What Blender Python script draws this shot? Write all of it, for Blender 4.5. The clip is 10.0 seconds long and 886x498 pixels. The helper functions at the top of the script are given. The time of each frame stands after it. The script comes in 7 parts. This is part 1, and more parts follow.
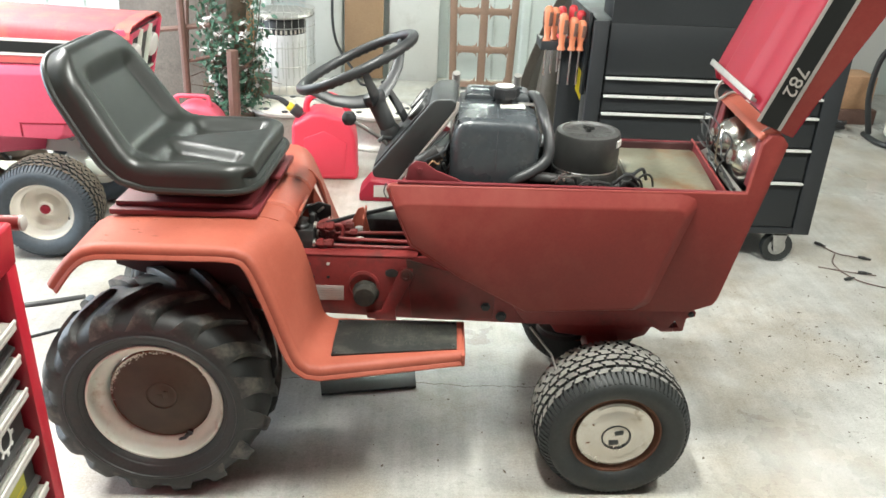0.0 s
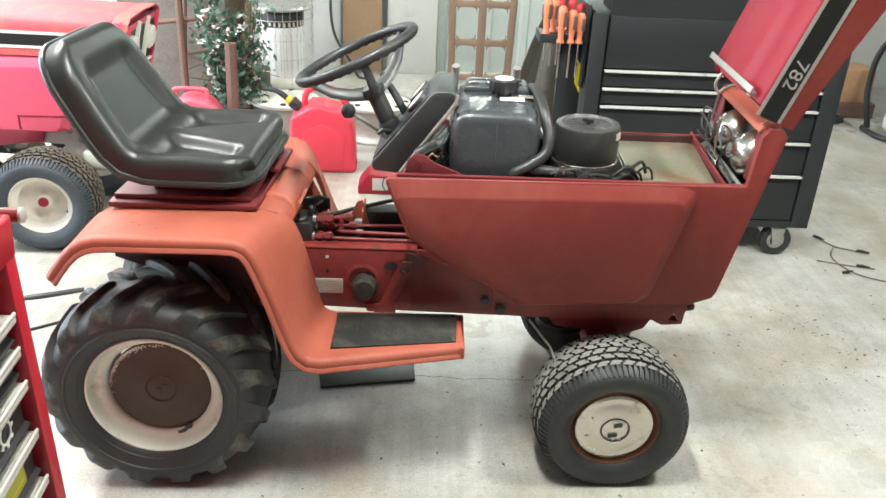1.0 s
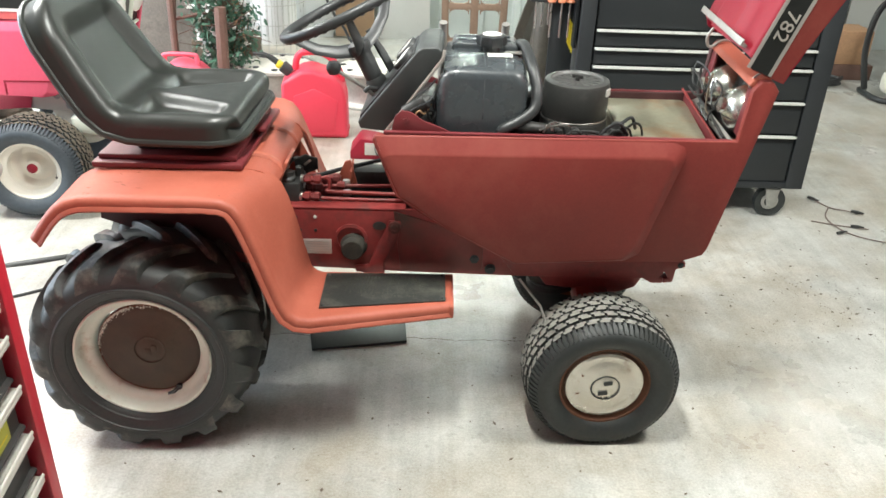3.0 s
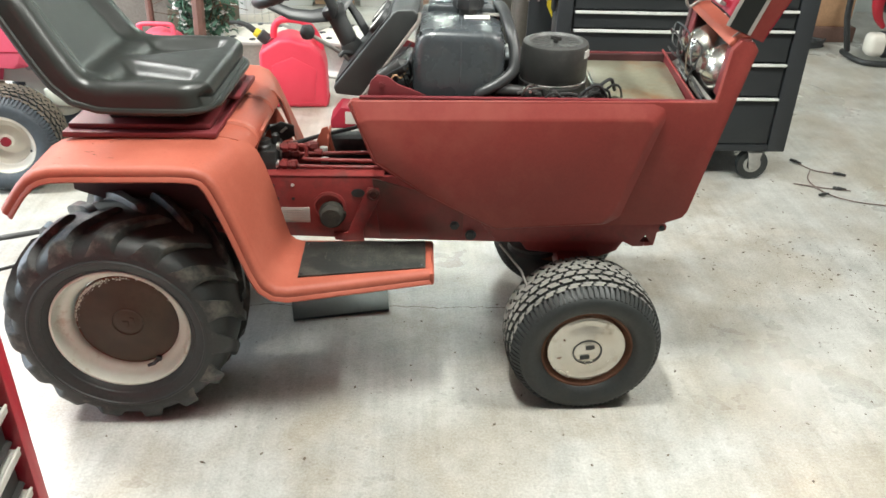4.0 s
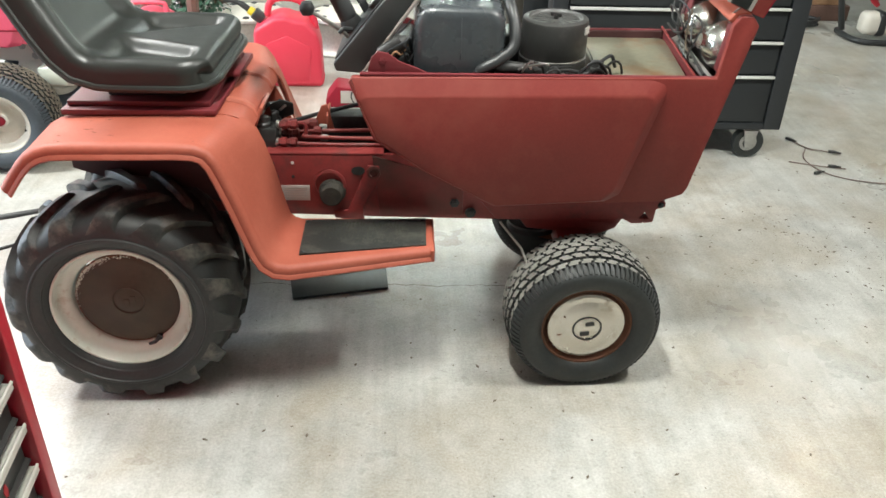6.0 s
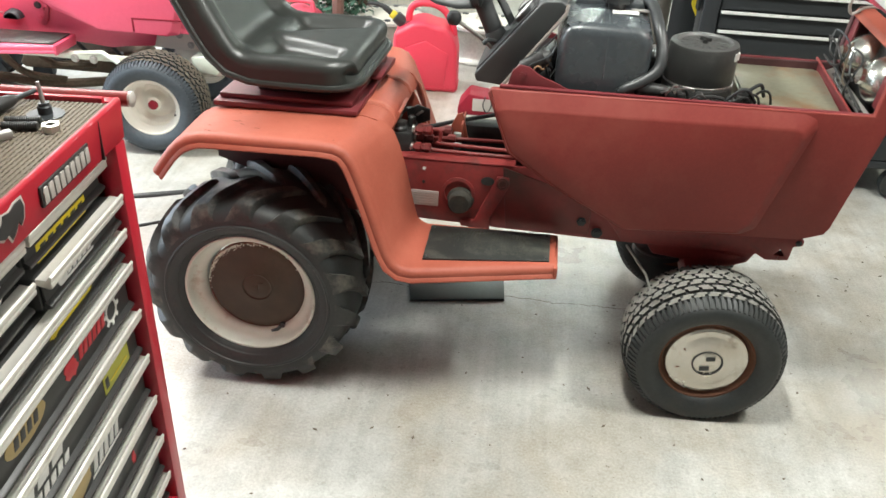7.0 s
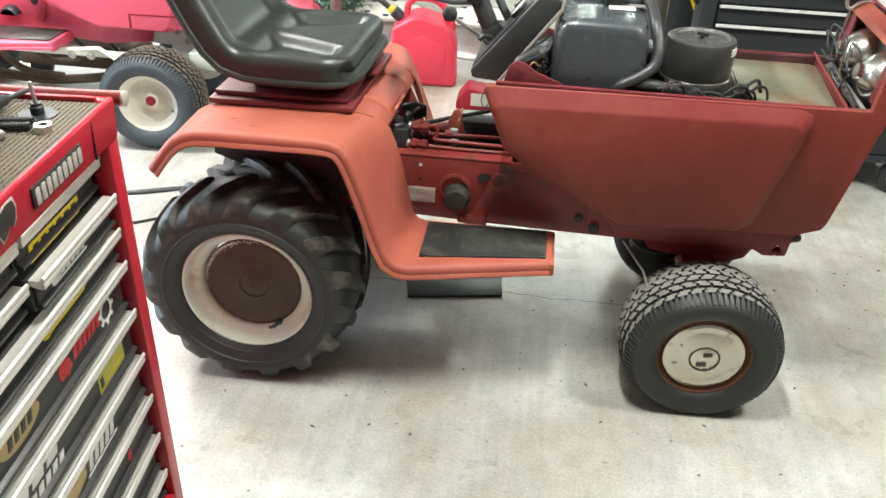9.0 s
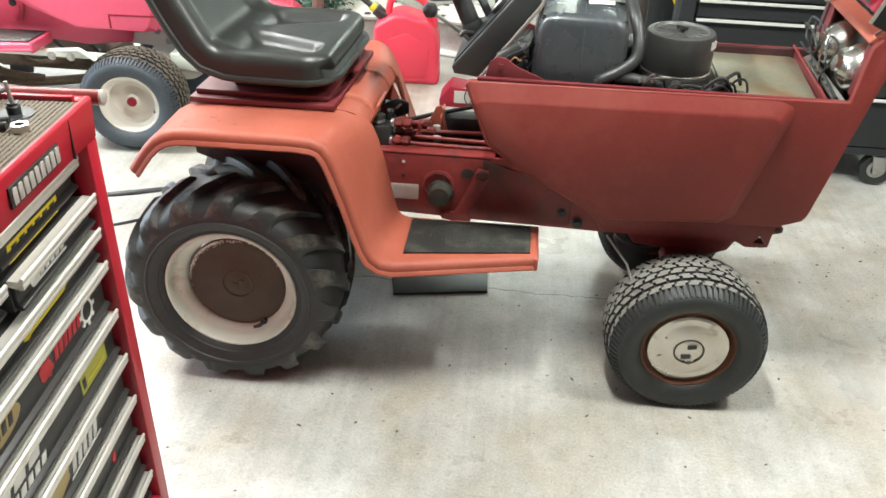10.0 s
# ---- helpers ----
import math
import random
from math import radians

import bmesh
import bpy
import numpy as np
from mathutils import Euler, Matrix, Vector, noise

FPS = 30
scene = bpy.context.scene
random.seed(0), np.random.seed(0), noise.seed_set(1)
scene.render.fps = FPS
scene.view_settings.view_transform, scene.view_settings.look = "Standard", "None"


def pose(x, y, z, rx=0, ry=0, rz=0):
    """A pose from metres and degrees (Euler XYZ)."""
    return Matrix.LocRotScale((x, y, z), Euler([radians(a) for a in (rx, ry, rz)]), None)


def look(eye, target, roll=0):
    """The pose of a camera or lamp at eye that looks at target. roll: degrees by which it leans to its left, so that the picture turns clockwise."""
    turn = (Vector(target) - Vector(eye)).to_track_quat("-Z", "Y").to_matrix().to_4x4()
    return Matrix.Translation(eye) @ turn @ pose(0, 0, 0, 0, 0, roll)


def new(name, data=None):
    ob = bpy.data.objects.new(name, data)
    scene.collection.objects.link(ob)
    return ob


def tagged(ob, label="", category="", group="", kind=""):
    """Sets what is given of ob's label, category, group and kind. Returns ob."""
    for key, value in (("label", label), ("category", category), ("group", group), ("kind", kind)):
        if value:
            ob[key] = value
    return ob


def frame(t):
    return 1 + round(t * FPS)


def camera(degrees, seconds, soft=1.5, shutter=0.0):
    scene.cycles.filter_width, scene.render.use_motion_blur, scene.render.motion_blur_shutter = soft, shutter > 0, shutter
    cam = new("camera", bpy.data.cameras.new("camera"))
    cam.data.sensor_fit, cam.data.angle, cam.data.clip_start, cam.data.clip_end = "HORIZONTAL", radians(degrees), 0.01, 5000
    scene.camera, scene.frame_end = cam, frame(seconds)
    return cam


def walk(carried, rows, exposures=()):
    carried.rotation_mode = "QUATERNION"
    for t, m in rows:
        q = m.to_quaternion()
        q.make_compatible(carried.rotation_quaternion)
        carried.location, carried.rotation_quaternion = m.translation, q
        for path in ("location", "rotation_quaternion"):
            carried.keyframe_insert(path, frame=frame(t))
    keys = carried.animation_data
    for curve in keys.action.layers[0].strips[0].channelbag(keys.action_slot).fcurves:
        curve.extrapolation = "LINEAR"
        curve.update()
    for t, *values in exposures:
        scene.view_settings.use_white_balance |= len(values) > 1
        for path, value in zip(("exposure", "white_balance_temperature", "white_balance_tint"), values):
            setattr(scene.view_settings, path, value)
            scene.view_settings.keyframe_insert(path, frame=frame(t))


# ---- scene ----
cam = camera(56.0, 10.0, soft=1.6)
PATH = [
    (0, (0.628, -1.702, 1.536), (0.695, 0.105, 0.679), 2.7),
    (0.5, (0.626, -1.702, 1.534), (0.695, 0.102, 0.673), 2.7),
    (1, (0.625, -1.702, 1.534), (0.697, 0.097, 0.664), 2.8),
    (1.5, (0.625, -1.707, 1.534), (0.696, 0.091, 0.659), 2.9),
    (2, (0.626, -1.712, 1.531), (0.698, 0.077, 0.64), 2.8),
    (2.5, (0.632, -1.713, 1.527), (0.702, 0.067, 0.619), 2.4),
    (3, (0.653, -1.704, 1.5), (0.729, 0.064, 0.569), 2.4),
    (3.2, (0.660, -1.702, 1.494), (0.745, 0.059, 0.546), 2.3),
    (4.5, (0.681, -1.693, 1.476), (0.797, 0.032, 0.471), 1.8),
    (5, (0.689, -1.693, 1.473), (0.816, 0.025, 0.456), 1.7),
    (6.3, (0.634, -1.704, 1.473), (0.754, 0.007, 0.444), 2.4),
    (6.5, (0.624, -1.702, 1.478), (0.669, 0.012, 0.448), 2.7),
    (6.7, (0.618, -1.702, 1.478), (0.581, 0.012, 0.453), 3.2),
    (7, (0.619, -1.697, 1.482), (0.481, 0.016, 0.459), 3.1),
    (7.5, (0.614, -1.69, 1.482), (0.447, 0.02, 0.459), 3.3),
    (8, (0.618, -1.69, 1.482), (0.453, 0.019, 0.457), 3.2),
    (8.5, (0.622, -1.693, 1.484), (0.464, 0.015, 0.455), 3.0),
    (9, (0.629, -1.69, 1.489), (0.49, 0.015, 0.452), 2.9),
    (9.5, (0.635, -1.685, 1.49), (0.519, 0.018, 0.449), 2.8),
    (10, (0.637, -1.692, 1.484), (0.529, 0.014, 0.446), 2.6),
]
walk(cam, [(t, look(eye, target, roll)) for t, eye, target, roll in PATH], exposures=((0, 0.05), (3, 0.04), (4.5, -0.04), (5.2, -0.06), (6.5, -0.17), (7, -0.13), (8.5, -0.05), (10, -0.04)))

# ---- world and light ----
world = bpy.data.worlds.new("sky")
scene.world = world
world.use_nodes = True
wn = world.node_tree
sky = wn.nodes.new("ShaderNodeTexSky")
sky.sky_type, sky.sun_disc = "NISHITA", False
sky.sun_elevation, sky.sun_rotation = radians(40), radians(-60)
wn.links.new(sky.outputs[0], wn.nodes["Background"].inputs[0])
wn.nodes["Background"].inputs[1].default_value = 0.05
scene.view_settings.exposure = 0.0


def area_lamp(name, place, target, w, h, watts, colour):
    data = bpy.data.lights.new(name, "AREA")
    data.shape, data.size, data.size_y, data.energy, data.color = "RECTANGLE", w, h, watts, colour
    ob = new(name, data)
    ob.matrix_world = look(place, target)
    return ob


# unseen overhead lamps over the tractors and the aisle; first two placed from shadow edges
area_lamp("unseen_lamp", (0.54, -0.22, 2.62), (0.54, -0.22, 0), 0.12, 0.6, 66, (0.965, 0.985, 0.925))
area_lamp("unseen_lamp", (2.30, -0.08, 2.62), (2.30, -0.08, 0), 0.12, 0.6, 72, (0.965, 0.985, 0.925))
# two fills with no known source, added to brighten the second tractor
area_lamp("unseen_lamp", (-1.55, 1.0, 2.62), (-1.55, 1.0, 0), 1.2, 0.30, 130, (0.97, 0.99, 0.95))
area_lamp("unseen_lamp", (-2.1, 2.9, 2.62), (-2.1, 2.9, 0), 0.60, 1.6, 110, (1.0, 0.995, 0.97))
# added low at the back for a sheen on the tank's top
area_lamp("unseen_lamp", (1.1, 4.1, 2.15), (1.1, 4.1, 0), 1.2, 0.12, 46, (0.90, 1.0, 0.92))
# added to lift the dark floor at the right rear
area_lamp("unseen_lamp", (3.4, 2.3, 2.62), (3.4, 2.3, 0), 0.12, 1.2, 36, (0.965, 0.985, 0.925))
# daylight in the open doorway
area_lamp("doorway_light", (-3.6, 1.6, 1.15), (0, 1.3, 0.4), 3.9, 2.1, 215, (0.72, 0.86, 1.0))


# ---- materials ----
def material(name, base, rough=0.5, metal=0.0, vary=0.12, scale=6.0, bump=0.05, fine=80.0, stain=None, amount=0.0, coat=0.0, rough_vary=0.1, spread=3.0):
    """A surface with tone drift, grain, relief and stains of their own colour."""
    m = bpy.data.materials.new(name)
    m.use_nodes = True
    t = m.node_tree
    b = t.nodes["Principled BSDF"]
    co = t.nodes.new("ShaderNodeTexCoord")
    info = t.nodes.new("ShaderNodeObjectInfo")
    shift = t.nodes.new("ShaderNodeVectorMath")
    shift.operation = "ADD"
    t.links.new(co.outputs["Object"], shift.inputs[0])
    t.links.new(info.outputs["Random"], shift.inputs[1])

    def noise_node(s, detail, r):
        n = t.nodes.new("ShaderNodeTexNoise")
        n.inputs["Scale"].default_value, n.inputs["Detail"].default_value, n.inputs["Roughness"].default_value = s, detail, r
        t.links.new(shift.outputs[0], n.inputs["Vector"])
        return n

    big, small = noise_node(scale, 5, 0.6), noise_node(fine, 3, 0.6)
    mix = t.nodes.new("ShaderNodeMix")
    mix.data_type = "RGBA"
    mix.inputs[6].default_value = (*[c * (1 - vary) for c in base], 1)
    mix.inputs[7].default_value = (*[min(1, c * (1 + vary)) for c in base], 1)
    t.links.new(big.outputs["Fac"], mix.inputs[0])
    grain = t.nodes.new("ShaderNodeMix")
    grain.data_type, grain.blend_type = "RGBA", "OVERLAY"
    grain.inputs[0].default_value = min(1, vary * 1.2)
    t.links.new(mix.outputs[2], grain.inputs[6])
    t.links.new(small.outputs["Fac"], grain.inputs[7])
    last = grain.outputs[2]
    if stain:
        patch = noise_node(spread, 7, 0.68)
        ramp = t.nodes.new("ShaderNodeValToRGB")
        ramp.color_ramp.elements[0].position, ramp.color_ramp.elements[1].position = 0.62 - amount * 0.3, 0.78 - amount * 0.2
        t.links.new(patch.outputs["Fac"], ramp.inputs[0])
        over = t.nodes.new("ShaderNodeMix")
        over.data_type = "RGBA"
        over.inputs[7].default_value = (*stain, 1)
        t.links.new(ramp.outputs[0], over.inputs[0])
        t.links.new(last, over.inputs[6])
        last = over.outputs[2]
    t.links.new(last, b.inputs["Base Color"])
    rr = t.nodes.new("ShaderNodeMapRange")
    rr.inputs[3].default_value, rr.inputs[4].default_value = max(0.02, rough - rough_vary), min(1, rough + rough_vary)
    t.links.new(big.outputs["Fac"], rr.inputs[0])
    t.links.new(rr.outputs[0], b.inputs["Roughness"])
    b.inputs["Metallic"].default_value, b.inputs["Coat Weight"].default_value = metal, coat
    b.inputs["Coat Roughness"].default_value = 0.25
    if bump:
        bn = t.nodes.new("ShaderNodeBump")
        bn.inputs["Strength"].default_value, bn.inputs["Distance"].default_value = bump, 0.004
        t.links.new(small.outputs["Fac"], bn.inputs["Height"])
        t.links.new(bn.outputs[0], b.inputs["Normal"])
    return m


PANEL_RED = material("panel_red_paint", (0.208, 0.034, 0.028), 0.48, vary=0.12, scale=4, bump=0.03, fine=180, stain=(0.245, 0.056, 0.043), amount=0.45)
FADED_RED = material("faded_orange_red_paint", (0.350, 0.089, 0.056), 0.5, vary=0.12, scale=5, bump=0.04, fine=160, stain=(0.42, 0.120, 0.078), amount=0.45)
DARK_RED = material("dark_red_frame_paint", (0.22, 0.028, 0.026), 0.46, vary=0.18, scale=9, bump=0.06, stain=(0.07, 0.03, 0.025), amount=0.25, spread=9)
DECK_RED = material("deep_red_paint", (0.150, 0.020, 0.024), 0.5, vary=0.1, scale=8, bump=0.03)
BRIGHT_RED = material("bright_red_paint", (0.245, 0.009, 0.023), 0.5, vary=0.06, scale=5, bump=0.02)
PINK_RED = material("glossy_red_paint", (0.67, 0.088, 0.155), 0.34, vary=0.08, scale=4, bump=0.02)
SUN_RED = material("sun_faded_red_paint", (0.56, 0.085, 0.10), 0.62, vary=0.12, scale=5, bump=0.04, stain=(0.52, 0.17, 0.11), amount=0.5, spread=2.5)
MUD_TREAD = material("mud_dusted_tread", (0.105, 0.088, 0.064), 0.85, vary=0.3, scale=14, bump=0.2, fine=160, stain=(0.05, 0.048, 0.045), amount=0.35, spread=9)
for paint in (PANEL_RED, FADED_RED, BRIGHT_RED):
    paint.node_tree.nodes["Principled BSDF"].inputs["Specular IOR Level"].default_value = 0.3
VINYL = material("black_vinyl", (0.023, 0.0255, 0.0225), 0.36, vary=0.15, scale=30, bump=0.05, fine=420)
BLACK_PLASTIC = material("black_plastic", (0.030, 0.032, 0.033), 0.42, vary=0.2, scale=14, bump=0.06, fine=260, stain=(0.05, 0.05, 0.05), amount=0.2)
TANK_BLACK = material("black_tank_plastic", (0.052, 0.060, 0.066), 0.27, vary=0.25, scale=9, bump=0.06, fine=150, stain=(0.075, 0.078, 0.078), amount=0.30, spread=5)
DASH_BLACK = material("charcoal_dash", (0.030, 0.034, 0.034), 0.5, vary=0.15, scale=20, bump=0.08, fine=400)
RUBBER = material("worn_tyre_rubber", (0.026, 0.029, 0.028), 0.5, vary=0.3, scale=11, bump=0.12, fine=120, stain=(0.04, 0.036, 0.03), amount=0.3, spread=8)
TREAD_GREY = material("dusty_tread_rubber", (0.215, 0.21, 0.188), 0.8, vary=0.2, scale=14, bump=0.2, fine=200, stain=(0.10, 0.098, 0.088), amount=0.4, spread=9)
# rubber with the bluish daylight on the second tractor's tyres mixed in
RUBBER_BLUE = material("daylight_blue_rubber", (0.045, 0.056, 0.067), 0.6, vary=0.25, scale=12, bump=0.1)
CREAM = material("cream_white_wheel_paint", (0.71, 0.755, 0.655), 0.42, vary=0.09, scale=10, bump=0.05, stain=(0.46, 0.38, 0.26), amount=0.18, spread=14)
WHITE_PAINT = material("white_wheel_paint", (0.74, 0.70, 0.62), 0.42, vary=0.06, scale=8, bump=0.03)
HUBCAP = material("scuffed_cream_hubcap", (0.66, 0.62, 0.55), 0.26, metal=0.75, vary=0.12, scale=9, bump=0.04, stain=(0.2, 0.14, 0.09), amount=0.15, spread=18)
RUST = material("rust_brown", (0.14, 0.055, 0.028), 0.75, vary=0.35, scale=18, bump=0.25, fine=140)
GRIME = material("brown_grime_disc", (0.078, 0.054, 0.033), 0.62, vary=0.18, scale=6, bump=0.12, stain=(0.05, 0.032, 0.024), amount=0.5, spread=5)
LAMP_SILVER = material("silvered_lamp_back", (0.60, 0.60, 0.55), 0.24, metal=0.95, vary=0.15, scale=25, bump=0.05, stain=(0.3, 0.27, 0.2), amount=0.2, spread=20)
STEEL = material("bright_steel", (0.62, 0.61, 0.58), 0.3, metal=1.0, vary=0.12, scale=20, bump=0.03)
DULL_STEEL = material("dull_galvanised_steel", (0.45, 0.44, 0.41), 0.5, metal=0.8, vary=0.2, scale=16, bump=0.06)
TAN_SHEET = material("rust_stained_tan_sheet", (0.255, 0.245, 0.178), 0.40, metal=0.3, vary=0.16, scale=8, bump=0.05, stain=(0.27, 0.15, 0.075), amount=0.35, spread=6)
# oily black, also drawn where holes and hollows are dark with shade
ENGINE_BLACK = material("oily_engine_and_hollow_black", (0.024, 0.024, 0.023), 0.45, vary=0.4, scale=40, bump=0.2)
FLOORMAT = material("worn_black_mat", (0.024, 0.026, 0.024), 0.42, vary=0.35, scale=22, bump=0.2, fine=160, stain=(0.085, 0.085, 0.07), amount=0.36, spread=12, rough_vary=0.2)
STUD_GREY = material("rubbed_grey_stud", (0.055, 0.055, 0.045), 0.6, vary=0.4, scale=40, bump=0.2)
STICKER = material("silver_decal", (0.50, 0.46, 0.42), 0.4, metal=0.3, vary=0.05)
WHITE_PLASTIC = material("white_plastic", (0.72, 0.70, 0.66), 0.4, vary=0.05, bump=0.02)
STRIPE_BLACK = material("black_stripe_decal", (0.013, 0.014, 0.013), 0.4, vary=0.08, bump=0.0)
STRIPE_GREY = material("silver_grey_decal", (0.36, 0.33, 0.30), 0.45, vary=0.06, bump=0.0)
CHEST_RED = material("toolbox_red_enamel", (0.40, 0.014, 0.028), 0.36, vary=0.06, scale=6, bump=0.02)
DRAWER_BLACK = material("black_drawer_enamel", (0.03, 0.029, 0.028), 0.42, vary=0.12, scale=9, bump=0.03)
HANDLE_WHITE = material("brushed_aluminium_pull", (0.74, 0.71, 0.65), 0.38, metal=0.45, vary=0.08, scale=20, bump=0.03, stain=(0.5, 0.45, 0.38), amount=0.15, spread=20)
PULL_STEEL = material("bright_drawer_pull_steel", (0.86, 0.86, 0.84), 0.3, metal=0.25, vary=0.05, scale=20, bump=0.02)
DUSTY_BLACK = material("dusty_black_canister", (0.034, 0.034, 0.032), 0.48, vary=0.2, scale=12, bump=0.06, fine=200, stain=(0.075, 0.073, 0.068), amount=0.35, spread=9)
CABINET_BLACK = material("matt_black_cabinet", (0.017, 0.020, 0.022), 0.5, vary=0.12, scale=7, bump=0.04)
POST_GREY = material("dark_grey_steel_post", (0.022, 0.025, 0.028), 0.5, vary=0.12, scale=7, bump=0.04)
CAN_RED = material("red_polyethylene", (0.74, 0.052, 0.092), 0.42, vary=0.05, scale=6, bump=0.02)
ORANGE = material("orange_grip", (0.66, 0.22, 0.11), 0.4, vary=0.06)
WOOD = material("reddish_brown_wood", (0.155, 0.088, 0.068), 0.6, vary=0.25, scale=14, bump=0.12)
PALE_WOOD = material("pale_pine", (0.46, 0.27, 0.15), 0.6, vary=0.18, scale=14, bump=0.1)
CARDBOARD = material("brown_cardboard", (0.34, 0.22, 0.13), 0.8, vary=0.12, scale=7, bump=0.08)
YELLOW = material("yellow_print", (0.72, 0.56, 0.03), 0.5, vary=0.05, bump=0)
WHITE_PRINT = material("white_print", (0.75, 0.73, 0.69), 0.5, vary=0.05, bump=0)
RED_PRINT = material("red_print", (0.55, 0.03, 0.04), 0.5, vary=0.05, bump=0)
GOLD_PRINT = material("gold_print", (0.45, 0.33, 0.14), 0.45, vary=0.05, bump=0)
LEAF = material("plastic_leaf_green", (0.060, 0.150, 0.095), 0.5, vary=0.4, scale=30, bump=0.05)
BLOSSOM = material("white_blossom", (0.75, 0.74, 0.72), 0.6, vary=0.06, bump=0)
SOIL = material("brown_debris", (0.10, 0.075, 0.05), 0.9, vary=0.4, scale=30, bump=0.2)


for shiny in (TANK_BLACK, DASH_BLACK, DUSTY_BLACK):
    shiny.node_tree.nodes["Principled BSDF"].inputs["Specular IOR Level"].default_value = 0.85


# ---- mesh helpers ----
def mesh_of(bm, smooth=40):
    me = bpy.data.meshes.new("mesh")
    bmesh.ops.recalc_face_normals(bm, faces=bm.faces[:])
    bm.to_mesh(me)
    bm.free()
    if smooth:
        for f in me.polygons:
            f.use_smooth = True
        me.set_sharp_from_angle(angle=radians(smooth))
    return me


def thing(name, place, label, category, group="", kind=""):
    ob = new(name)
    ob.location = place
    ob.empty_display_size = 0.1
    return tagged(ob, label, category, group, kind)


SHAPE = []  # the set of the body that is being built


def part(name, bm, mat, parent=None, label="", smooth=40):
    """Links bm, built in the parent's root space, as one mesh under parent."""
    if SHAPE:
        for v in bm.verts:
            v.co = SHAPE[-1](v.co)
    ob = new(name, mesh_of(bm, smooth))
    ob.data.materials.append(mat)
    if parent is not None:
        ob.parent = parent
    return tagged(ob, label) if label else ob


def whole(name, bm, mat, label, category, group="", kind="", smooth=40, at=(0, 0, 0)):
    ob = new(name, mesh_of(bm, smooth))
    ob.location = at
    ob.data.materials.append(mat)
    return tagged(ob, label, category, group, kind)


def add(bm, other):
    me = bpy.data.meshes.new("tmp")
    other.to_mesh(me)
    other.free()
    bm.from_mesh(me)
    bpy.data.meshes.remove(me)
    return bm


def moved(bm, m):
    bm.transform(m)
    return bm


def box(x0, x1, y0, y1, z0, z1, bev=0.003, seg=2):
    bm = bmesh.new()
    bmesh.ops.create_cube(bm, size=1)
    bm.transform(Matrix.Translation(((x0 + x1) / 2, (y0 + y1) / 2, (z0 + z1) / 2)) @ Matrix.Diagonal((x1 - x0, y1 - y0, z1 - z0, 1)))
    if bev:
        bmesh.ops.bevel(bm, geom=bm.edges[:], offset=bev, segments=seg, profile=0.5, affect="EDGES")
    return bm


def prism(points, lo, hi, axis="y", bev=0.0, seg=2):
    """A polygon, in xz for axis y, xy for z, yz for x, drawn out from lo to hi."""
    def put(p, d):
        return {"y": (p[0], d, p[1]), "z": (p[0], p[1], d), "x": (d, p[0], p[1])}[axis]
    bm = bmesh.new()
    a = [bm.verts.new(put(p, lo)) for p in points]
    b = [bm.verts.new(put(p, hi)) for p in points]
    bm.faces.new(a)
    bm.faces.new(b[::-1])
    n = len(points)
    for i in range(n):
        bm.faces.new((a[i], b[i], b[(i + 1) % n], a[(i + 1) % n]))
    bmesh.ops.recalc_face_normals(bm, faces=bm.faces[:])
    if bev:
        bmesh.ops.bevel(bm, geom=bm.edges[:], offset=bev, segments=seg, profile=0.5, affect="EDGES")
    return bm


def lathe(profile, n=48, axis="z", closed=False):
    """Profile rows (radius, height) turned round an axis."""
    bm = bmesh.new()
    rings = []
    for r, h in profile:
        ring = []
        for k in range(n):
            a = 2 * math.pi * k / n
            c, s = r * math.cos(a), r * math.sin(a)
            ring.append(bm.verts.new({"z": (c, s, h), "y": (c, h, s), "x": (h, c, s)}[axis]))
        rings.append(ring)
    rows = list(zip(rings, rings[1:])) + ([(rings[-1], rings[0])] if closed else [])
    for p, q in rows:
        for k in range(n):
            bm.faces.new((p[k], p[(k + 1) % n], q[(k + 1) % n], q[k]))
    if not closed:
        for ring, (r, h) in ((rings[0], profile[0]), (rings[-1], profile[-1])):
            if r > 1e-5:
                bm.faces.new(ring)
    bmesh.ops.remove_doubles(bm, verts=bm.verts[:], dist=1e-6)
    return bm


def smooth_path(points, n=8, loop=False):
    """Catmull-Rom through the points."""
    p = [Vector(q) for q in points]
    m, out = len(p), []
    for i in range(m if loop else m - 1):
        a = p[(i - 1) % m] if loop or i else p[0] * 2 - p[1]
        b, c = p[i], p[(i + 1) % m]
        d = p[(i + 2) % m] if loop or i + 2 < m else p[-1] * 2 - p[-2]
        for k in range(n):
            t = k / n
            out.append(0.5 * (2 * b + (c - a) * t + (2 * a - 5 * b + 4 * c - d) * t * t + (3 * b - a - 3 * c + d) * t ** 3))
    if not loop:
        out.append(p[-1])
    return out


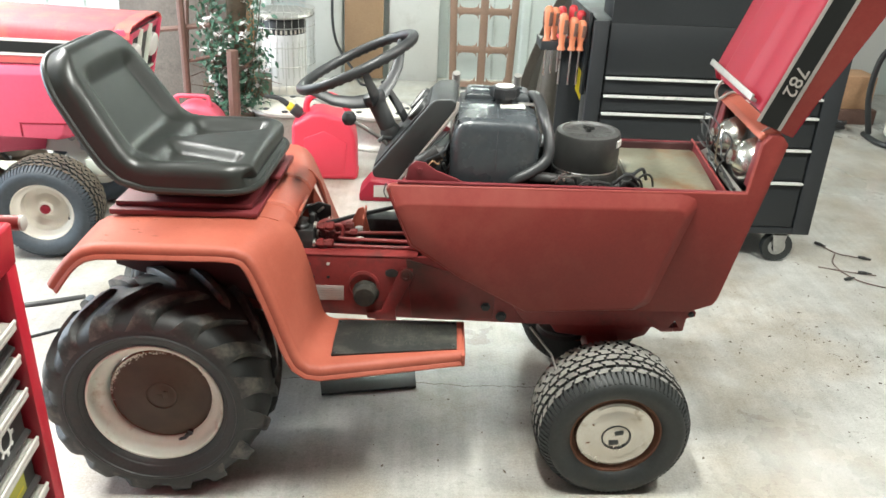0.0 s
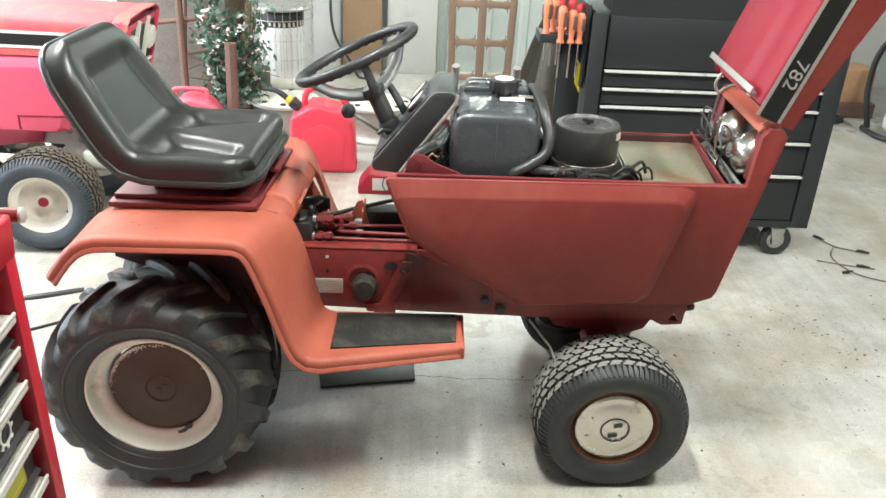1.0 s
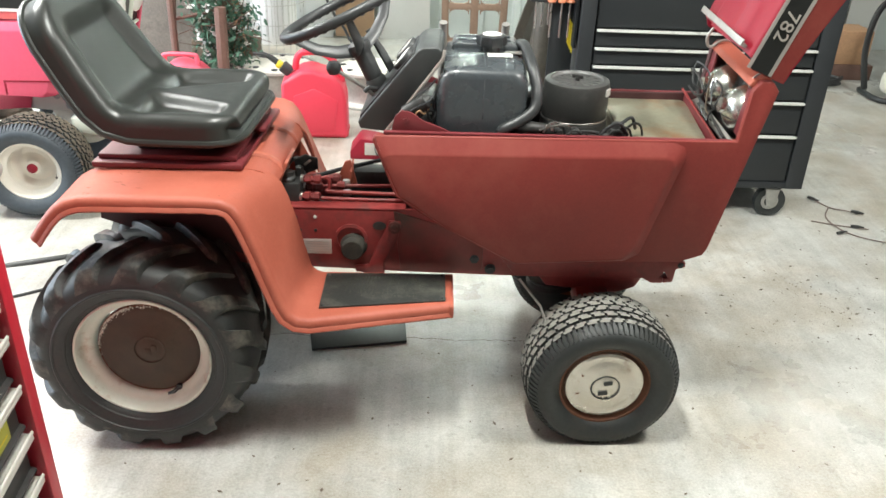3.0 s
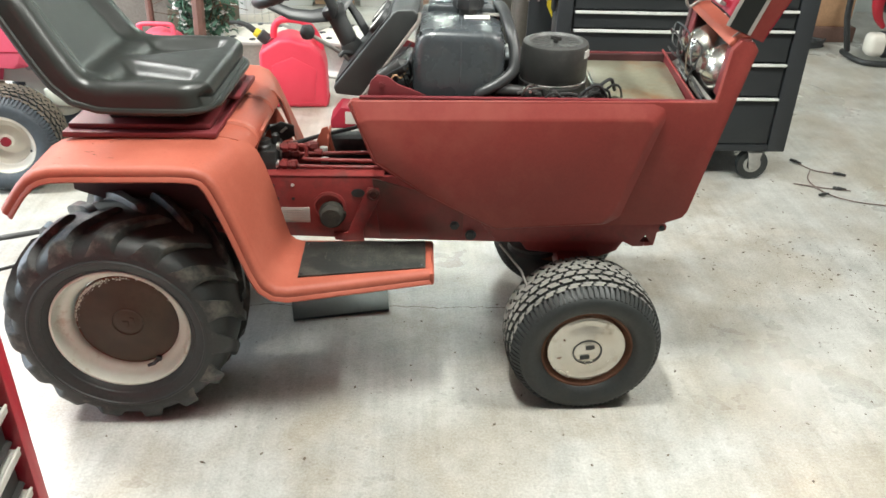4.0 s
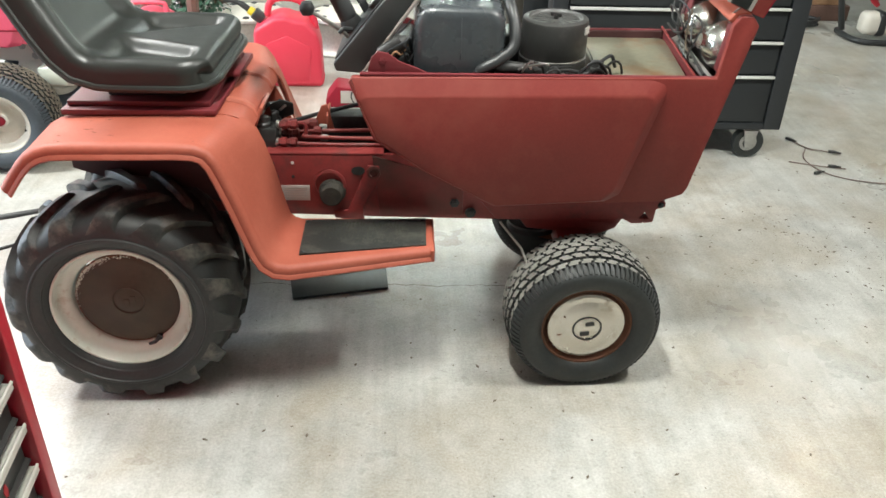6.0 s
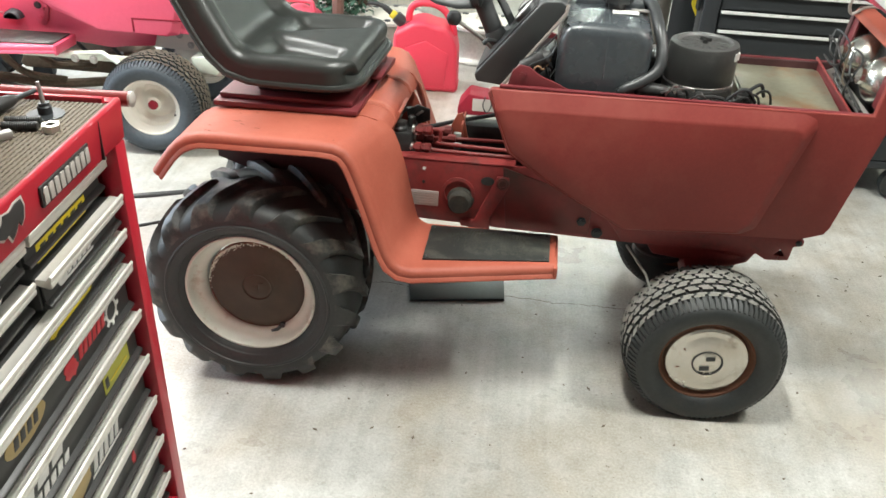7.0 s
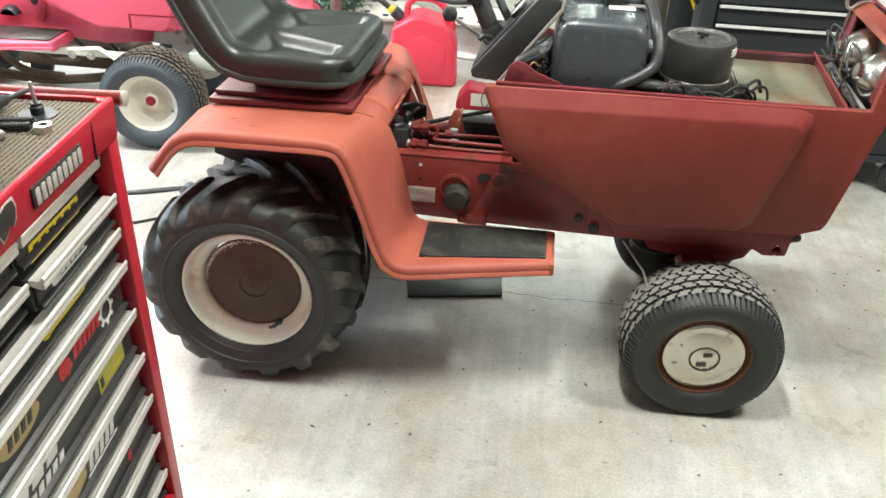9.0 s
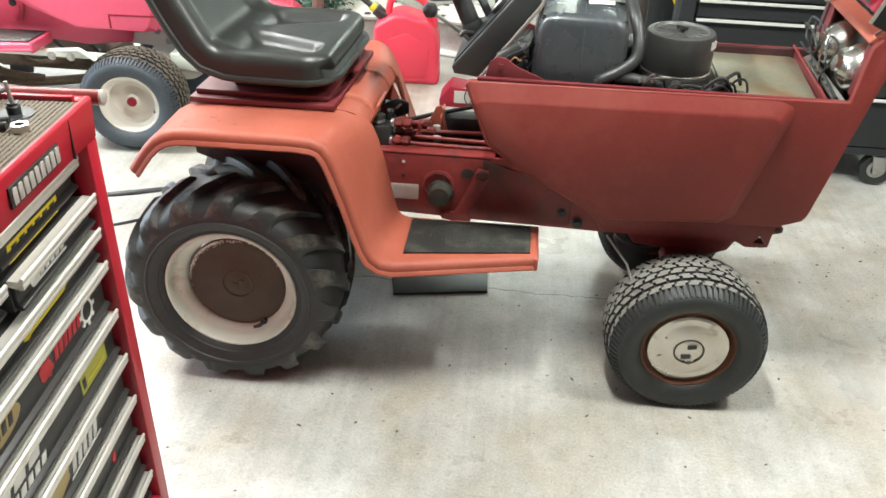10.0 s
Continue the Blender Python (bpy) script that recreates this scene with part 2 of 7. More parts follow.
def tube(points, r, n=10, loop=False, flat=1.0):
    """A round bar along the points; r may be a list. flat squashes it."""
    pts = [Vector(q) for q in points]
    m = len(pts)
    rad = r if isinstance(r, (list, tuple)) else [r] * m
    bm, rings, up = bmesh.new(), [], None
    for i, p in enumerate(pts):
        if loop:
            d = (pts[(i + 1) % m] - pts[i - 1]).normalized()
        else:
            d = (pts[min(i + 1, m - 1)] - pts[max(i - 1, 0)]).normalized()
        if up is None:
            up = d.orthogonal().normalized()
        up = (up - d * up.dot(d)).normalized()
        side = d.cross(up)
        rings.append([bm.verts.new(p + rad[i] * (math.cos(2 * math.pi * k / n) * up + flat * math.sin(2 * math.pi * k / n) * side)) for k in range(n)])
    pairs = list(zip(rings, rings[1:])) + ([(rings[-1], rings[0])] if loop else [])
    for a, b in pairs:
        for k in range(n):
            bm.faces.new((a[k], a[(k + 1) % n], b[(k + 1) % n], b[k]))
    if not loop:
        bm.faces.new(rings[0])
        bm.faces.new(rings[-1][::-1])
    return bm


def rod(a, b, r, n=12):
    return tube([a, b], r, n)


def sheet(rows, thick=0.003):
    """A grid of points as a sheet with thickness."""
    bm = bmesh.new()
    v = [[bm.verts.new(p) for p in row] for row in rows]
    for i in range(len(v) - 1):
        for j in range(len(v[0]) - 1):
            bm.faces.new((v[i][j], v[i][j + 1], v[i + 1][j + 1], v[i + 1][j]))
    bmesh.ops.recalc_face_normals(bm, faces=bm.faces[:])
    if thick:
        bmesh.ops.solidify(bm, geom=bm.faces[:], thickness=thick)
    return bm


def lettering(text, size, depth=0.0008):
    """Built-in letters as a mesh, centred, in the xy plane."""
    data = bpy.data.curves.new("letters", "FONT")
    data.body, data.size, data.extrude, data.align_x, data.align_y = text, size, depth, "CENTER", "CENTER"
    ob = bpy.data.objects.new("letters", data)
    me = ob.to_mesh()
    bm = bmesh.new()
    bm.from_mesh(me)
    ob.to_mesh_clear()
    bpy.data.objects.remove(ob)
    bpy.data.curves.remove(data)
    return bm


def bolt(place, r=0.009, h=0.006, axis="y", sign=-1):
    bm = lathe([(r * 1.5, 0), (r * 1.5, h * 0.25), (r, h * 0.3), (r, h), (0, h)], 6 if r < 0.01 else 12, axis)
    return moved(bm, Matrix.Translation(place) @ Matrix.Diagonal((1, sign if axis == "y" else 1, 1, 1)))


# ---- the garage ----
def concrete(name, base):
    m = material(name, base, 0.31, vary=0.10, scale=1.6, bump=0.05, fine=60, stain=(0.36, 0.31, 0.24), amount=0.40, rough_vary=0.15, spread=1.3)
    t = m.node_tree
    b = t.nodes["Principled BSDF"]
    co = [n for n in t.nodes if n.type == "TEX_COORD"][0]
    # broom streaks and dark specks
    stretch = t.nodes.new("ShaderNodeMapping")
    stretch.inputs["Scale"].default_value = (38, 2.0, 1)
    t.links.new(co.outputs["Object"], stretch.inputs[0])
    streak = t.nodes.new("ShaderNodeTexNoise")
    streak.inputs["Scale"].default_value, streak.inputs["Detail"].default_value = 1.0, 3
    t.links.new(stretch.outputs[0], streak.inputs["Vector"])
    patch = t.nodes.new("ShaderNodeTexNoise")
    patch.inputs["Scale"].default_value, patch.inputs["Detail"].default_value = 7.0, 8
    t.links.new(co.outputs["Object"], patch.inputs["Vector"])
    old = b.inputs["Base Color"].links[0].from_socket
    one = t.nodes.new("ShaderNodeMix")
    one.data_type, one.blend_type = "RGBA", "SOFT_LIGHT"
    one.inputs[0].default_value = 0.34
    t.links.new(old, one.inputs[6])
    t.links.new(streak.outputs["Fac"], one.inputs[7])
    two = t.nodes.new("ShaderNodeMix")
    two.data_type, two.blend_type = "RGBA", "SOFT_LIGHT"
    two.inputs[0].default_value = 0.62
    t.links.new(one.outputs[2], two.inputs[6])
    t.links.new(patch.outputs["Fac"], two.inputs[7])
    # faint brown smudges and scraped marks
    smudge = t.nodes.new("ShaderNodeTexNoise")
    smudge.inputs["Scale"].default_value, smudge.inputs["Detail"].default_value, smudge.inputs["Distortion"].default_value = 3.4, 10, 0.6
    t.links.new(co.outputs["Object"], smudge.inputs["Vector"])
    ramp = t.nodes.new("ShaderNodeMapRange")
    ramp.inputs[1].default_value, ramp.inputs[2].default_value, ramp.inputs[4].default_value = 0.46, 0.70, 0.66
    t.links.new(smudge.outputs["Fac"], ramp.inputs[0])
    three = t.nodes.new("ShaderNodeMix")
    three.data_type = "RGBA"
    three.inputs[7].default_value = (0.34, 0.295, 0.225, 1)
    t.links.new(ramp.outputs[0], three.inputs[0])
    t.links.new(two.outputs[2], three.inputs[6])
    fleck = t.nodes.new("ShaderNodeTexNoise")
    fleck.inputs["Scale"].default_value, fleck.inputs["Detail"].default_value = 38.0, 6
    t.links.new(co.outputs["Object"], fleck.inputs["Vector"])
    thin = t.nodes.new("ShaderNodeMapRange")
    thin.inputs[1].default_value, thin.inputs[2].default_value, thin.inputs[4].default_value = 0.58, 0.72, 0.42
    t.links.new(fleck.outputs["Fac"], thin.inputs[0])
    four = t.nodes.new("ShaderNodeMix")
    four.data_type = "RGBA"
    four.inputs[7].default_value = (0.20, 0.18, 0.15, 1)
    t.links.new(thin.outputs[0], four.inputs[0])
    t.links.new(three.outputs[2], four.inputs[6])
    # sandy grain
    sand = t.nodes.new("ShaderNodeTexNoise")
    sand.inputs["Scale"].default_value, sand.inputs["Detail"].default_value, sand.inputs["Roughness"].default_value = 150.0, 4, 0.7
    t.links.new(co.outputs["Object"], sand.inputs["Vector"])
    five = t.nodes.new("ShaderNodeMix")
    five.data_type, five.blend_type = "RGBA", "SOFT_LIGHT"
    five.inputs[0].default_value = 0.78
    t.links.new(four.outputs[2], five.inputs[6])
    t.links.new(sand.outputs["Fac"], five.inputs[7])
    # mottling the size of a palm
    mott = t.nodes.new("ShaderNodeTexNoise")
    mott.inputs["Scale"].default_value, mott.inputs["Detail"].default_value, mott.inputs["Roughness"].default_value = 19.0, 9, 0.72
    t.links.new(co.outputs["Object"], mott.inputs["Vector"])
    six = t.nodes.new("ShaderNodeMix")
    six.data_type, six.blend_type = "RGBA", "SOFT_LIGHT"
    six.inputs[0].default_value = 0.5
    t.links.new(five.outputs[2], six.inputs[6])
    t.links.new(mott.outputs["Fac"], six.inputs[7])
    t.links.new(six.outputs[2], b.inputs["Base Color"])
    return m


CONCRETE = concrete("sealed_concrete", (0.452, 0.447, 0.415))
WALL_WHITE = material("pale_grey_wall_paint", (0.62, 0.63, 0.60), 0.6, vary=0.05, scale=3, bump=0.05, stain=(0.5, 0.5, 0.46), amount=0.2)
METAL_GREEN = material("grey_green_metal_siding", (0.52, 0.57, 0.55), 0.45, vary=0.06, scale=4, bump=0.02)
# unseen walls and ceiling are kept dark so that less light bounces back
WALL_DULL = material("dull_grey_wall_board", (0.20, 0.195, 0.185), 0.7, vary=0.08, scale=3, bump=0.05)
CEILING_WHITE = material("bare_grey_ceiling_board", (0.20, 0.197, 0.185), 0.8, vary=0.04, scale=3, bump=0.05)
DAY = (-3.7, 5.2, -3.6, 4.55)
X0, X1, Y0, Y1 = DAY
whole("floor", box(X0 - 2, X1 + 0.15, Y0 - 0.15, Y1 + 0.15, -0.12, 0, 0), CONCRETE, "pale sealed concrete garage floor with stains and broom marks", "floor", kind="structure")
whole("ceiling", box(X0, X1, Y0, Y1, 2.7, 2.8, 0), CEILING_WHITE, "plain unseen ceiling, kept grey to hold down bounced light", "ceiling", kind="structure")
whole("wall_south", box(X0, X1, Y0 - 0.12, Y0, 0, 2.7, 0), WALL_DULL, "plain unseen wall, kept dull grey to hold down bounced light", "wall", kind="structure")
whole("wall_east", box(X1, X1 + 0.12, Y0 - 0.12, Y1 + 0.12, 0, 2.7, 0), WALL_DULL, "plain unseen wall, kept dull grey to hold down bounced light", "wall", kind="structure")
west = box(X0 - 0.12, X0, Y0 - 0.12, -1.05, 0, 2.7, 0)
add(west, box(X0 - 0.12, X0, 3.65, Y1 + 0.12, 0, 2.7, 0))
add(west, box(X0 - 0.12, X0, -1.05, 3.65, 2.25, 2.7, 0))
whole("wall_west", west, WALL_WHITE, "plain pale wall with an open doorway", "wall", kind="structure")
north = bmesh.new()
ribs = []
x = X0
while x < X1:
    ribs += [(x, 0), (x + 0.2, 0), (x + 0.215, -0.018), (x + 0.255, -0.018)]
    x += 0.27
add(north, sheet([[(px, Y1 + 0.02 + d, z) for px, d in ribs] for z in (0, 2.7)], 0.004))
add(north, box(X0, X1, Y1 + 0.05, Y1 + 0.12, 0, 2.7, 0))
whole("wall_north", north, METAL_GREEN, "grey-green ribbed metal wall", "wall", kind="structure")


# ---- wheels ----
def flip(bm, side):
    """side -1: outward face to -y; +1 mirrors it."""
    if side > 0:
        bm.transform(Matrix.Diagonal((1, -1, 1, 1)))
    return bm


def lug_tyre():
    prof = [(0.160, 0.012), (0.172, -0.010), (0.186, -0.023), (0.205, -0.030), (0.222, -0.0315), (0.236, -0.027), (0.249, -0.016), (0.2575, -0.001), (0.2650, 0.025),
            (0.2725, 0.07), (0.2745, 0.105), (0.2725, 0.14), (0.2650, 0.185), (0.2575, 0.211), (0.247, 0.231), (0.226, 0.238), (0.205, 0.237), (0.172, 0.218), (0.160, 0.198)]
    bm = lathe(prof, 96, "y", closed=True)
    # ridge round the shoulder and a fine one by the bead
    add(bm, lathe([(0.2045, -0.0290), (0.2070, -0.0330), (0.2105, -0.0338), (0.2140, -0.0305)], 96, "y", closed=True))
    add(bm, lathe([(0.1800, -0.017), (0.1815, -0.0205), (0.1835, -0.0220), (0.1845, -0.020)], 96, "y", closed=True))
    return bm


def lug_bm(side, R=0.2885):
    """One tread bar: a broad buttress on the shoulder that narrows to a bar and sweeps to the middle of the tread."""
    bm = bmesh.new()
    rows = []
    for y, sweep, top, foot, half in ((0.1350, -0.034, 0.217, 0.211, 0.150), (0.1355, -0.022, 0.233, 0.224, 0.136), (0.1335, -0.008, 0.2465, 0.234, 0.118), (0.1285, 0.010, 0.2580, 0.241, 0.104), (0.1215, 0.028, 0.2668, 0.247, 0.096),
                                      (0.1130, 0.052, 0.2730, 0.251, 0.089), (0.098, 0.095, 0.2795, 0.256, 0.080), (0.072, 0.180, 0.2850, 0.260, 0.070), (0.040, 0.295, R - 0.001, 0.263, 0.062), (0.010, 0.405, R, 0.264, 0.054), (0.000, 0.440, R - 0.008, 0.264, 0.046)):
        soft = 0.0045
        rows.append([(r * math.cos(da - sweep), 0.105 + side * y, r * math.sin(da - sweep)) for r, da in ((foot, -half * 1.16), (top - soft, -half * 0.93), (top, -half * 0.80), (top, half * 0.80), (top - soft, half * 0.93), (foot, half * 1.16))])
    v = [[bm.verts.new(p) for p in row] for row in rows]
    for p, q in zip(v, v[1:]):
        for j in range(5):
            bm.faces.new((p[j], p[j + 1], q[j + 1], q[j]))
    bm.faces.new(v[0])
    bm.faces.new(v[-1][::-1])
    return bm


def settled(bm):
    """The tyre's foot pressed flat on the floor."""
    for v in bm.verts:
        v.co.z = max(v.co.z, 0.0004)
    return bm


def add_lugs(wheel, centre, side, mat, n=15, turn=6):
    for half in (-1, 1):
        for k in range(n):
            m = Matrix.Translation(centre) @ pose(0, 0, 0, 0, -360 * (k + (0.5 if half > 0 else 0)) / n + turn, 0)
            part("lug", settled(moved(flip(lug_bm(half), side), m)), mat, wheel, smooth=42)


def turf_tyre(R=0.200):
    prof = [(0.108, 0.012), (0.116, -0.006), (0.128, -0.017), (0.145, -0.025), (0.162, -0.026), (0.1735, -0.019), (0.1825, -0.006), (0.1868, 0.012),
            (0.1908, 0.035), (0.1932, 0.065), (0.1908, 0.095), (0.1868, 0.118), (0.1825, 0.136), (0.1735, 0.149), (0.162, 0.156), (0.145, 0.155), (0.116, 0.136), (0.108, 0.118)]
    bm = lathe(prof, 72, "y", closed=True)
    return bm


def turf_tread(R=0.2005):
    """Rows of S-shaped blocks."""
    bm = bmesh.new()
    rows, n = 6, 38
    w = 0.126 / rows
    for i in range(rows):
        y0 = 0.002 + i * w
        r = R - 0.0105 * (abs((i + 0.5) / rows - 0.5) * 2) ** 2
        lean = 0.036 if i % 2 else -0.036
        for k in range(n):
            a = 2 * math.pi * (k + 0.5 * (i % 2)) / n
            h = math.pi / n * 0.76
            outline = [(-h - lean * 0.5, 0.0), (h - lean * 0.5, 0.0), (h - lean * 0.5, 0.42), (h + lean * 0.5, 0.58), (h + lean * 0.5, 1.0), (-h + lean * 0.5, 1.0), (-h + lean * 0.5, 0.58), (-h - lean * 0.5, 0.42)]
            top, foot = [], []
            for da, f in outline:
                y = y0 + w * (0.10 + 0.80 * f)
                top.append(bm.verts.new((r * math.cos(a + da), y, r * math.sin(a + da))))
                foot.append(bm.verts.new(((r - 0.010) * math.cos(a + da), y, (r - 0.010) * math.sin(a + da))))
            bm.faces.new(top)
            for j in range(8):
                bm.faces.new((top[j], foot[j], foot[(j + 1) % 8], top[(j + 1) % 8])).material_index = 1
    return bm


def turf_shoulder():
    bm = bmesh.new()
    # short ribs down both shoulders
    n = 84
    for k in range(n):
        a = 2 * math.pi * k / n
        for y0, y1, y2 in ((0.004, -0.012, -0.0195), (0.126, 0.142, 0.1495)):
            rows = []
            for r, y in ((0.1925, y0), (0.1845, y1), (0.1755, y2)):
                rows.append([((r - d) * math.cos(a + da), y, (r - d) * math.sin(a + da)) for d, da in ((0.008, -0.022), (0, -0.019), (0, 0.019), (0.008, 0.022))])
            v = [[bm.verts.new(p) for p in row] for row in rows]
            for p, q in zip(v, v[1:]):
                for j in range(3):
                    bm.faces.new((p[j], p[j + 1], q[j + 1], q[j]))
            bm.faces.new(v[0])
            bm.faces.new(v[-1][::-1])
    return bm


def rear_wheel(root, x, y, z, side):
    m = Matrix.Translation((x, y, z))
    rim = moved(flip(lathe([(0.161, 0.012), (0.1685, 0.004), (0.1705, -0.003), (0.1680, -0.0075), (0.1635, -0.0075), (0.160, -0.001), (0.158, 0.010), (0.154, 0.018), (0.149, 0.022), (0.143, 0.024),
                             (0.136, 0.028), (0.131, 0.036), (0.129, 0.042), (0.129, 0.06), (0.15, 0.08), (0.15, 0.2), (0.163, 0.205), (0.163, 0.012)], 72, "y", closed=True), side), m)
    wheel = part("rear_wheel", rim, CREAM, root, "cream painted steel rear wheel rim with rust")
    part("tyre", settled(moved(flip(lug_tyre(), side), m)), RUBBER, wheel, "worn black lugged farm tyre")
    add_lugs(wheel, (x, y, z), side, LUG_RUBBER)
    disc = lathe([(0.1295, 0.046), (0.126, 0.036), (0.120, 0.033), (0.110, 0.032), (0.042, 0.030), (0.0385, 0.0275), (0.036, 0.030), (0.030, 0.030), (0.027, 0.028), (0, 0.028)], 64, "y")
    add(disc, box(-0.013, 0.002, 0.0265, 0.031, -0.014, 0.004, 0.001))
    add(disc, box(0.004, 0.017, 0.0265, 0.031, -0.004, 0.014, 0.001))
    md = m @ Matrix.Translation((0.008, 0, 0.001))
    part("wheel_disc", moved(flip(disc, side), md), GRIME, wheel, "brown dirt-caked wheel disc")
    rust_ring = lathe([(0.1302, 0.0405), (0.1285, 0.0352), (0.1255, 0.0342), (0.1245, 0.0372)], 64, "y", closed=True)
    part("rust_edge", moved(flip(rust_ring, side), md), RUST, wheel, "rusty edge round the wheel disc")
    flakes = bmesh.new()
    rng = random.Random(5)
    for k in range(300):
        a = math.radians(rng.gauss(138, 20) if k < 230 else rng.uniform(20, 175))
        r = 0.1272 - abs(rng.gauss(0, 0.0048 if k < 230 else 0.0018))
        s = 0.0006 + rng.random() ** 2 * 0.0022
        add(flakes, moved(lathe([(s, 0), (s * 0.7, -0.0012), (0, -0.0015)], 5 + k % 3, "y"), Matrix.Translation((r * math.cos(a), 0.0338, r * math.sin(a))) @ pose(0, 0, 0, 0, rng.random() * 360, 0) @ Matrix.Diagonal((rng.uniform(0.6, 1.7), 1, 1, 1))))
    tagged(part("peeling_paint", moved(flip(flakes, side), md), CREAM, wheel, "flaking cream paint along the disc's edge"), kind="stuff")
    stem = tube([(0.070, 0.036, -0.112), (0.058, 0.018, -0.119), (0.044, 0.012, -0.121)], [0.006, 0.005, 0.0035], 8)
    add(stem, moved(lathe([(0.008, -0.004), (0.008, 0.01), (0.005, 0.012)], 10, "y"), Matrix.Translation((0.069, 0.030, -0.111))))
    part("valve_stem", moved(flip(stem, side), m), BLACK_PLASTIC, wheel, "black rubber valve stem")
    return wheel


def front_wheel(root, x, y, z, side, steer=0.0, cap=HUBCAP, rim_mat=RUST, tyre_mat=None, tread_mat=None, plain=False):
    m = Matrix.Translation((x, y, z)) @ pose(0, 0, 0, 0, 0, steer) @ Matrix.Diagonal((1.04, 1.18, 1.005, 1))
    rim = lathe([(0.108, 0.012), (0.1165, 0.004), (0.1185, -0.002), (0.1165, -0.0065), (0.112, -0.0065), (0.109, 0.000), (0.104, 0.010), (0.099, 0.016), (0.09, 0.02), (0.09, 0.1), (0.11, 0.12)], 64, "y", closed=True)
    wheel = part("front_wheel", moved(flip(rim, side), m), rim_mat, root, "steel front wheel rim")
    part("tyre", settled(moved(flip(turf_tyre(), side), m)), tyre_mat or RUBBER, wheel, "black turf tyre sidewall")
    blocks = tagged(part("tread", settled(moved(flip(turf_tread(), side), m)), tread_mat or TREAD_GREY, wheel, "dusty grey turf tread blocks"), kind="stuff")
    blocks.data.materials.append(RUBBER)
    tagged(part("shoulder_rib", settled(moved(flip(turf_shoulder(), side), m)), tyre_mat or RUBBER, wheel, "black ribs on the tyre's shoulders"), kind="stuff")
    if plain:
        bowl = [(0.110, 0.002), (0.107, 0.012), (0.104, 0.020), (0.098, 0.044), (0.086, 0.060), (0.066, 0.066), (0.048, 0.060), (0.036, 0.052), (0.031, 0.046), (0.029, 0.030), (0.024, 0.026), (0.0005, 0.026)]
        dish = lathe(bowl + [(r, y + 0.004) for r, y in bowl[::-1]], 48, "y", closed=True)
        part("wheel_dish", moved(flip(dish, side), m), WHITE_PAINT, wheel, "white painted wheel dish")
        part("hub_cap", moved(flip(lathe([(0.019, 0.030), (0.019, 0.020), (0.015, 0.016), (0, 0.013)], 24, "y"), side), m), BRIGHT_RED, wheel, "small red hub cap")
        stem = tube([(0.078, 0.058, -0.03), (0.082, 0.034, -0.034), (0.086, 0.016, -0.036)], 0.004, 8)
        part("valve_stem", moved(flip(stem, side), m), BLACK_PLASTIC, wheel)
        return wheel
    dome = lathe([(0.1075, 0.014), (0.106, 0.003), (0.1035, -0.0015), (0.096, -0.0035), (0.090, -0.0015), (0.078, -0.0045), (0.055, -0.0085), (0.040, -0.0105), (0.038, -0.0095), (0.036, -0.0105), (0, -0.012)], 64, "y")
    dome.transform(Matrix.Diagonal((0.955, 1, 0.955, 1)))
    capob = part("hubcap", moved(flip(dome, side), m), cap, wheel, "scuffed cream domed hubcap")
    ring = lathe([(0.0375, -0.0118), (0.0345, -0.0122), (0.0345, -0.0105), (0.0375, -0.0098)], 48, "y", closed=True)
    for x0, x1, z0, z1 in ((-0.020, 0.004, -0.021, -0.008), (-0.004, 0.018, 0.008, 0.020)):
        add(ring, moved(box(x0, x1, -0.0135, -0.011, z0, z1, 0.0005), pose(0, 0, 0, 0, -8, 0)))
    part("emblem", moved(flip(ring, side), m), BLACK_PLASTIC, capob, "thin black ring with a worn black mark")
    chips = bmesh.new()
    for cx, cz, a, l, w in ((-0.072, 0.03, 30, 0.014, 0.004), (-0.06, 0.034, 50, 0.008, 0.005), (-0.066, -0.022, -20, 0.018, 0.003), (-0.03, 0.045, 60, 0.006, 0.004), (-0.075, 0.018, 10, 0.006, 0.004)):
        add(chips, moved(lathe([(1, 0), (0.8, -0.2), (0, -0.2)], 7, "y"), Matrix.Translation((cx, -0.0052 + 0.0035 * (math.hypot(cx, cz) > 0.07), cz)) @ pose(0, 0, 0, 0, a, 0) @ Matrix.Diagonal((l / 2, 0.004, w / 2, 1))))
    tagged(part("paint_chip", moved(flip(chips, side), m), RUST, capob, "dark chips in the hubcap's paint"), kind="stuff")
    return wheel


# ---- body parts ----
FENDER_PATH = [(-0.216, 0.605), (-0.197, 0.632), (-0.174, 0.662), (-0.151, 0.685), (-0.125, 0.700), (-0.095, 0.708), (-0.05, 0.710), (0.06, 0.711), (0.18, 0.712), (0.222, 0.709), (0.250, 0.697), (0.270, 0.670), (0.286, 0.632),
               (0.312, 0.562), (0.336, 0.492), (0.354, 0.444), (0.366, 0.420), (0.384, 0.406), (0.41, 0.400), (0.48, 0.400), (0.60, 0.400), (0.70, 0.400), (0.761, 0.400)]


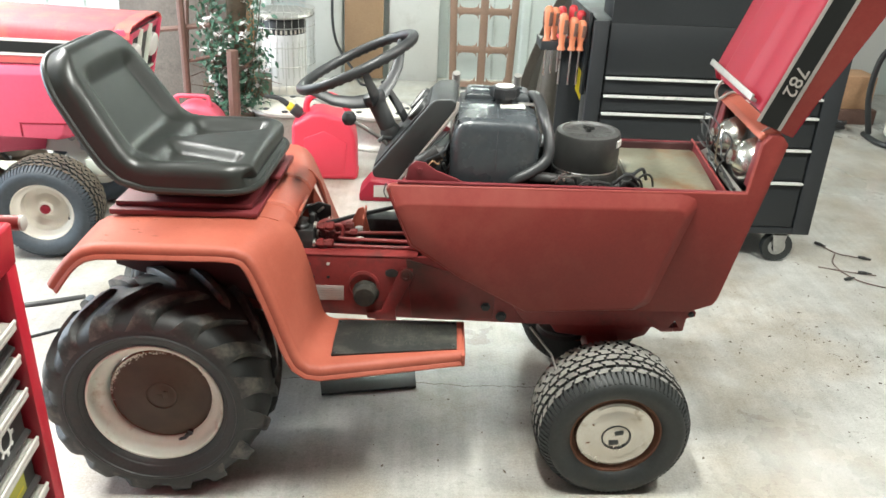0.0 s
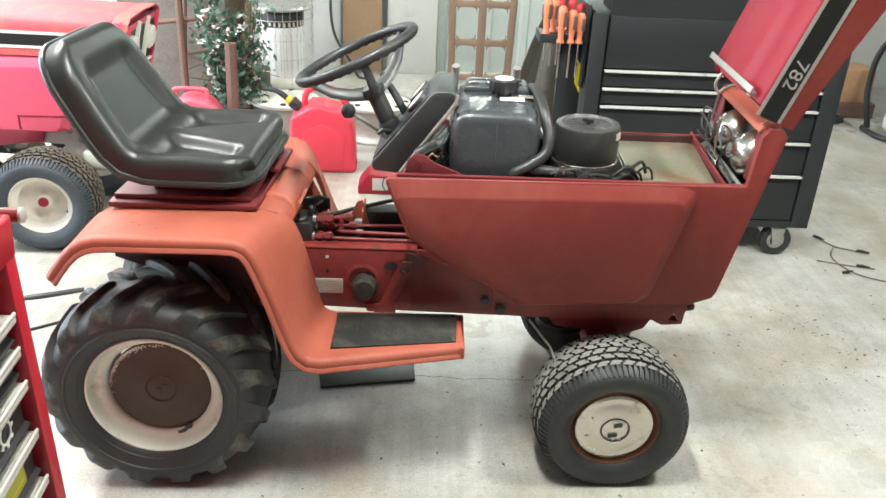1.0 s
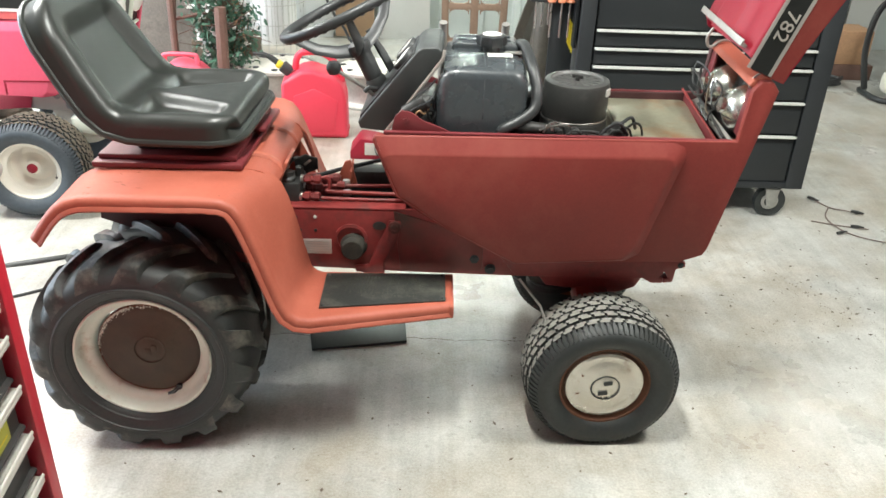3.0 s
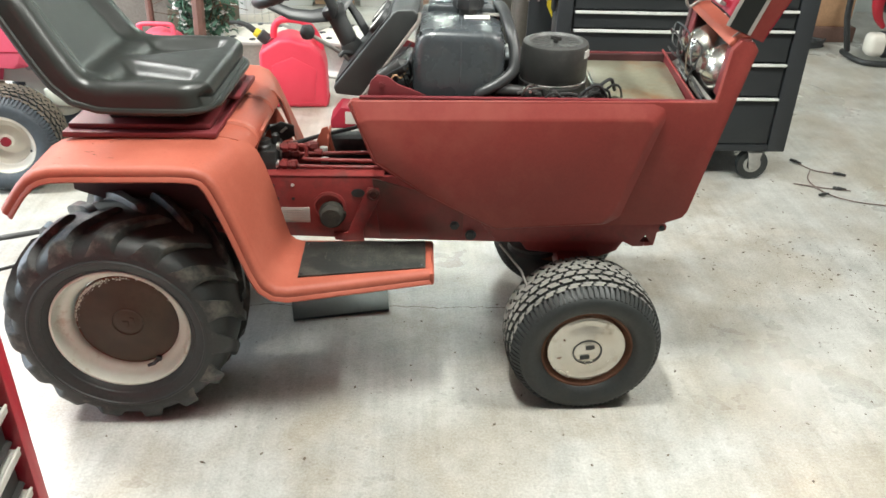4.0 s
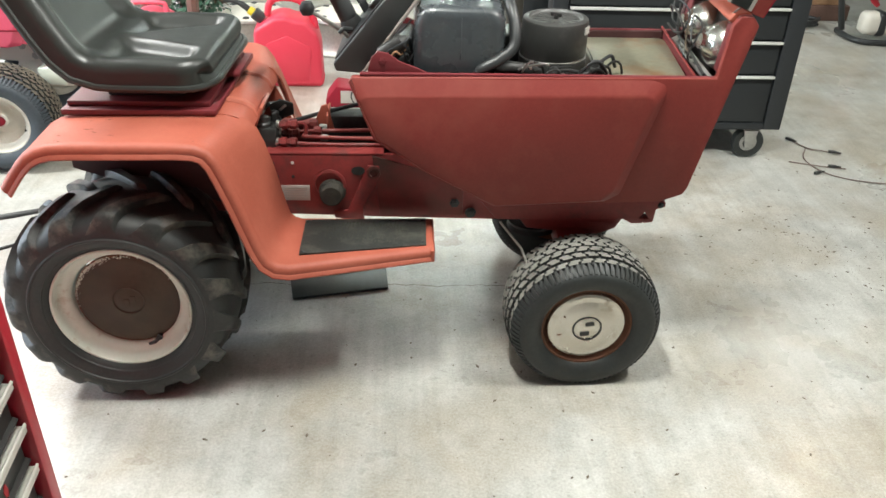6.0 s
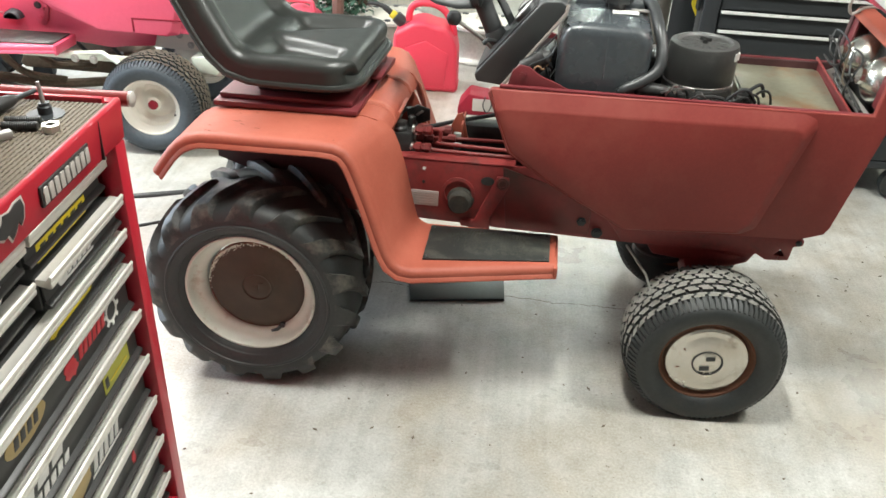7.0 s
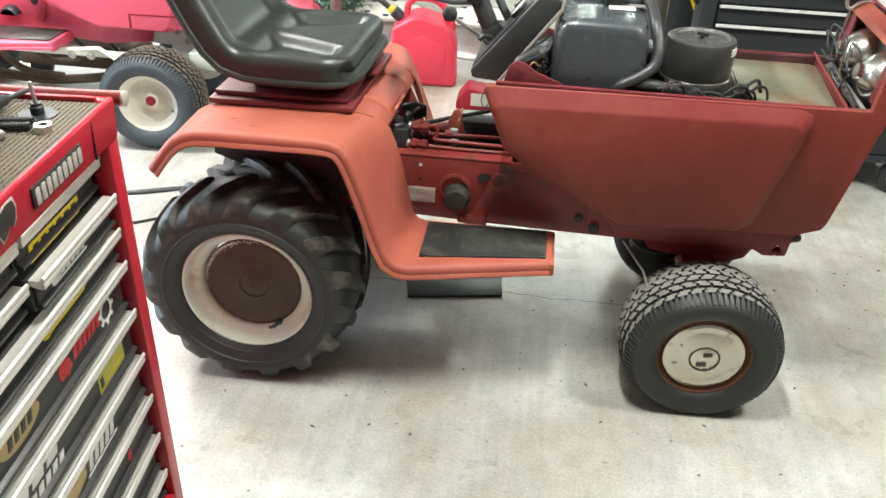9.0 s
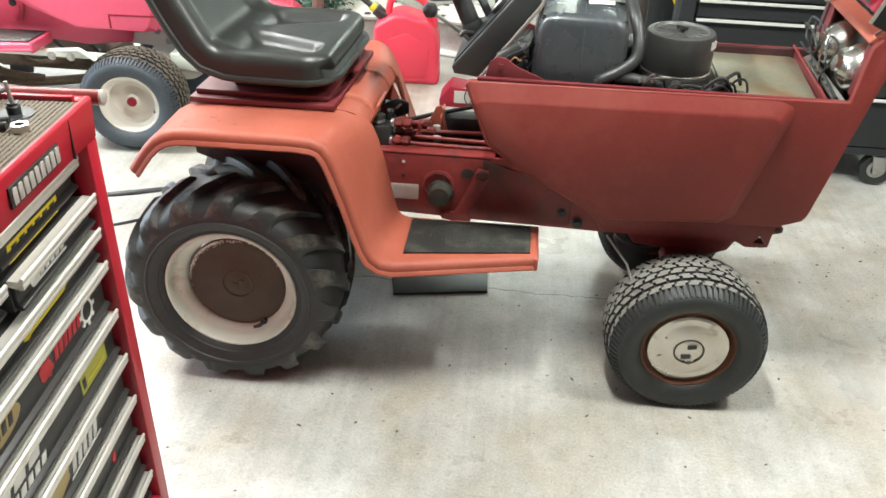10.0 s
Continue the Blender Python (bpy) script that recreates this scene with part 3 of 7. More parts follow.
def fender_bm(outer, inner, lip=0.030):
    """outer, inner: y along the path; the outer edge rolls over into a lip."""
    rows = []
    n = len(FENDER_PATH)
    ahead = dict(zip(range(8, 19), (0.015, 0.04, 0.052, 0.056, 0.054, 0.046, 0.036, 0.028, 0.022, 0.016, 0.006)))
    for i, (x, z) in enumerate(FENDER_PATH):
        a, b = FENDER_PATH[max(i - 1, 0)], FENDER_PATH[min(i + 1, n - 1)]
        t = Vector((b[0] - a[0], b[1] - a[1])).normalized()
        nx, nz = t.y, -t.x
        yo, yi = outer(x, z), inner(x, z)
        row = []
        for f in (0.0, 0.3, 0.6, 0.85):
            row.append((x + ahead.get(i, 0) * (1 - f), yi + (yo - 0.026 * math.copysign(1, yo) - yi) * f, z))
        for dy, d in ((0.024, -0.0015), (0.014, -0.0005), (0.007, 0.0025), (0.002, 0.0075), (0.0, 0.0135), (0.0003, lip - 0.010), (-0.0035, lip - 0.0065), (-0.006, lip - 0.001), (-0.0035, lip + 0.0025)):
            row.append((x + nx * d, yo - dy * math.copysign(1, yo), z + nz * d))
        rows.append(row)
    return sheet(rows, 0.004)


def side_panel(side, base_y=0.205):
    """Tapered engine side panel with a proud centre field."""
    outline = [(0.553, 0.800), (0.562, 0.811), (1.433, 0.819), (1.446, 0.945), (1.462, 0.968), (1.490, 0.968), (1.508, 0.945), (1.414, 0.525), (1.404, 0.507), (1.370, 0.494), (1.346, 0.486), (0.910, 0.472), (0.725, 0.573), (0.612, 0.650)]
    bm = prism(outline, -base_y - 0.004, -base_y + 0.018, "y", 0.004)
    field = [(0.556, 0.802), (0.564, 0.809), (1.280, 0.814), (1.311, 0.803), (1.319, 0.780), (1.240, 0.508), (1.205, 0.487), (0.913, 0.4745), (0.728, 0.5755), (0.615, 0.6525)]
    inset = [(0.574, 0.764), (0.600, 0.769), (1.256, 0.780), (1.279, 0.774), (1.287, 0.758), (1.214, 0.527), (1.188, 0.500), (0.918, 0.482), (0.733, 0.584), (0.619, 0.664)]
    n = len(field)
    f = bmesh.new()
    a = [f.verts.new((x, -base_y - 0.003, z)) for x, z in field]
    b = [f.verts.new((x, -base_y - 0.026, z)) for x, z in inset]
    f.faces.new(b)
    for i in range(n):
        f.faces.new((a[i], a[(i + 1) % n], b[(i + 1) % n], b[i]))
    bmesh.ops.bevel(f, geom=[e for e in f.edges if len(e.link_faces) == 2], offset=0.006, segments=3, profile=0.5, affect="EDGES")
    add(bm, f)
    if side > 0:
        bm.transform(Matrix.Diagonal((1, -1, 1, 1)))
    return bm


def ease(x):
    x = max(0.0, min(1.0, x))
    return x * x * (3 - 2 * x)


def seat_bm(c, half_w, profile, thick, base):
    """Bucket seat: one soft cushion on a base plate, with two dished thighs, a tongue between them and a dished back.
    profile: xz along the cushion's crest from the front lip to the top of the back."""
    fine = smooth_path([(x, 0, z) for x, z in profile], 40)
    run = [0.0]
    for p, q in zip(fine, fine[1:]):
        run.append(run[-1] + (q - p).length)
    total, n, cols = run[-1], 120, 91

    def at(d):
        k = min(max(0, int(np.searchsorted(run, d)) - 1), len(fine) - 2)
        f = (d - run[k]) / (run[k + 1] - run[k])
        return fine[k].lerp(fine[k + 1], min(1, max(0, f)))

    bend = 0.47 * total
    up, down = [], []
    for i in range(n + 1):
        d = total * (0.5 - 0.5 * math.cos(math.pi * i / n))
        p = at(d)
        t = (at(min(total, d + 0.006)) - at(max(0, d - 0.006))).normalized()
        nor = Vector((-t.z, 0, t.x))
        if nor.dot(Vector((0.75, 0, 0.66))) < 0:
            nor = -nor
        on_back = ease((d - bend + 0.03) / 0.10)
        # plan outline with rounded corners
        w = half_w * (1 - 0.13 * on_back * ease((d - bend) / (total - bend)))
        r0, r1 = 0.085, 0.105
        if d < r0:
            w -= r0 - math.sqrt(max(0.0, r0 * r0 - (r0 - d) ** 2))
        if total - d < r1:
            w -= r1 - math.sqrt(max(0.0, r1 * r1 - (r1 - total + d) ** 2))
        flat = 1 - ease((d - 0.17) / 0.09)
        row_u, row_d = [], []
        for j in range(cols):
            v = math.sin(math.pi * (j / (cols - 1) - 0.5))
            side = (1 - abs(v)) * w
            lip = d if d < bend else total - d
            near = min(side, lip)
            rr = 0.031
            h = -(rr - math.sqrt(max(0.0, rr * rr - max(0.0, rr - near) ** 2)))
            across = abs(v) * w
            # dished pan with a tongue that widens to the front
            pan = ease((side - 0.036) / 0.046) * ease((d - 0.050) / 0.034) * ease((bend + 0.012 - d) / 0.06)
            tongue = 0.112 * max(0.0, (bend - d) / bend)
            lobe = ease((across - tongue) / 0.042)
            h -= pan * (0.002 + 0.027 * lobe)
            # dished back
            back = ease((side - 0.045) / 0.055) * ease((total - d - 0.055) / 0.055) * ease((d - bend + 0.015) / 0.06)
            h -= back * 0.020
            h += 0.0014 * math.sin(d * 330) * ease((0.045 - side) / 0.02) * math.exp(-((d - bend + 0.012) / 0.028) ** 2)
            y = c + w * v
            row_u.append(p + nor * h + Vector((0, y, 0)))
            q = p - nor * thick + Vector((0, y, 0))
            row_d.append(Vector((q.x + (p.x - 0.003 - q.x) * flat, q.y, q.z + (base - q.z) * flat)))
        up.append(row_u)
        down.append(row_d)
    bm = bmesh.new()
    U = [[bm.verts.new(p) for p in row] for row in up]
    D = [[bm.verts.new(p) for p in row] for row in down]
    for G in (U, D):
        for i in range(n):
            for j in range(cols - 1):
                bm.faces.new((G[i][j], G[i][j + 1], G[i + 1][j + 1], G[i + 1][j]))
    for i in range(n):
        for j in (0, cols - 1):
            bm.faces.new((U[i][j], U[i + 1][j], D[i + 1][j], D[i][j]))
    for j in range(cols - 1):
        for i in (0, n):
            bm.faces.new((U[i][j], U[i][j + 1], D[i][j + 1], D[i][j]))
    bmesh.ops.recalc_face_normals(bm, faces=bm.faces[:])
    edge = [r[0] for r in down[::4]] + down[-1][4:-4:4] + [r[-1] for r in down[::-4]] + down[0][-5:3:-4]
    return bm, edge


CY = 0.385  # the tractor's middle line
GREASE = material("dust_caked_grease", (0.040, 0.036, 0.027), 0.85, vary=0.45, scale=55, bump=0.5, fine=180, stain=(0.025, 0.024, 0.022), amount=0.5, spread=30)
OILY_RED = material("oil_stained_dark_red", (0.185, 0.027, 0.024), 0.5, vary=0.25, scale=10, bump=0.08, stain=(0.055, 0.027, 0.020), amount=0.62, spread=5)
# darker red that puts the shade on inner faces into the colour
SHADE_RED = material("shade_darkened_red", (0.055, 0.018, 0.018), 0.6, vary=0.2, scale=9, bump=0.08)
LUG_RUBBER = material("scuffed_lug_rubber", (0.028, 0.030, 0.028), 0.45, vary=0.35, scale=16, bump=0.18, fine=130, stain=(0.150, 0.140, 0.115), amount=0.42, spread=13)
SHAPE.append(lambda c: Vector((c.x + 0.06 * max(0.0, c.y + 0.205), c.y, c.z)))  # it stands a little askew
tractor = thing("garden_tractor", (0, CY, 0), "faded orange-red garden tractor with its hood tipped open", "tractor")

rear_wheel(tractor, -0.005, -0.370, 0.274, -1)
rear_wheel(tractor, -0.005, 0.385, 0.274, 1)
front_wheel(tractor, 1.168, -0.328, 0.179, -1, 1.5)
front_wheel(tractor, 1.162, 0.45, 0.180, 1, -1.8)

for side in (-1, 1):
    def outer(x, z, side=side):
        return side * (0.385 if x < 0.30 else 0.385 + 0.012 * min(1, (x - 0.30) / 0.06) if x < 0.385 else 0.397 - 0.09 * (x - 0.385) / 0.37)

    def inner(x, z, side=side):
        return side * (0.195 if x < 0.2 else 0.195 - 0.05 * min(1, (x - 0.2) / 0.18))
    part("fender", fender_bm(outer, inner), FADED_RED, tractor, "faded orange-red fender running down into a footboard")
    w0, w1 = sorted((side * 0.150, side * 0.156))
    wall = [(-0.14, 0.68), (-0.05, 0.702), (0.2, 0.702), (0.25, 0.66), (0.355, 0.42), (0.33, 0.40), (0.20, 0.46), (0.0, 0.5), (-0.14, 0.55)]
    if side > 0:
        wall[2:6] = [(0.24, 0.702), (0.300, 0.680), (0.335, 0.61), (0.375, 0.50), (0.405, 0.41), (0.33, 0.40)]
    # the near wall behind the tyre has its shade painted in
    part("inner_fender", prism(wall, w0, w1, "y", 0.001), SHADE_RED if side < 0 else FADED_RED, tractor, "dark red inner fender wall, darkened for shade" if side < 0 else "faded orange-red inner fender wall")
    f0, f1 = sorted((side * 0.312, side * 0.145))
    part("footboard_edge", box(0.752, 0.763, f0, f1, 0.366, 0.400, 0.004), FADED_RED, tractor)
    grip = prism([(0.428, side * 0.333), (0.428, side * 0.160), (0.742, side * 0.152), (0.742, side * 0.288)], 0.4005, 0.4055, "z", 0.001)
    mat = part("foot_mat", grip, FLOORMAT, tractor, "worn black rubber foot mat")
    studs = bmesh.new()
    wear = random.Random(31)
    for i in range(22):
        for j in range(8):
            x = 0.49 + i * 0.0095
            y = side * (0.178 + j * 0.0135)
            if ((i - 10.5) / 11.5) ** 2 + ((j - 3.5) / 4.6) ** 2 < 1.05 and wear.random() < 0.8:
                add(studs, moved(box(-0.0046, 0.0046, -0.0016, 0.0016, 0.404, 0.4066, 0), Matrix.Translation((x + wear.gauss(0, 0.0014), y + wear.gauss(0, 0.0016), 0)) @ pose(0, 0, 0, 0, 0, wear.uniform(50, 110))))
    part("grip_stud", studs, STUD_GREY, mat, "raised grip studs rubbed grey", smooth=0)
    for bx, by in ((0.436, 0.322), (0.436, 0.17), (0.734, 0.162), (0.734, 0.278)):
        part("rivet", moved(lathe([(0.005, 0), (0.005, 0.002), (0.003, 0.0035), (0, 0.004)], 10), Matrix.Translation((bx, side * by, 0.405))), ENGINE_BLACK, mat)

# deck under the seat
pan = [(0.02, 0.711), (0.20, 0.712), (0.255, 0.711), (0.285, 0.704), (0.305, 0.688), (0.315, 0.665)]
part("fender_pan", sheet([[(x, y, z) for y in (-0.194, -0.09, 0.0, 0.09, 0.194)] for x, z in pan], 0.004), FADED_RED, tractor, "faded orange-red pan between the fenders")
for y in (-0.10, 0.10):
    part("pan_rib", sheet([[(x, y + dy, z + dz) for dy, dz in ((-0.012, 0.001), (-0.008, 0.007), (0.008, 0.007), (0.012, 0.001))] for x, z in pan], 0.003), FADED_RED, tractor)
deck = box(-0.115, 0.242, -0.215, 0.225, 0.713, 0.728, 0.004)
add(deck, box(-0.105, 0.225, -0.195, 0.195, 0.728, 0.742, 0.004))
part("seat_deck", deck, DECK_RED, tractor, "deep red seat deck plate")
part("hinge_plate", box(0.205, 0.258, -0.02, 0.10, 0.742, 0.752, 0.003), DECK_RED, tractor)
brk = box(-0.02, 0.16, -0.16, 0.16, 0.742, 0.783, 0.004)
part("seat_bracket", brk, ENGINE_BLACK, tractor, "black steel seat bracket")

seat_mesh, seat_edge = seat_bm(0, 0.222, [(0.243, 0.824), (0.205, 0.843), (0.10, 0.846), (0.0, 0.845), (-0.048, 0.858), (-0.088, 0.910), (-0.140, 0.996), (-0.182, 1.066), (-0.202, 1.100)], 0.062, 0.781)
seat = part("seat", seat_mesh, VINYL, tractor, "moulded black vinyl bucket seat")
part("seat_rim", tube(seat_edge, 0.0085, 8, True), VINYL, seat, "black piping round the seat's back edge")

nicks = bmesh.new()
rng = random.Random(17)
for k in range(26):
    x, y = rng.uniform(-0.10, 0.22), -rng.uniform(0.20, 0.37)
    a, b = rng.uniform(0.002, 0.010), rng.uniform(0.0008, 0.002)
    add(nicks, moved(lathe([(1, 0), (0.7, 0.3), (0, 0.4)], 6), Matrix.Translation((x, y, 0.7105)) @ pose(0, 0, 0, 0, 0, rng.uniform(-30, 30)) @ Matrix.Diagonal((a, b, 0.0015, 1))))
tagged(part("paint_nick", nicks, RUST, tractor, "small dark nicks in the fender's paint"), kind="stuff")

# frame rails and what sits on them
for side in (-1, 1):
    a, b = sorted((side * 0.108, side * 0.118))
    rail = prism([(0.10, 0.575), (0.62, 0.575), (0.95, 0.575), (1.26, 0.52), (1.272, 0.430), (1.272, 0.372), (1.252, 0.368), (1.235, 0.374), (1.20, 0.374), (1.185, 0.380), (0.93, 0.384), (0.62, 0.391), (0.10, 0.41)], a, b, "y", 0.002)
    fl0, fl1 = sorted((side * 0.076, side * 0.118))
    add(rail, box(0.10, 0.63, fl0, fl1, 0.568, 0.577, 0.002))
    rail_ob = part("frame_rail", rail, DARK_RED, tractor, "dark red steel frame rail")
    if side < 0:
        # fittings on the near rail
        decal = part("decal", box(0.362, 0.436, -0.1198, -0.118, 0.441, 0.485, 0.0005), STICKER, rail_ob, "silver specification decal")
        bars = bmesh.new()
        for r in range(5):
            add(bars, box(0.368, 0.43, -0.1204, -0.1197, 0.476 - r * 0.007, 0.4785 - r * 0.007, 0))
        part("print_bars", bars, DULL_STEEL, decal, "rows of small unreadable print", smooth=0)
        knob = lathe([(0.036, 0), (0.034, -0.006), (0.030, -0.010), (0.030, -0.028), (0.026, -0.033), (0.0, -0.034)], 28, "y")
        part("rail_knob", moved(knob, Matrix.Translation((0.495, -0.118, 0.468))), GREASE, rail_ob, "greasy black round plug")
        part("knob_ring", moved(lathe([(0.043, 0), (0.043, -0.006), (0.036, -0.008), (0.036, 0)], 28, "y", closed=True), Matrix.Translation((0.488, -0.117, 0.488))), DARK_RED, rail_ob)
        plate = prism([(0.588, 0.545), (0.618, 0.545), (0.622, 0.52), (0.575, 0.42), (0.578, 0.385), (0.53, 0.378), (0.520, 0.39), (0.50, 0.392), (0.497, 0.41), (0.535, 0.415)], -0.126, -0.1185, "y", 0.002)
        part("pivot_bracket", plate, DARK_RED, rail_ob, "dark red pivot bracket")
        part("slot", moved(lathe([(0.016, 0), (0.016, -0.002), (0, -0.002)], 18, "y"), Matrix.Translation((0.563, -0.1195, 0.528)) @ Matrix.Diagonal((1.1, 1, 0.75, 1))), ENGINE_BLACK, rail_ob, "dark hole in the rail")
        part("pin", moved(lathe([(0.017, 0), (0.017, -0.008), (0.011, -0.010), (0.009, -0.006), (0, -0.006)], 18, "y"), Matrix.Translation((0.603, -0.124, 0.528))), OILY_RED, rail_ob)
        cover = prism([(0.60, 0.572), (0.84, 0.50), (0.84, 0.40), (0.62, 0.398)], -0.124, -0.1185, "y", 0.002)
        part("cover_plate", cover, OILY_RED, rail_ob, "grimy dark red cover plate")
        for bx, bz, br in ((0.818, 0.437, 0.009), (0.862, 0.408, 0.010)):
            part("bolt", bolt((bx, -0.124, bz), br, 0.010), POST_GREY, rail_ob)
        for bx, bz in ((0.345, 0.547), (0.395, 0.549), (0.355, 0.51), (0.395, 0.51), (0.345, 0.50)):
            part("rivet_hole", moved(lathe([(0.0045, 0), (0.0045, -0.0015), (0, -0.0015)], 10, "y"), Matrix.Translation((bx, -0.118, bz))), ENGINE_BLACK if bx != 0.395 or bz < 0.53 else WHITE_PLASTIC, rail_ob)
        for bx, bz in ((1.10, 0.43), (1.235, 0.402)):
            part("rail_hole", moved(lathe([(0.011, 0), (0.011, -0.001), (0, -0.001)], 14, "y"), Matrix.Translation((bx, -0.1186, bz))), ENGINE_BLACK, rail_ob)
        lower = prism([(0.88, 0.464), (1.36, 0.466), (1.385, 0.452), (1.385, 0.438), (1.362, 0.432), (1.358, 0.392), (1.3315, 0.389), (1.3315, 0.404), (1.344, 0.404), (1.332, 0.423), (1.319, 0.404), (1.331, 0.404), (1.331, 0.389), (1.30, 0.388), (1.275, 0.402), (1.10, 0.404), (0.93, 0.402)], -0.150, -0.119, "y", 0.003)
        part("lower_rail", lower, DARK_RED, rail_ob, "dark red lower rail under the side panel")
        part("rail_bolt", bolt((1.372, -0.150, 0.445), 0.006, 0.006), POST_GREY, rail_ob)
# pedal shaft and underside
part("pedal_shaft", rod((0.485, -0.16, 0.40), (0.480, -0.18, 0.30), 0.009), DARK_RED, tractor)
part("transaxle", add(box(-0.13, 0.16, -0.11, 0.11, 0.20, 0.52, 0.03, 3), moved(lathe([(0.045, -0.31), (0.045, 0.31)], 20, "y"), Matrix.Translation((0, 0, 0.285)))), ENGINE_BLACK, tractor, "black transaxle housing and rear axle")
axle = box(1.10, 1.19, -0.27, 0.27, 0.285, 0.345, 0.006)
add(axle, prism([(-0.27, 0.29), (-0.1, 0.34), (0.1, 0.34), (0.27, 0.29), (0.27, 0.25), (0.0, 0.28), (-0.27, 0.25)], 1.12, 1.17, "x", 0.004))
part("front_axle", axle, DARK_RED, tractor, "dark red cast front axle")
for side in (-1, 1):
    part("spindle", tube([(1.15, side * 0.245, 0.36), (1.16, side * 0.25, 0.18), (1.165, side * 0.315, 0.18)], 0.014, 10), ENGINE_BLACK, tractor)
    part("drag_link", tube([(0.94, side * 0.16, 0.40), (1.0, side * 0.2, 0.34), (1.03, side * 0.25, 0.27)], 0.0032, 8), DULL_STEEL, tractor)
part("axle_bracket", prism([(0.98, 0.40), (1.30, 0.40), (1.27, 0.345), (1.22, 0.325), (1.16, 0.33), (1.02, 0.345)], -0.10, 0.10, "y", 0.006), DARK_RED, tractor)
part("drive_pulley", moved(lathe([(0.02, 0), (0.075, 0.004), (0.07, 0.015), (0.075, 0.026), (0.02, 0.03)], 28), Matrix.Translation((1.05, 0.0, 0.30))), ENGINE_BLACK, tractor)

# hydraulic valve and lines in the tunnel
valve = box(0.288, 0.352, -0.085, 0.01, 0.555, 0.628, 0.006)
add(valve, box(0.296, 0.350, -0.060, -0.012, 0.610, 0.628, 0.005))
add(valve, moved(lathe([(0.020, 0), (0.020, 0.018), (0.015, 0.022), (0.015, 0.034), (0, 0.036)], 16, "z"), Matrix.Translation((0.318, -0.062, 0.618))))
add(valve, moved(lathe([(0.011, 0), (0.011, 0.03), (0.007, 0.034), (0, 0.034)], 6, "z"), Matrix.Translation((0.342, -0.03, 0.622))))
vb = part("hydraulic_valve", valve, ENGINE_BLACK, tractor, "oily black hydraulic control valve")
part("spool_plate", moved(prism([(-0.03, -0.035), (0.032, -0.022), (0.038, 0.012), (0.010, 0.034), (-0.022, 0.026)], -0.003, 0.003, "y", 0.001), Matrix.Translation((0.348, 0.010, 0.642)) @ pose(0, 0, 0, 18, -12, 8)), ENGINE_BLACK, vb, "black slotted linkage plate")
part("plate_slot", moved(box(-0.011, 0.011, -0.0042, -0.0028, -0.004, 0.004, 0.001), Matrix.Translation((0.356, 0.0075, 0.652)) @ pose(0, 0, 0, 18, -40, 8)), DULL_STEEL, vb)
part("lever_arm", tube(smooth_path([(0.296, -0.02, 0.620), (0.306, -0.01, 0.648), (0.322, 0.0, 0.662), (0.345, 0.008, 0.660)], 5), 0.006, 8), ENGINE_BLACK, vb)
part("linkage_pin", moved(lathe([(0.007, -0.02), (0.007, 0.02), (0.004, 0.022), (0, 0.022)], 10, "y"), Matrix.Translation((0.306, -0.01, 0.648))), DULL_STEEL, vb)
for y, z, mat2 in ((-0.074, 0.588, DARK_RED), (-0.052, 0.628, DARK_RED), (-0.032, 0.596, OILY_RED)):
    f = moved(lathe([(0.009, 0), (0.009, 0.010), (0.0135, 0.011), (0.0135, 0.024), (0.010, 0.026), (0.010, 0.034), (0.0125, 0.035), (0.0125, 0.048), (0.007, 0.052)], 6, "x"), Matrix.Translation((0.352, y, z)))
    part("fitting", f, mat2, vb, "red hydraulic fitting")
    part("fitting_collar", moved(lathe([(0.0115, 0.0), (0.0115, 0.007), (0.008, 0.008)], 12, "x"), Matrix.Translation((0.349, y, z))), STEEL, vb, "bright steel fitting collar")
part("guard_plate", moved(box(-0.004, 0.004, -0.055, 0.05, 0, 0.125, 0.001), Matrix.Translation((0.276, -0.045, 0.575)) @ pose(0, 0, 0, 0, 22, 0)), FADED_RED, vb, "bent orange-red guard plate")
for pts in ([(0.395, -0.052, 0.628), (0.415, -0.052, 0.632), (0.424, -0.054, 0.622), (0.424, -0.058, 0.604), (0.436, -0.062, 0.597), (0.66, -0.062, 0.592)], [(0.398, -0.032, 0.596), (0.44, -0.030, 0.600), (0.66, -0.02, 0.600)], [(0.398, -0.074, 0.588), (0.41, -0.074, 0.583), (0.5, -0.074, 0.581), (0.66, -0.075, 0.581)]):
    part("hydraulic_line", tube(smooth_path(pts, 5), 0.0054, 10), DARK_RED, tractor, "dark red hydraulic pipe")
for x, y, z, r in ((0.452, -0.035, 0.604, 0.010), (0.470, -0.05, 0.590, 0.008), (0.438, -0.012, 0.612, 0.012), (0.462, -0.004, 0.600, 0.009)):
    part("pipe_clip", moved(lathe([(r, -0.010), (r * 1.15, -0.004), (r * 1.15, 0.004), (r, 0.010)], 8, "x"), Matrix.Translation((x, y, z))), OILY_RED if r > 0.009 else DULL_STEEL, tractor, "dusty metal pipe clip")
part("gusset", prism([(0.425, 0.58), (0.49, 0.575), (0.47, 0.655), (0.455, 0.65)], 0.02, 0.027, "y", 0.001), FADED_RED, tractor)
part("gusset", prism([(0.0, 0.58), (0.07, 0.575), (0.06, 0.645), (0.0, 0.63)], 0.47, 0.475, "x", 0.001), FADED_RED, tractor)
# black plate and box stand in for the shaded void between the rails
part("tunnel_tray", box(0.28, 0.70, -0.10, 0.105, 0.50, 0.51, 0), ENGINE_BLACK, tractor, "black plate put in for the dark void under the pipes")
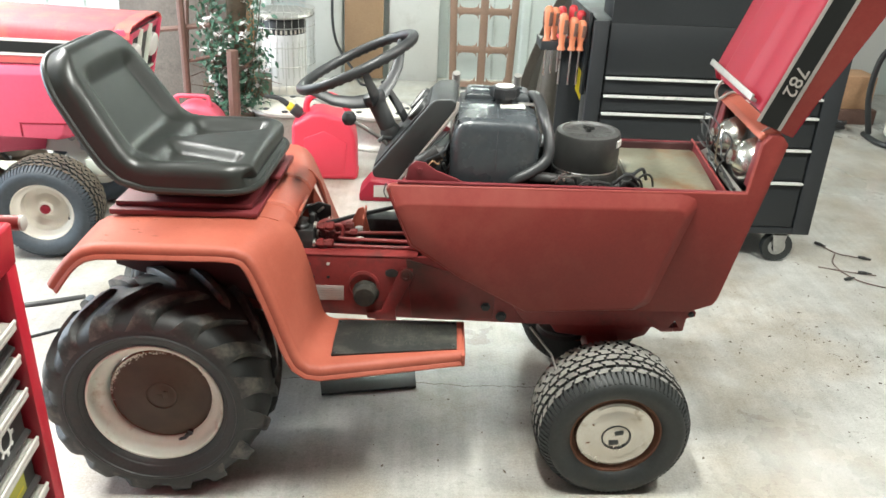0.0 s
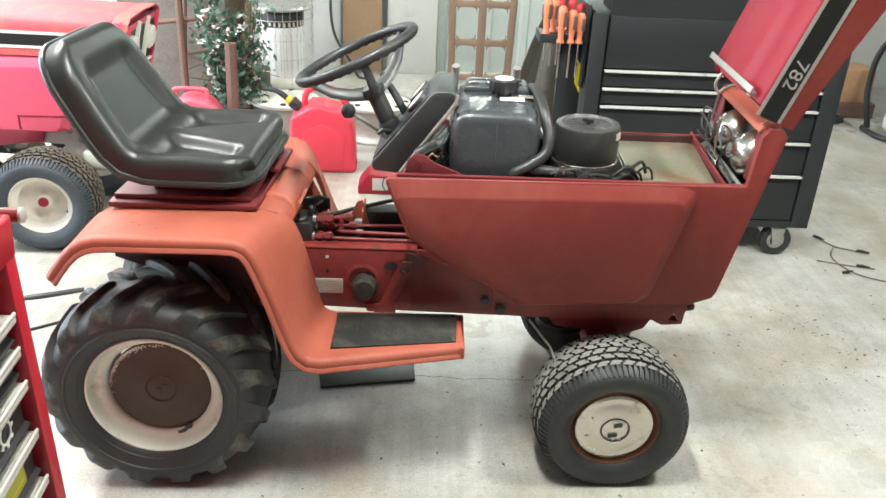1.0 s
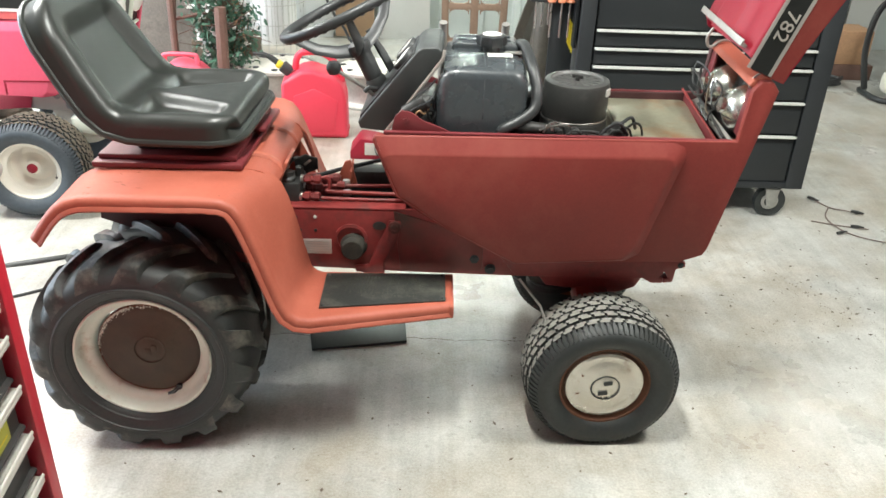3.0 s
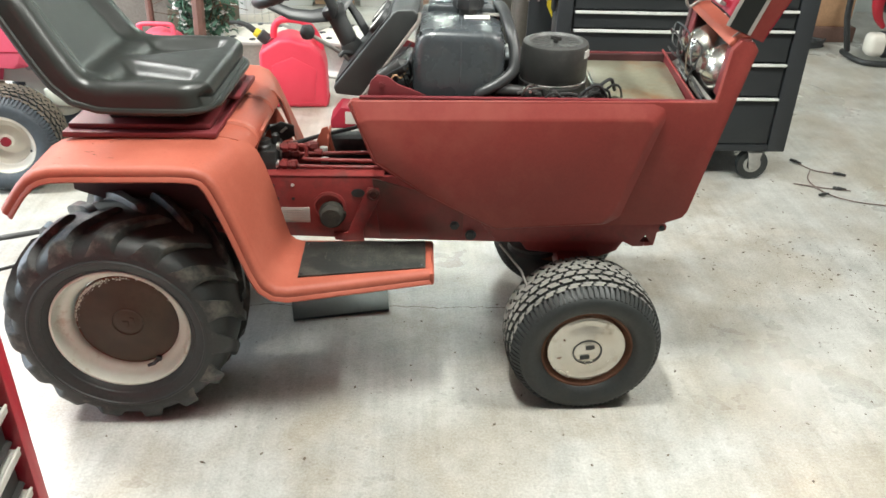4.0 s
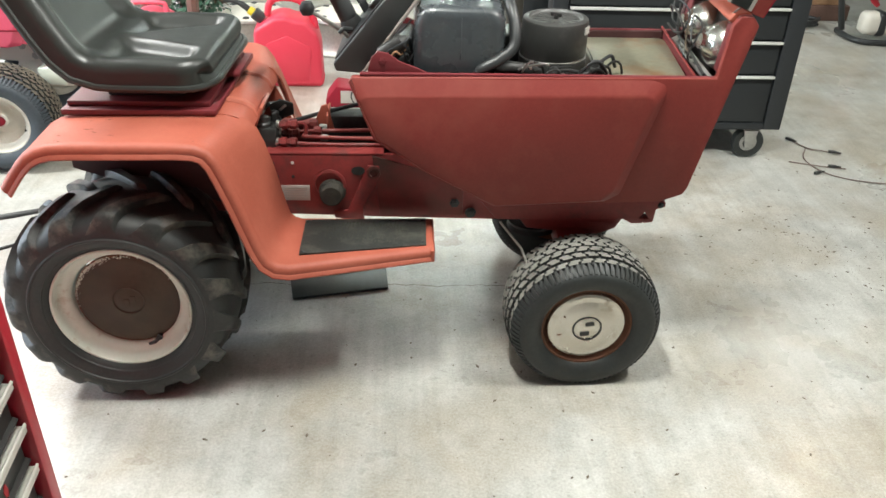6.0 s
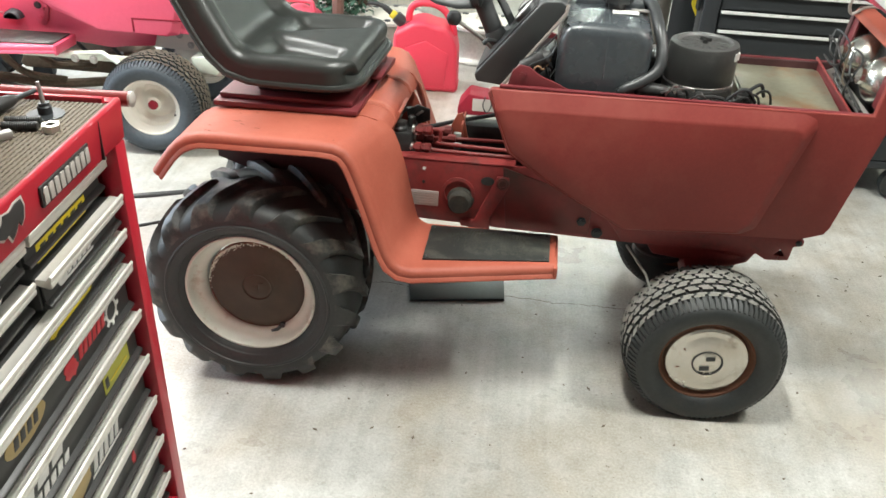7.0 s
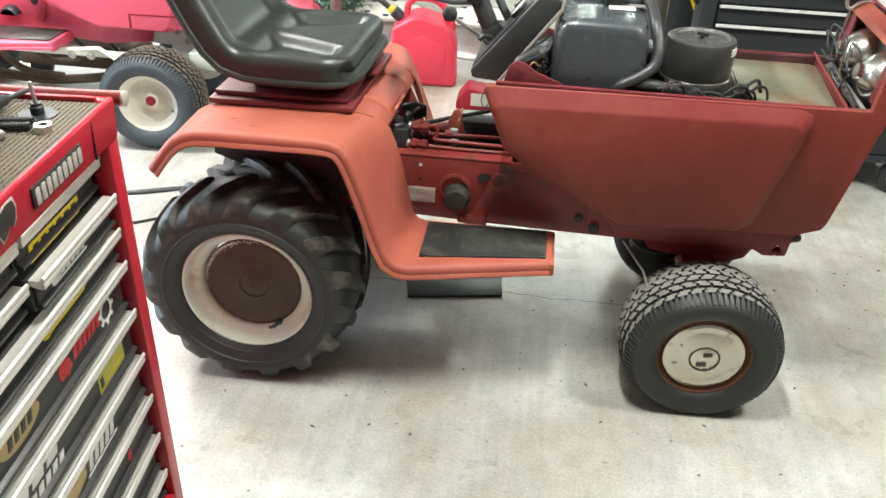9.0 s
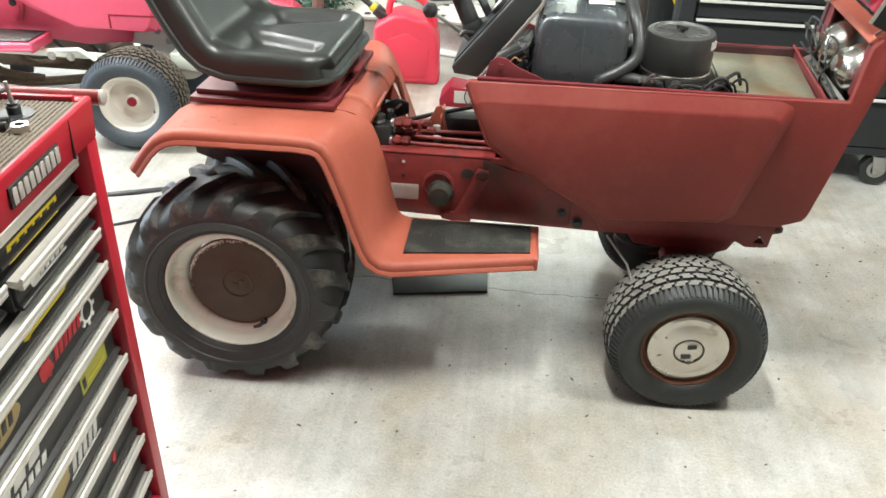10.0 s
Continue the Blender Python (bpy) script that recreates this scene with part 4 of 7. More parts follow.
part("black_box", box(0.462, 0.70, 0.03, 0.090, 0.52, 0.618, 0.004), ENGINE_BLACK, tractor, "black box put in for the shaded hollow behind the pipes")
part("control_rod", tube([(0.34, 0.0, 0.602), (0.44, 0.05, 0.616), (0.60, 0.06, 0.655), (0.70, 0.06, 0.680)], 0.006, 8), BLACK_PLASTIC, tractor, "black control rod")

# engine bay
for side in (-1, 1):
    # the far panel is painted darker to match its shaded inside
    p = part("side_panel", side_panel(side), PANEL_RED if side < 0 else SHADE_RED, tractor, "weathered red engine side panel")
    a, b = sorted((side * 0.190, side * 0.203))
    part("top_lip", box(0.58, 1.425, a, b, 0.812, 0.8195, 0.002), DECK_RED, p, "thin deep red top lip")
# black blocks added to cover the far panel, which comes out too bright
part("wiring_block", box(0.612, 0.695, -0.10, 0.185, 0.62, 0.83, 0.01), ENGINE_BLACK, tractor, "black block standing in for dark wiring behind the dash")
part("rear_shroud", box(0.93, 1.0, 0.06, 0.185, 0.60, 0.835, 0.01), ENGINE_BLACK, tractor)
part("firewall", box(0.60, 0.606, -0.185, 0.185, 0.665, 0.83, 0), ENGINE_BLACK, tractor)
part("cowl_wedge", prism([(0.596, 0.812), (0.606, 0.852), (0.622, 0.868), (0.645, 0.864), (0.672, 0.845), (0.712, 0.830), (0.745, 0.815)], -0.192, -0.186, "y", 0.001), DECK_RED, tractor, "deep red cowl gusset")
part("cowl_wedge", prism([(0.596, 0.812), (0.606, 0.852), (0.622, 0.868), (0.645, 0.864), (0.672, 0.845), (0.712, 0.830), (0.745, 0.815)], 0.186, 0.192, "y", 0.001), DECK_RED, tractor)

part("cowl_bolt", bolt((0.632, -0.192, 0.846), 0.006, 0.005), DECK_RED, tractor)

dash = prism([(0.506, 0.806), (0.512, 0.788), (0.574, 0.782), (0.712, 0.972), (0.712, 0.988), (0.700, 0.998), (0.664, 0.996), (0.652, 0.988)], -0.100, 0.100, "y", 0.005, 3)
dash_ob = part("dash", dash, DASH_BLACK, tractor, "charcoal moulded dash tower")
slope = math.degrees(math.atan2(0.988 - 0.806, 0.652 - 0.506))
fm = Matrix.Translation((0.579, 0, 0.897)) @ pose(0, 0, 0, 0, -slope, 0)
part("dash_face", moved(box(-0.108, 0.105, -0.086, 0.086, -0.002, 0.004, 0.002), fm), BLACK_PLASTIC, dash_ob, "black instrument face")
for gx, gy in ((0.068, -0.045), (0.068, 0.045)):
    g = moved(lathe([(0.034, 0), (0.034, 0.012), (0.030, 0.014), (0.029, 0.009)], 28), fm @ Matrix.Translation((gx, gy, 0.002)))
    gob = part("gauge", g, BLACK_PLASTIC, dash_ob, "round gauge with a black bezel")
    part("gauge_dial", moved(lathe([(0.0295, 0.0), (0.0295, 0.0125), (0, 0.0125)], 28), fm @ Matrix.Translation((gx, gy, 0.002))), WHITE_PLASTIC, gob, "white gauge dial")
part("dash_trim", tube([(0.578, -0.101, 0.784), (0.713, -0.101, 0.970), (0.716, -0.098, 0.990)], 0.0045, 8), STRIPE_GREY, dash_ob, "thin grey edge trim")
for k, (yy, zz) in enumerate(((-0.14, 0.86), (-0.12, 0.84), (-0.15, 0.83))):
    part("wiring", tube(smooth_path([(0.62, yy, 0.80), (0.65, yy - 0.01, zz), (0.69, yy + 0.02, zz + 0.02), (0.70, yy + 0.05, 0.80)], 6), 0.0035, 6), BLACK_PLASTIC, dash_ob, "loose black wiring")

for k, (x0, z0, x1, z1) in enumerate(((0.625, 0.83, 0.700, 0.905), (0.640, 0.825, 0.690, 0.870), (0.655, 0.83, 0.705, 0.850), (0.635, 0.85, 0.698, 0.930))):
    part("wiring", tube(smooth_path([(x0, -0.172 + 0.01 * k, z0), (x0 + 0.02, -0.180 + 0.012 * k, z0 + 0.035), (x1 - 0.015, -0.165 + 0.01 * k, z1 - 0.02), (x1, -0.14, z1)], 6), 0.0022, 6), (POST_GREY, PALE_WOOD, BLACK_PLASTIC, BLACK_PLASTIC)[k], dash_ob, ("dark grey wire", "tan wire", "black wire", "black wire")[k])
part("coil", moved(lathe([(0.020, 0), (0.020, 0.06), (0.012, 0.066), (0.007, 0.075), (0, 0.075)], 18, "x"), Matrix.Translation((0.628, -0.145, 0.845)) @ pose(0, 0, 0, 0, -35, 0)), ENGINE_BLACK, dash_ob, "oily black coil")

# steering wheel and column
TILT = 25.5
wm = Matrix.Translation((0.457, 0, 1.058)) @ pose(0, 0, 0, 0, -TILT, 0)
ring = [(0.154 * math.cos(2 * math.pi * k / 72), 0.154 * math.sin(2 * math.pi * k / 72), 0) for k in range(72)]
sw = part("steering_wheel", moved(tube(ring, 0.0125, 12, True), wm), BLACK_PLASTIC, tractor, "black steering wheel with finger grips")
nubs = bmesh.new()
for k in range(40):
    a = 2 * math.pi * k / 40
    add(nubs, moved(lathe([(0.0, -0.006), (0.006, -0.004), (0.0075, 0.0), (0.006, 0.004), (0, 0.006)], 8), Matrix.Translation((0.154 * math.cos(a), 0.154 * math.sin(a), -0.009))))
part("finger_grip", moved(nubs, wm), BLACK_PLASTIC, sw)
part("hub", moved(lathe([(0.0, -0.082), (0.018, -0.084), (0.027, -0.090), (0.029, -0.100), (0.026, -0.112), (0.0225, -0.118), (0.0225, -0.13), (0, -0.13)], 24), wm), BLACK_PLASTIC, sw)
for ang in (180, 42, -76):
    a = radians(ang)
    d = Vector((math.cos(a), math.sin(a), 0))
    pts = [d * 0.016 + Vector((0, 0, -0.103)), d * 0.058 + Vector((0, 0, -0.090)), d * 0.100 + Vector((0, 0, -0.064)), d * 0.136 + Vector((0, 0, -0.022)), d * 0.152 + Vector((0, 0, -0.002))]
    part("spoke", moved(tube(pts, [0.021, 0.018, 0.016, 0.013, 0.011], 10, flat=0.26), wm), BLACK_PLASTIC, sw)
part("steering_column", moved(tube([(0, 0, -0.11), (0, 0, -0.215)], 0.0225, 18), wm), BLACK_PLASTIC, tractor, "black steering column")
part("column_boot", moved(lathe([(0.0235, -0.185), (0.026, -0.19), (0.028, -0.205), (0.028, -0.215)], 20), wm), DASH_BLACK, tractor)
lever = part("lever", tube(smooth_path([(0.455, -0.085, 0.93), (0.49, -0.06, 0.90), (0.525, -0.03, 0.865), (0.55, -0.01, 0.83)], 5), 0.005, 8), DULL_STEEL, tractor, "bare steel drive lever")
part("lever_knob", moved(lathe([(0.0, -0.018), (0.012, -0.015), (0.018, -0.004), (0.018, 0.004), (0.012, 0.015), (0, 0.018)], 18), Matrix.Translation((0.448, -0.088, 0.937))), BLACK_PLASTIC, lever, "black ball knob")
part("choke_arm", tube([(0.55, -0.06, 0.88), (0.53, -0.07, 0.885), (0.52, -0.075, 0.875)], 0.006, 8), BLACK_PLASTIC, dash_ob)
part("tilt_strut", tube([(0.515, 0.05, 1.0), (0.555, 0.045, 0.94), (0.582, 0.04, 0.895)], [0.008, 0.012, 0.012], 8, flat=0.6), BLACK_PLASTIC, tractor)

# fuel tank
tb = prism([(0.716, 0.770), (0.700, 0.812), (0.704, 0.928), (0.722, 0.958), (0.742, 0.964), (0.886, 0.962), (0.912, 0.952), (0.922, 0.926), (0.922, 0.850), (0.905, 0.790), (0.890, 0.770)], -0.158, 0.145, "y", 0.026, 6)
tank = part("fuel_tank", tb, TANK_BLACK, tractor, "black moulded plastic fuel tank")
part("tank_ridge", prism([(0.728, 0.955), (0.734, 0.975), (0.742, 0.979), (0.890, 0.977), (0.900, 0.970), (0.905, 0.950)], 0.035, 0.135, "y", 0.007, 3), TANK_BLACK, tank, "raised rear of the tank's top")
part("tank_rib", box(0.745, 0.882, 0.058, 0.064, 0.974, 0.982, 0.002), TANK_BLACK, tank)
part("tank_rib", box(0.745, 0.882, 0.098, 0.104, 0.974, 0.982, 0.002), TANK_BLACK, tank)
seam = tube([(0.816, 0.03, 0.9635), (0.816, -0.125, 0.9635), (0.816, -0.146, 0.956), (0.816, -0.157, 0.938), (0.816, -0.1585, 0.84)], 0.0016, 6)
part("tank_seam", seam, TANK_BLACK, tank, "moulding seam down the tank")
part("strap_bracket", box(0.868, 0.925, -0.012, 0.012, 0.963, 0.9665, 0.001), DULL_STEEL, tank, "flat steel strap beside the cap")
capm = Matrix.Translation((0.832, 0.012, 0.966))
cap = lathe([(0.022, -0.004), (0.022, 0.012), (0.034, 0.014), (0.036, 0.022), (0.034, 0.038), (0.028, 0.041), (0.0, 0.041)], 24)
for v in cap.verts:
    if v.co.xy.length > 0.03:
        k = 1 + 0.10 * math.cos(8 * math.atan2(v.co.y, v.co.x))
        v.co.x, v.co.y = v.co.x * k, v.co.y * k
cap_ob = part("fuel_cap", moved(cap, capm), BLACK_PLASTIC, tank, "black fluted fuel cap")
part("cap_label", moved(lathe([(0.024, 0.040), (0.024, 0.0425), (0, 0.0425)], 24), capm), WHITE_PLASTIC, cap_ob, "white sticker on the cap")
part("warning_label", box(0.822, 0.885, -0.045, -0.008, 0.9644, 0.9654, 0), WHITE_PLASTIC, tank, "small white warning label")
strap = [(0.908, 0.10, 0.962), (0.918, 0.02, 0.976), (0.932, -0.08, 0.953), (0.945, -0.125, 0.908), (0.940, -0.15, 0.868), (0.905, -0.168, 0.842), (0.868, -0.176, 0.824), (0.860, -0.172, 0.812)]
part("vent_hose", tube(smooth_path(strap, 6), 0.014, 12), BLACK_PLASTIC, tractor, "thick black rubber hose")
for s in (-1, 1):
    tx = 0.703 if s < 0 else 0.872
    part("tank_post", tube([(tx, 0.19, 0.80), (tx, 0.19, 0.975), (tx, 0.182, 0.995)], 0.011, 10), DULL_STEEL, tractor, "bare steel tank post")

# air cleaner and engine
am = Matrix.Translation((1.058, 0, 0)) @ Matrix.Diagonal((1.09, 1.09, 1, 1))
cl = lathe([(0.072, 0.750), (0.078, 0.757), (0.0805, 0.765), (0.0805, 0.798), (0.0795, 0.805), (0.0775, 0.807), (0.0775, 0.811), (0.0785, 0.814), (0.0785, 0.892), (0.076, 0.901), (0.070, 0.9045), (0.063, 0.9045), (0.060, 0.900), (0.057, 0.8975), (0, 0.8985)], 56)
cleaner = part("air_cleaner", moved(cl, am), DUSTY_BLACK, tractor, "round black air cleaner canister")
rays = bmesh.new()
for k in range(14):
    add(rays, moved(box(0.016, 0.054, -0.0016, 0.0016, 0.8975, 0.8990, 0), am @ pose(0, 0, 0, 0, 0, k * 360 / 14)))
part("lid_rib", rays, DUSTY_BLACK, cleaner, smooth=0)
nut = add(moved(lathe([(0.006, 0.898), (0.006, 0.908), (0, 0.909)], 10), am), moved(box(-0.003, 0.003, -0.014, 0.014, 0.904, 0.914, 0.002), am @ pose(0, 0, 0, 0, 0, 60)))
part("wing_nut", nut, ENGINE_BLACK, cleaner, "black wing nut")
part("clamp_band", moved(lathe([(0.0785, 0.805), (0.0800, 0.806), (0.0800, 0.809), (0.0785, 0.810)], 56, closed=True), am), STEEL, cleaner, "thin steel clamp band")
part("canister_label", moved(box(-0.002, 0.002, -0.012, 0.012, 0.872, 0.890, 0), am @ pose(0, 0, 0, 0, 0, -28) @ Matrix.Translation((0.0788, 0, 0))), WHITE_PLASTIC, cleaner, "small white label")
eng = box(0.92, 1.19, -0.155, 0.17, 0.50, 0.70, 0.02, 3)
add(eng, box(0.95, 1.15, -0.12, 0.12, 0.70, 0.755, 0.015, 3))
engine = part("engine", eng, ENGINE_BLACK, tractor, "oily black engine block")
rng = random.Random(3)
for k in range(26):
    x, y = 0.93 + rng.random() * 0.25, -0.185 + rng.random() * 0.07
    h = 0.785 + rng.random() * 0.028
    if k % 3 == 0:
        bm = box(x - 0.012, x + 0.014, y - 0.012, y + 0.012, 0.70, h, 0.003)
    elif k % 3 == 1:
        bm = moved(lathe([(0.010, 0.70), (0.010, h - 0.01), (0.014, h - 0.008), (0.014, h), (0, h)], 8), Matrix.Translation((x, y, 0)))
    else:
        bm = tube(smooth_path([(x, y, 0.70), (x + 0.01, y - 0.01, h), (x + 0.05, y, h + 0.01), (x + 0.07, y + 0.02, 0.71)], 5), 0.0032, 6)
    part("engine_fitting", bm, ENGINE_BLACK, engine)
for x, y, z in ((0.985, -0.168, 0.828), (0.972, -0.165, 0.832), (1.17, -0.15, 0.82)):
    part("carburettor_screw", moved(lathe([(0.0035, -0.012), (0.0035, 0.0), (0.0025, 0.002), (0, 0.003)], 8, "y"), Matrix.Translation((x, y, z))), STEEL, engine, "bright steel linkage screw")
for pts, r, mat2, lab in (([(0.955, -0.172, 0.822), (0.985, -0.176, 0.834), (1.018, -0.172, 0.836), (1.030, -0.160, 0.828)], 0.0030, STEEL, "bright bent throttle link"), ([(0.965, -0.176, 0.818), (0.978, -0.180, 0.842), (0.990, -0.176, 0.842)], 0.0024, STEEL, "bright spring"),
                          ([(1.035, -0.170, 0.812), (1.07, -0.178, 0.824), (1.10, -0.172, 0.818)], 0.0045, ENGINE_BLACK, "black fuel line"), ([(1.10, -0.165, 0.80), (1.125, -0.176, 0.838), (1.15, -0.17, 0.842), (1.175, -0.16, 0.812)], 0.0038, BLACK_PLASTIC, "black ignition lead"),
                          ([(1.155, -0.15, 0.836), (1.185, -0.13, 0.846), (1.20, -0.12, 0.815)], 0.0045, BLACK_PLASTIC, "black ignition lead")):
    part("linkage", tube(smooth_path(pts, 5), r, 8), mat2, engine, lab)
for x, z, r in ((1.045, 0.812, 0.012), (1.085, 0.806, 0.009), (1.118, 0.810, 0.011)):
    part("carburettor_boss", moved(lathe([(r, 0.03), (r, 0.004), (r * 0.8, 0.0), (r * 0.45, -0.002), (0, -0.002)], 12, "y"), Matrix.Translation((x, -0.176, z))), ENGINE_BLACK, engine)
part("intake_pipe", tube(smooth_path([(0.90, -0.16, 0.825), (0.95, -0.155, 0.82), (1.0, -0.12, 0.80)], 6), 0.016, 12), ENGINE_BLACK, engine)
part("starter_cap", add(box(1.13, 1.165, -0.165, -0.125, 0.70, 0.825, 0.004), moved(lathe([(0.018, 0.825), (0.016, 0.836), (0, 0.836)], 10), Matrix.Translation((1.15, -0.145, 0)))), ENGINE_BLACK, engine)
sheet_bm = prism([(1.165, 0.20), (1.375, 0.20), (1.395, 0.17), (1.38, -0.135), (1.37, -0.155), (1.165, -0.155)], 0.790, 0.797, "z", 0.002)
part("blower_housing", sheet_bm, TAN_SHEET, tractor, "rust-stained tan sheet-metal blower housing")
part("housing_side", box(1.16, 1.38, -0.150, 0.195, 0.60, 0.790, 0.004), TAN_SHEET, tractor)
part("baffle", prism([(-0.195, 0.806), (0.2, 0.822), (0.2, 0.60), (-0.195, 0.60)], 1.392, 1.397, "x", 0.001), DECK_RED, tractor, "dark red front baffle")
part("baffle_rod", tube([(1.388, -0.185, 0.812), (1.386, 0.19, 0.828)], 0.0034, 8), DARK_RED, tractor, "thin red rod along the baffle")
part("bay_floor", box(0.61, 1.40, -0.106, 0.106, 0.495, 0.50, 0), ENGINE_BLACK, tractor)

# grille housing
for side in (-1, 1):
    c0, c1 = sorted((side * 0.15, side * 0.187))
    part("cheek_flange", prism([(1.438, 0.825), (1.452, 0.945), (1.458, 0.945), (1.444, 0.825)], c0, c1, "y", 0.001), DECK_RED, tractor)
part("grille_top", prism([(1.440, 0.951), (1.450, 0.966), (1.488, 0.972), (1.510, 0.948), (1.500, 0.930), (1.462, 0.940)], -0.186, 0.186, "y", 0.004, 3), FADED_RED, tractor, "faded orange-red top bar of the grille housing")
grille = part("grille", moved(box(-0.006, 0.006, -0.186, 0.186, 0.0, 0.43, 0.002), Matrix.Translation((1.412, 0, 0.51)) @ pose(0, 0, 0, 0, 12.5, 0)), ENGINE_BLACK, tractor, "black grille back plate")
for s in (-1, 1):
    lm = Matrix.Translation((1.472, s * 0.092, 0.864)) @ pose(0, 0, 0, 0, 10, 0) @ Matrix.Diagonal((1.1, 1.1, 1.1, 1))
    lamp = lathe([(0.058, 0.012), (0.058, 0.0), (0.053, -0.016), (0.041, -0.033), (0.024, -0.045), (0.017, -0.047), (0.017, -0.058), (0, -0.058)], 32, "x")
    hl = part("headlight", moved(lamp, lm), LAMP_SILVER, grille, "bare silvered back of a sealed-beam headlight")
    wires = tube(smooth_path([(1.40, s * 0.088, 0.86), (1.385, s * 0.10, 0.88), (1.40, s * 0.088 + 0.05, 0.92), (1.42, s * 0.06, 0.90), (1.40, s * 0.05, 0.83), (1.42, 0.0, 0.79)], 6), 0.0025, 6)
    part("lamp_wire", wires, BLACK_PLASTIC, hl, "loose black lamp wire")
rail_m = Matrix.Translation((1.424, 0, 0.803)) @ pose(0, 0, 0, 0, -28, 0)
hr = part("headlight_rail", add(moved(box(-0.011, 0.011, -0.18, 0.18, -0.002, 0.002, 0.001), rail_m), moved(box(0.009, 0.012, -0.18, 0.18, -0.012, 0.002, 0.001), rail_m)), DULL_STEEL, grille, "slotted galvanised headlight rail")
for k in range(7):
    part("rail_slot", moved(box(-0.004, 0.003, -0.150 + k * 0.045, -0.128 + k * 0.045, 0.0015, 0.0028, 0.0004), rail_m), ENGINE_BLACK, hr)
part("wire_loom", tube(smooth_path([(1.41, -0.17, 0.815), (1.40, -0.10, 0.835), (1.41, 0.0, 0.83), (1.40, 0.08, 0.85), (1.42, 0.16, 0.90)], 6), 0.004, 8), ENGINE_BLACK, grille, "dark wire loom")
part("loose_wire", tube(smooth_path([(1.415, 0.03, 0.92), (1.405, 0.01, 0.87), (1.40, -0.02, 0.835), (1.41, -0.05, 0.83)], 6), 0.0025, 6), SOIL, grille, "brown wire hanging loose")
part("loose_wire", tube(smooth_path([(1.40, 0.17, 0.88), (1.385, 0.13, 0.905), (1.39, 0.07, 0.90), (1.40, 0.03, 0.87), (1.395, 0.08, 0.845), (1.39, 0.15, 0.85)], 6), 0.0028, 6), ENGINE_BLACK, grille, "dark wire hanging loose")

# the tipped hood
HA = radians(69.5)
hd, he = Vector((math.cos(HA), 0, math.sin(HA))), Vector((math.sin(HA), 0, -math.cos(HA)))
HO = Vector((1.423, 0, 1.036))


def on_hood(d, e, y):
    return HO + hd * d + he * e + Vector((0, y, 0))


L = 0.70
rows = []
for i in range(9):
    d = -0.036 + (L + 0.036) * i / 8
    skirt = 0.108 + 0.13 * max(0, d) if d < 0.55 else 0.18
    row = [(-0.205, skirt), (-0.206, skirt * 0.5), (-0.206, 0.022), (-0.2025, 0.010), (-0.196, 0.005), (-0.120, 0.001), (-0.098, -0.002), (-0.078, -0.014), (-0.066, -0.0165), (0, -0.0175)]
    row += [(-1.07 * y, e) for y, e in row[-2::-1]]
    # the side skirts reach a little lower than the top
    rows.append([on_hood(d + (0.026 * ease((0.030 - e) / 0.025) if i == 0 else 0), e, y) for y, e in row])
hood = part("hood", sheet(rows, -0.004), BRIGHT_RED, tractor, "red sheet-metal hood tipped forward")


def hood_band(name, d0, d1, e0, e1, mat, label, lift):
    rows = [[on_hood(d, e, -0.2065 - lift) for e in (e0, e1)] for d in (d0, d1)]
    return part(name, sheet(rows, 0.0008), mat, hood, label)


rows = [[on_hood(d, e, -0.2100) for e in (0.02, 0.06, 0.106 + 0.13 * max(0, min(d, 0.55)))] for d in (-0.035, 0.0, 0.2, 0.4, 0.55, L)]
part("side_skin", sheet(rows, 0.0008), PANEL_RED, hood, "weathered dull red outer skin of the hood")
hood_band("stripe", -0.033, L, 0.014, 0.062, STRIPE_BLACK, "black hood stripe", 0.0052)
hood_band("pinstripe", -0.033, L, 0.005, 0.014, STRIPE_GREY, "silver-grey pinstripe", 0.0052)
hood_band("pinstripe", -0.033, L, 0.062, 0.071, STRIPE_GREY, "silver-grey pinstripe", 0.0052)
tm = Matrix((( -hd.x, he.x, 0), (0, 0, -1), (-hd.z, he.z, 0))).to_4x4()
centre = on_hood(0.080, 0.038, -0.2135)
txt = lettering("782", 0.046, 0.0006)
txt.transform(Matrix.Diagonal((1.05, 1, 1, 1)))
part("model_number", moved(txt, Matrix.Translation(centre) @ tm), STICKER, hood, "silver raised numerals 782", smooth=0)
part("hinge_bar", add(moved(box(-0.009, 0.004, -0.185, 0.195, 0.0, 0.008, 0.002), Matrix.Translation(HO - he * 0.012) @ pose(0, 0, 0, 0, 20.5, 0)), moved(box(-0.013, -0.008, -0.185, 0.195, 0.0, 0.016, 0.001), Matrix.Translation(HO - he * 0.012) @ pose(0, 0, 0, 0, 20.5, 0))), DULL_STEEL, hood, "bare galvanised hinge bar")
part("hinge_link", tube(smooth_path([(1.432, 0.14, 1.02), (1.418, 0.15, 0.985), (1.430, 0.155, 0.958), (1.46, 0.155, 0.975), (1.49, 0.15, 0.980)], 5), 0.0042, 8), DULL_STEEL, tractor, "bent steel hinge link")
part("hinge_link", tube(smooth_path([(1.450, -0.166, 0.942), (1.452, -0.169, 0.962), (1.464, -0.171, 0.976), (1.482, -0.172, 0.984), (1.496, -0.172, 0.990)], 5), 0.0046, 8, flat=0.6), STRIPE_GREY, tractor, "thin pale strap over the grille housing's top edge")

SHAPE.pop()


# ---- the red rolling tool cabinet in the foreground ----
def turned(name, place, rz, label, category, group=""):
    ob = thing(name, place, label, category, group)
    ob.rotation_euler = (0, 0, radians(rz))
    return ob


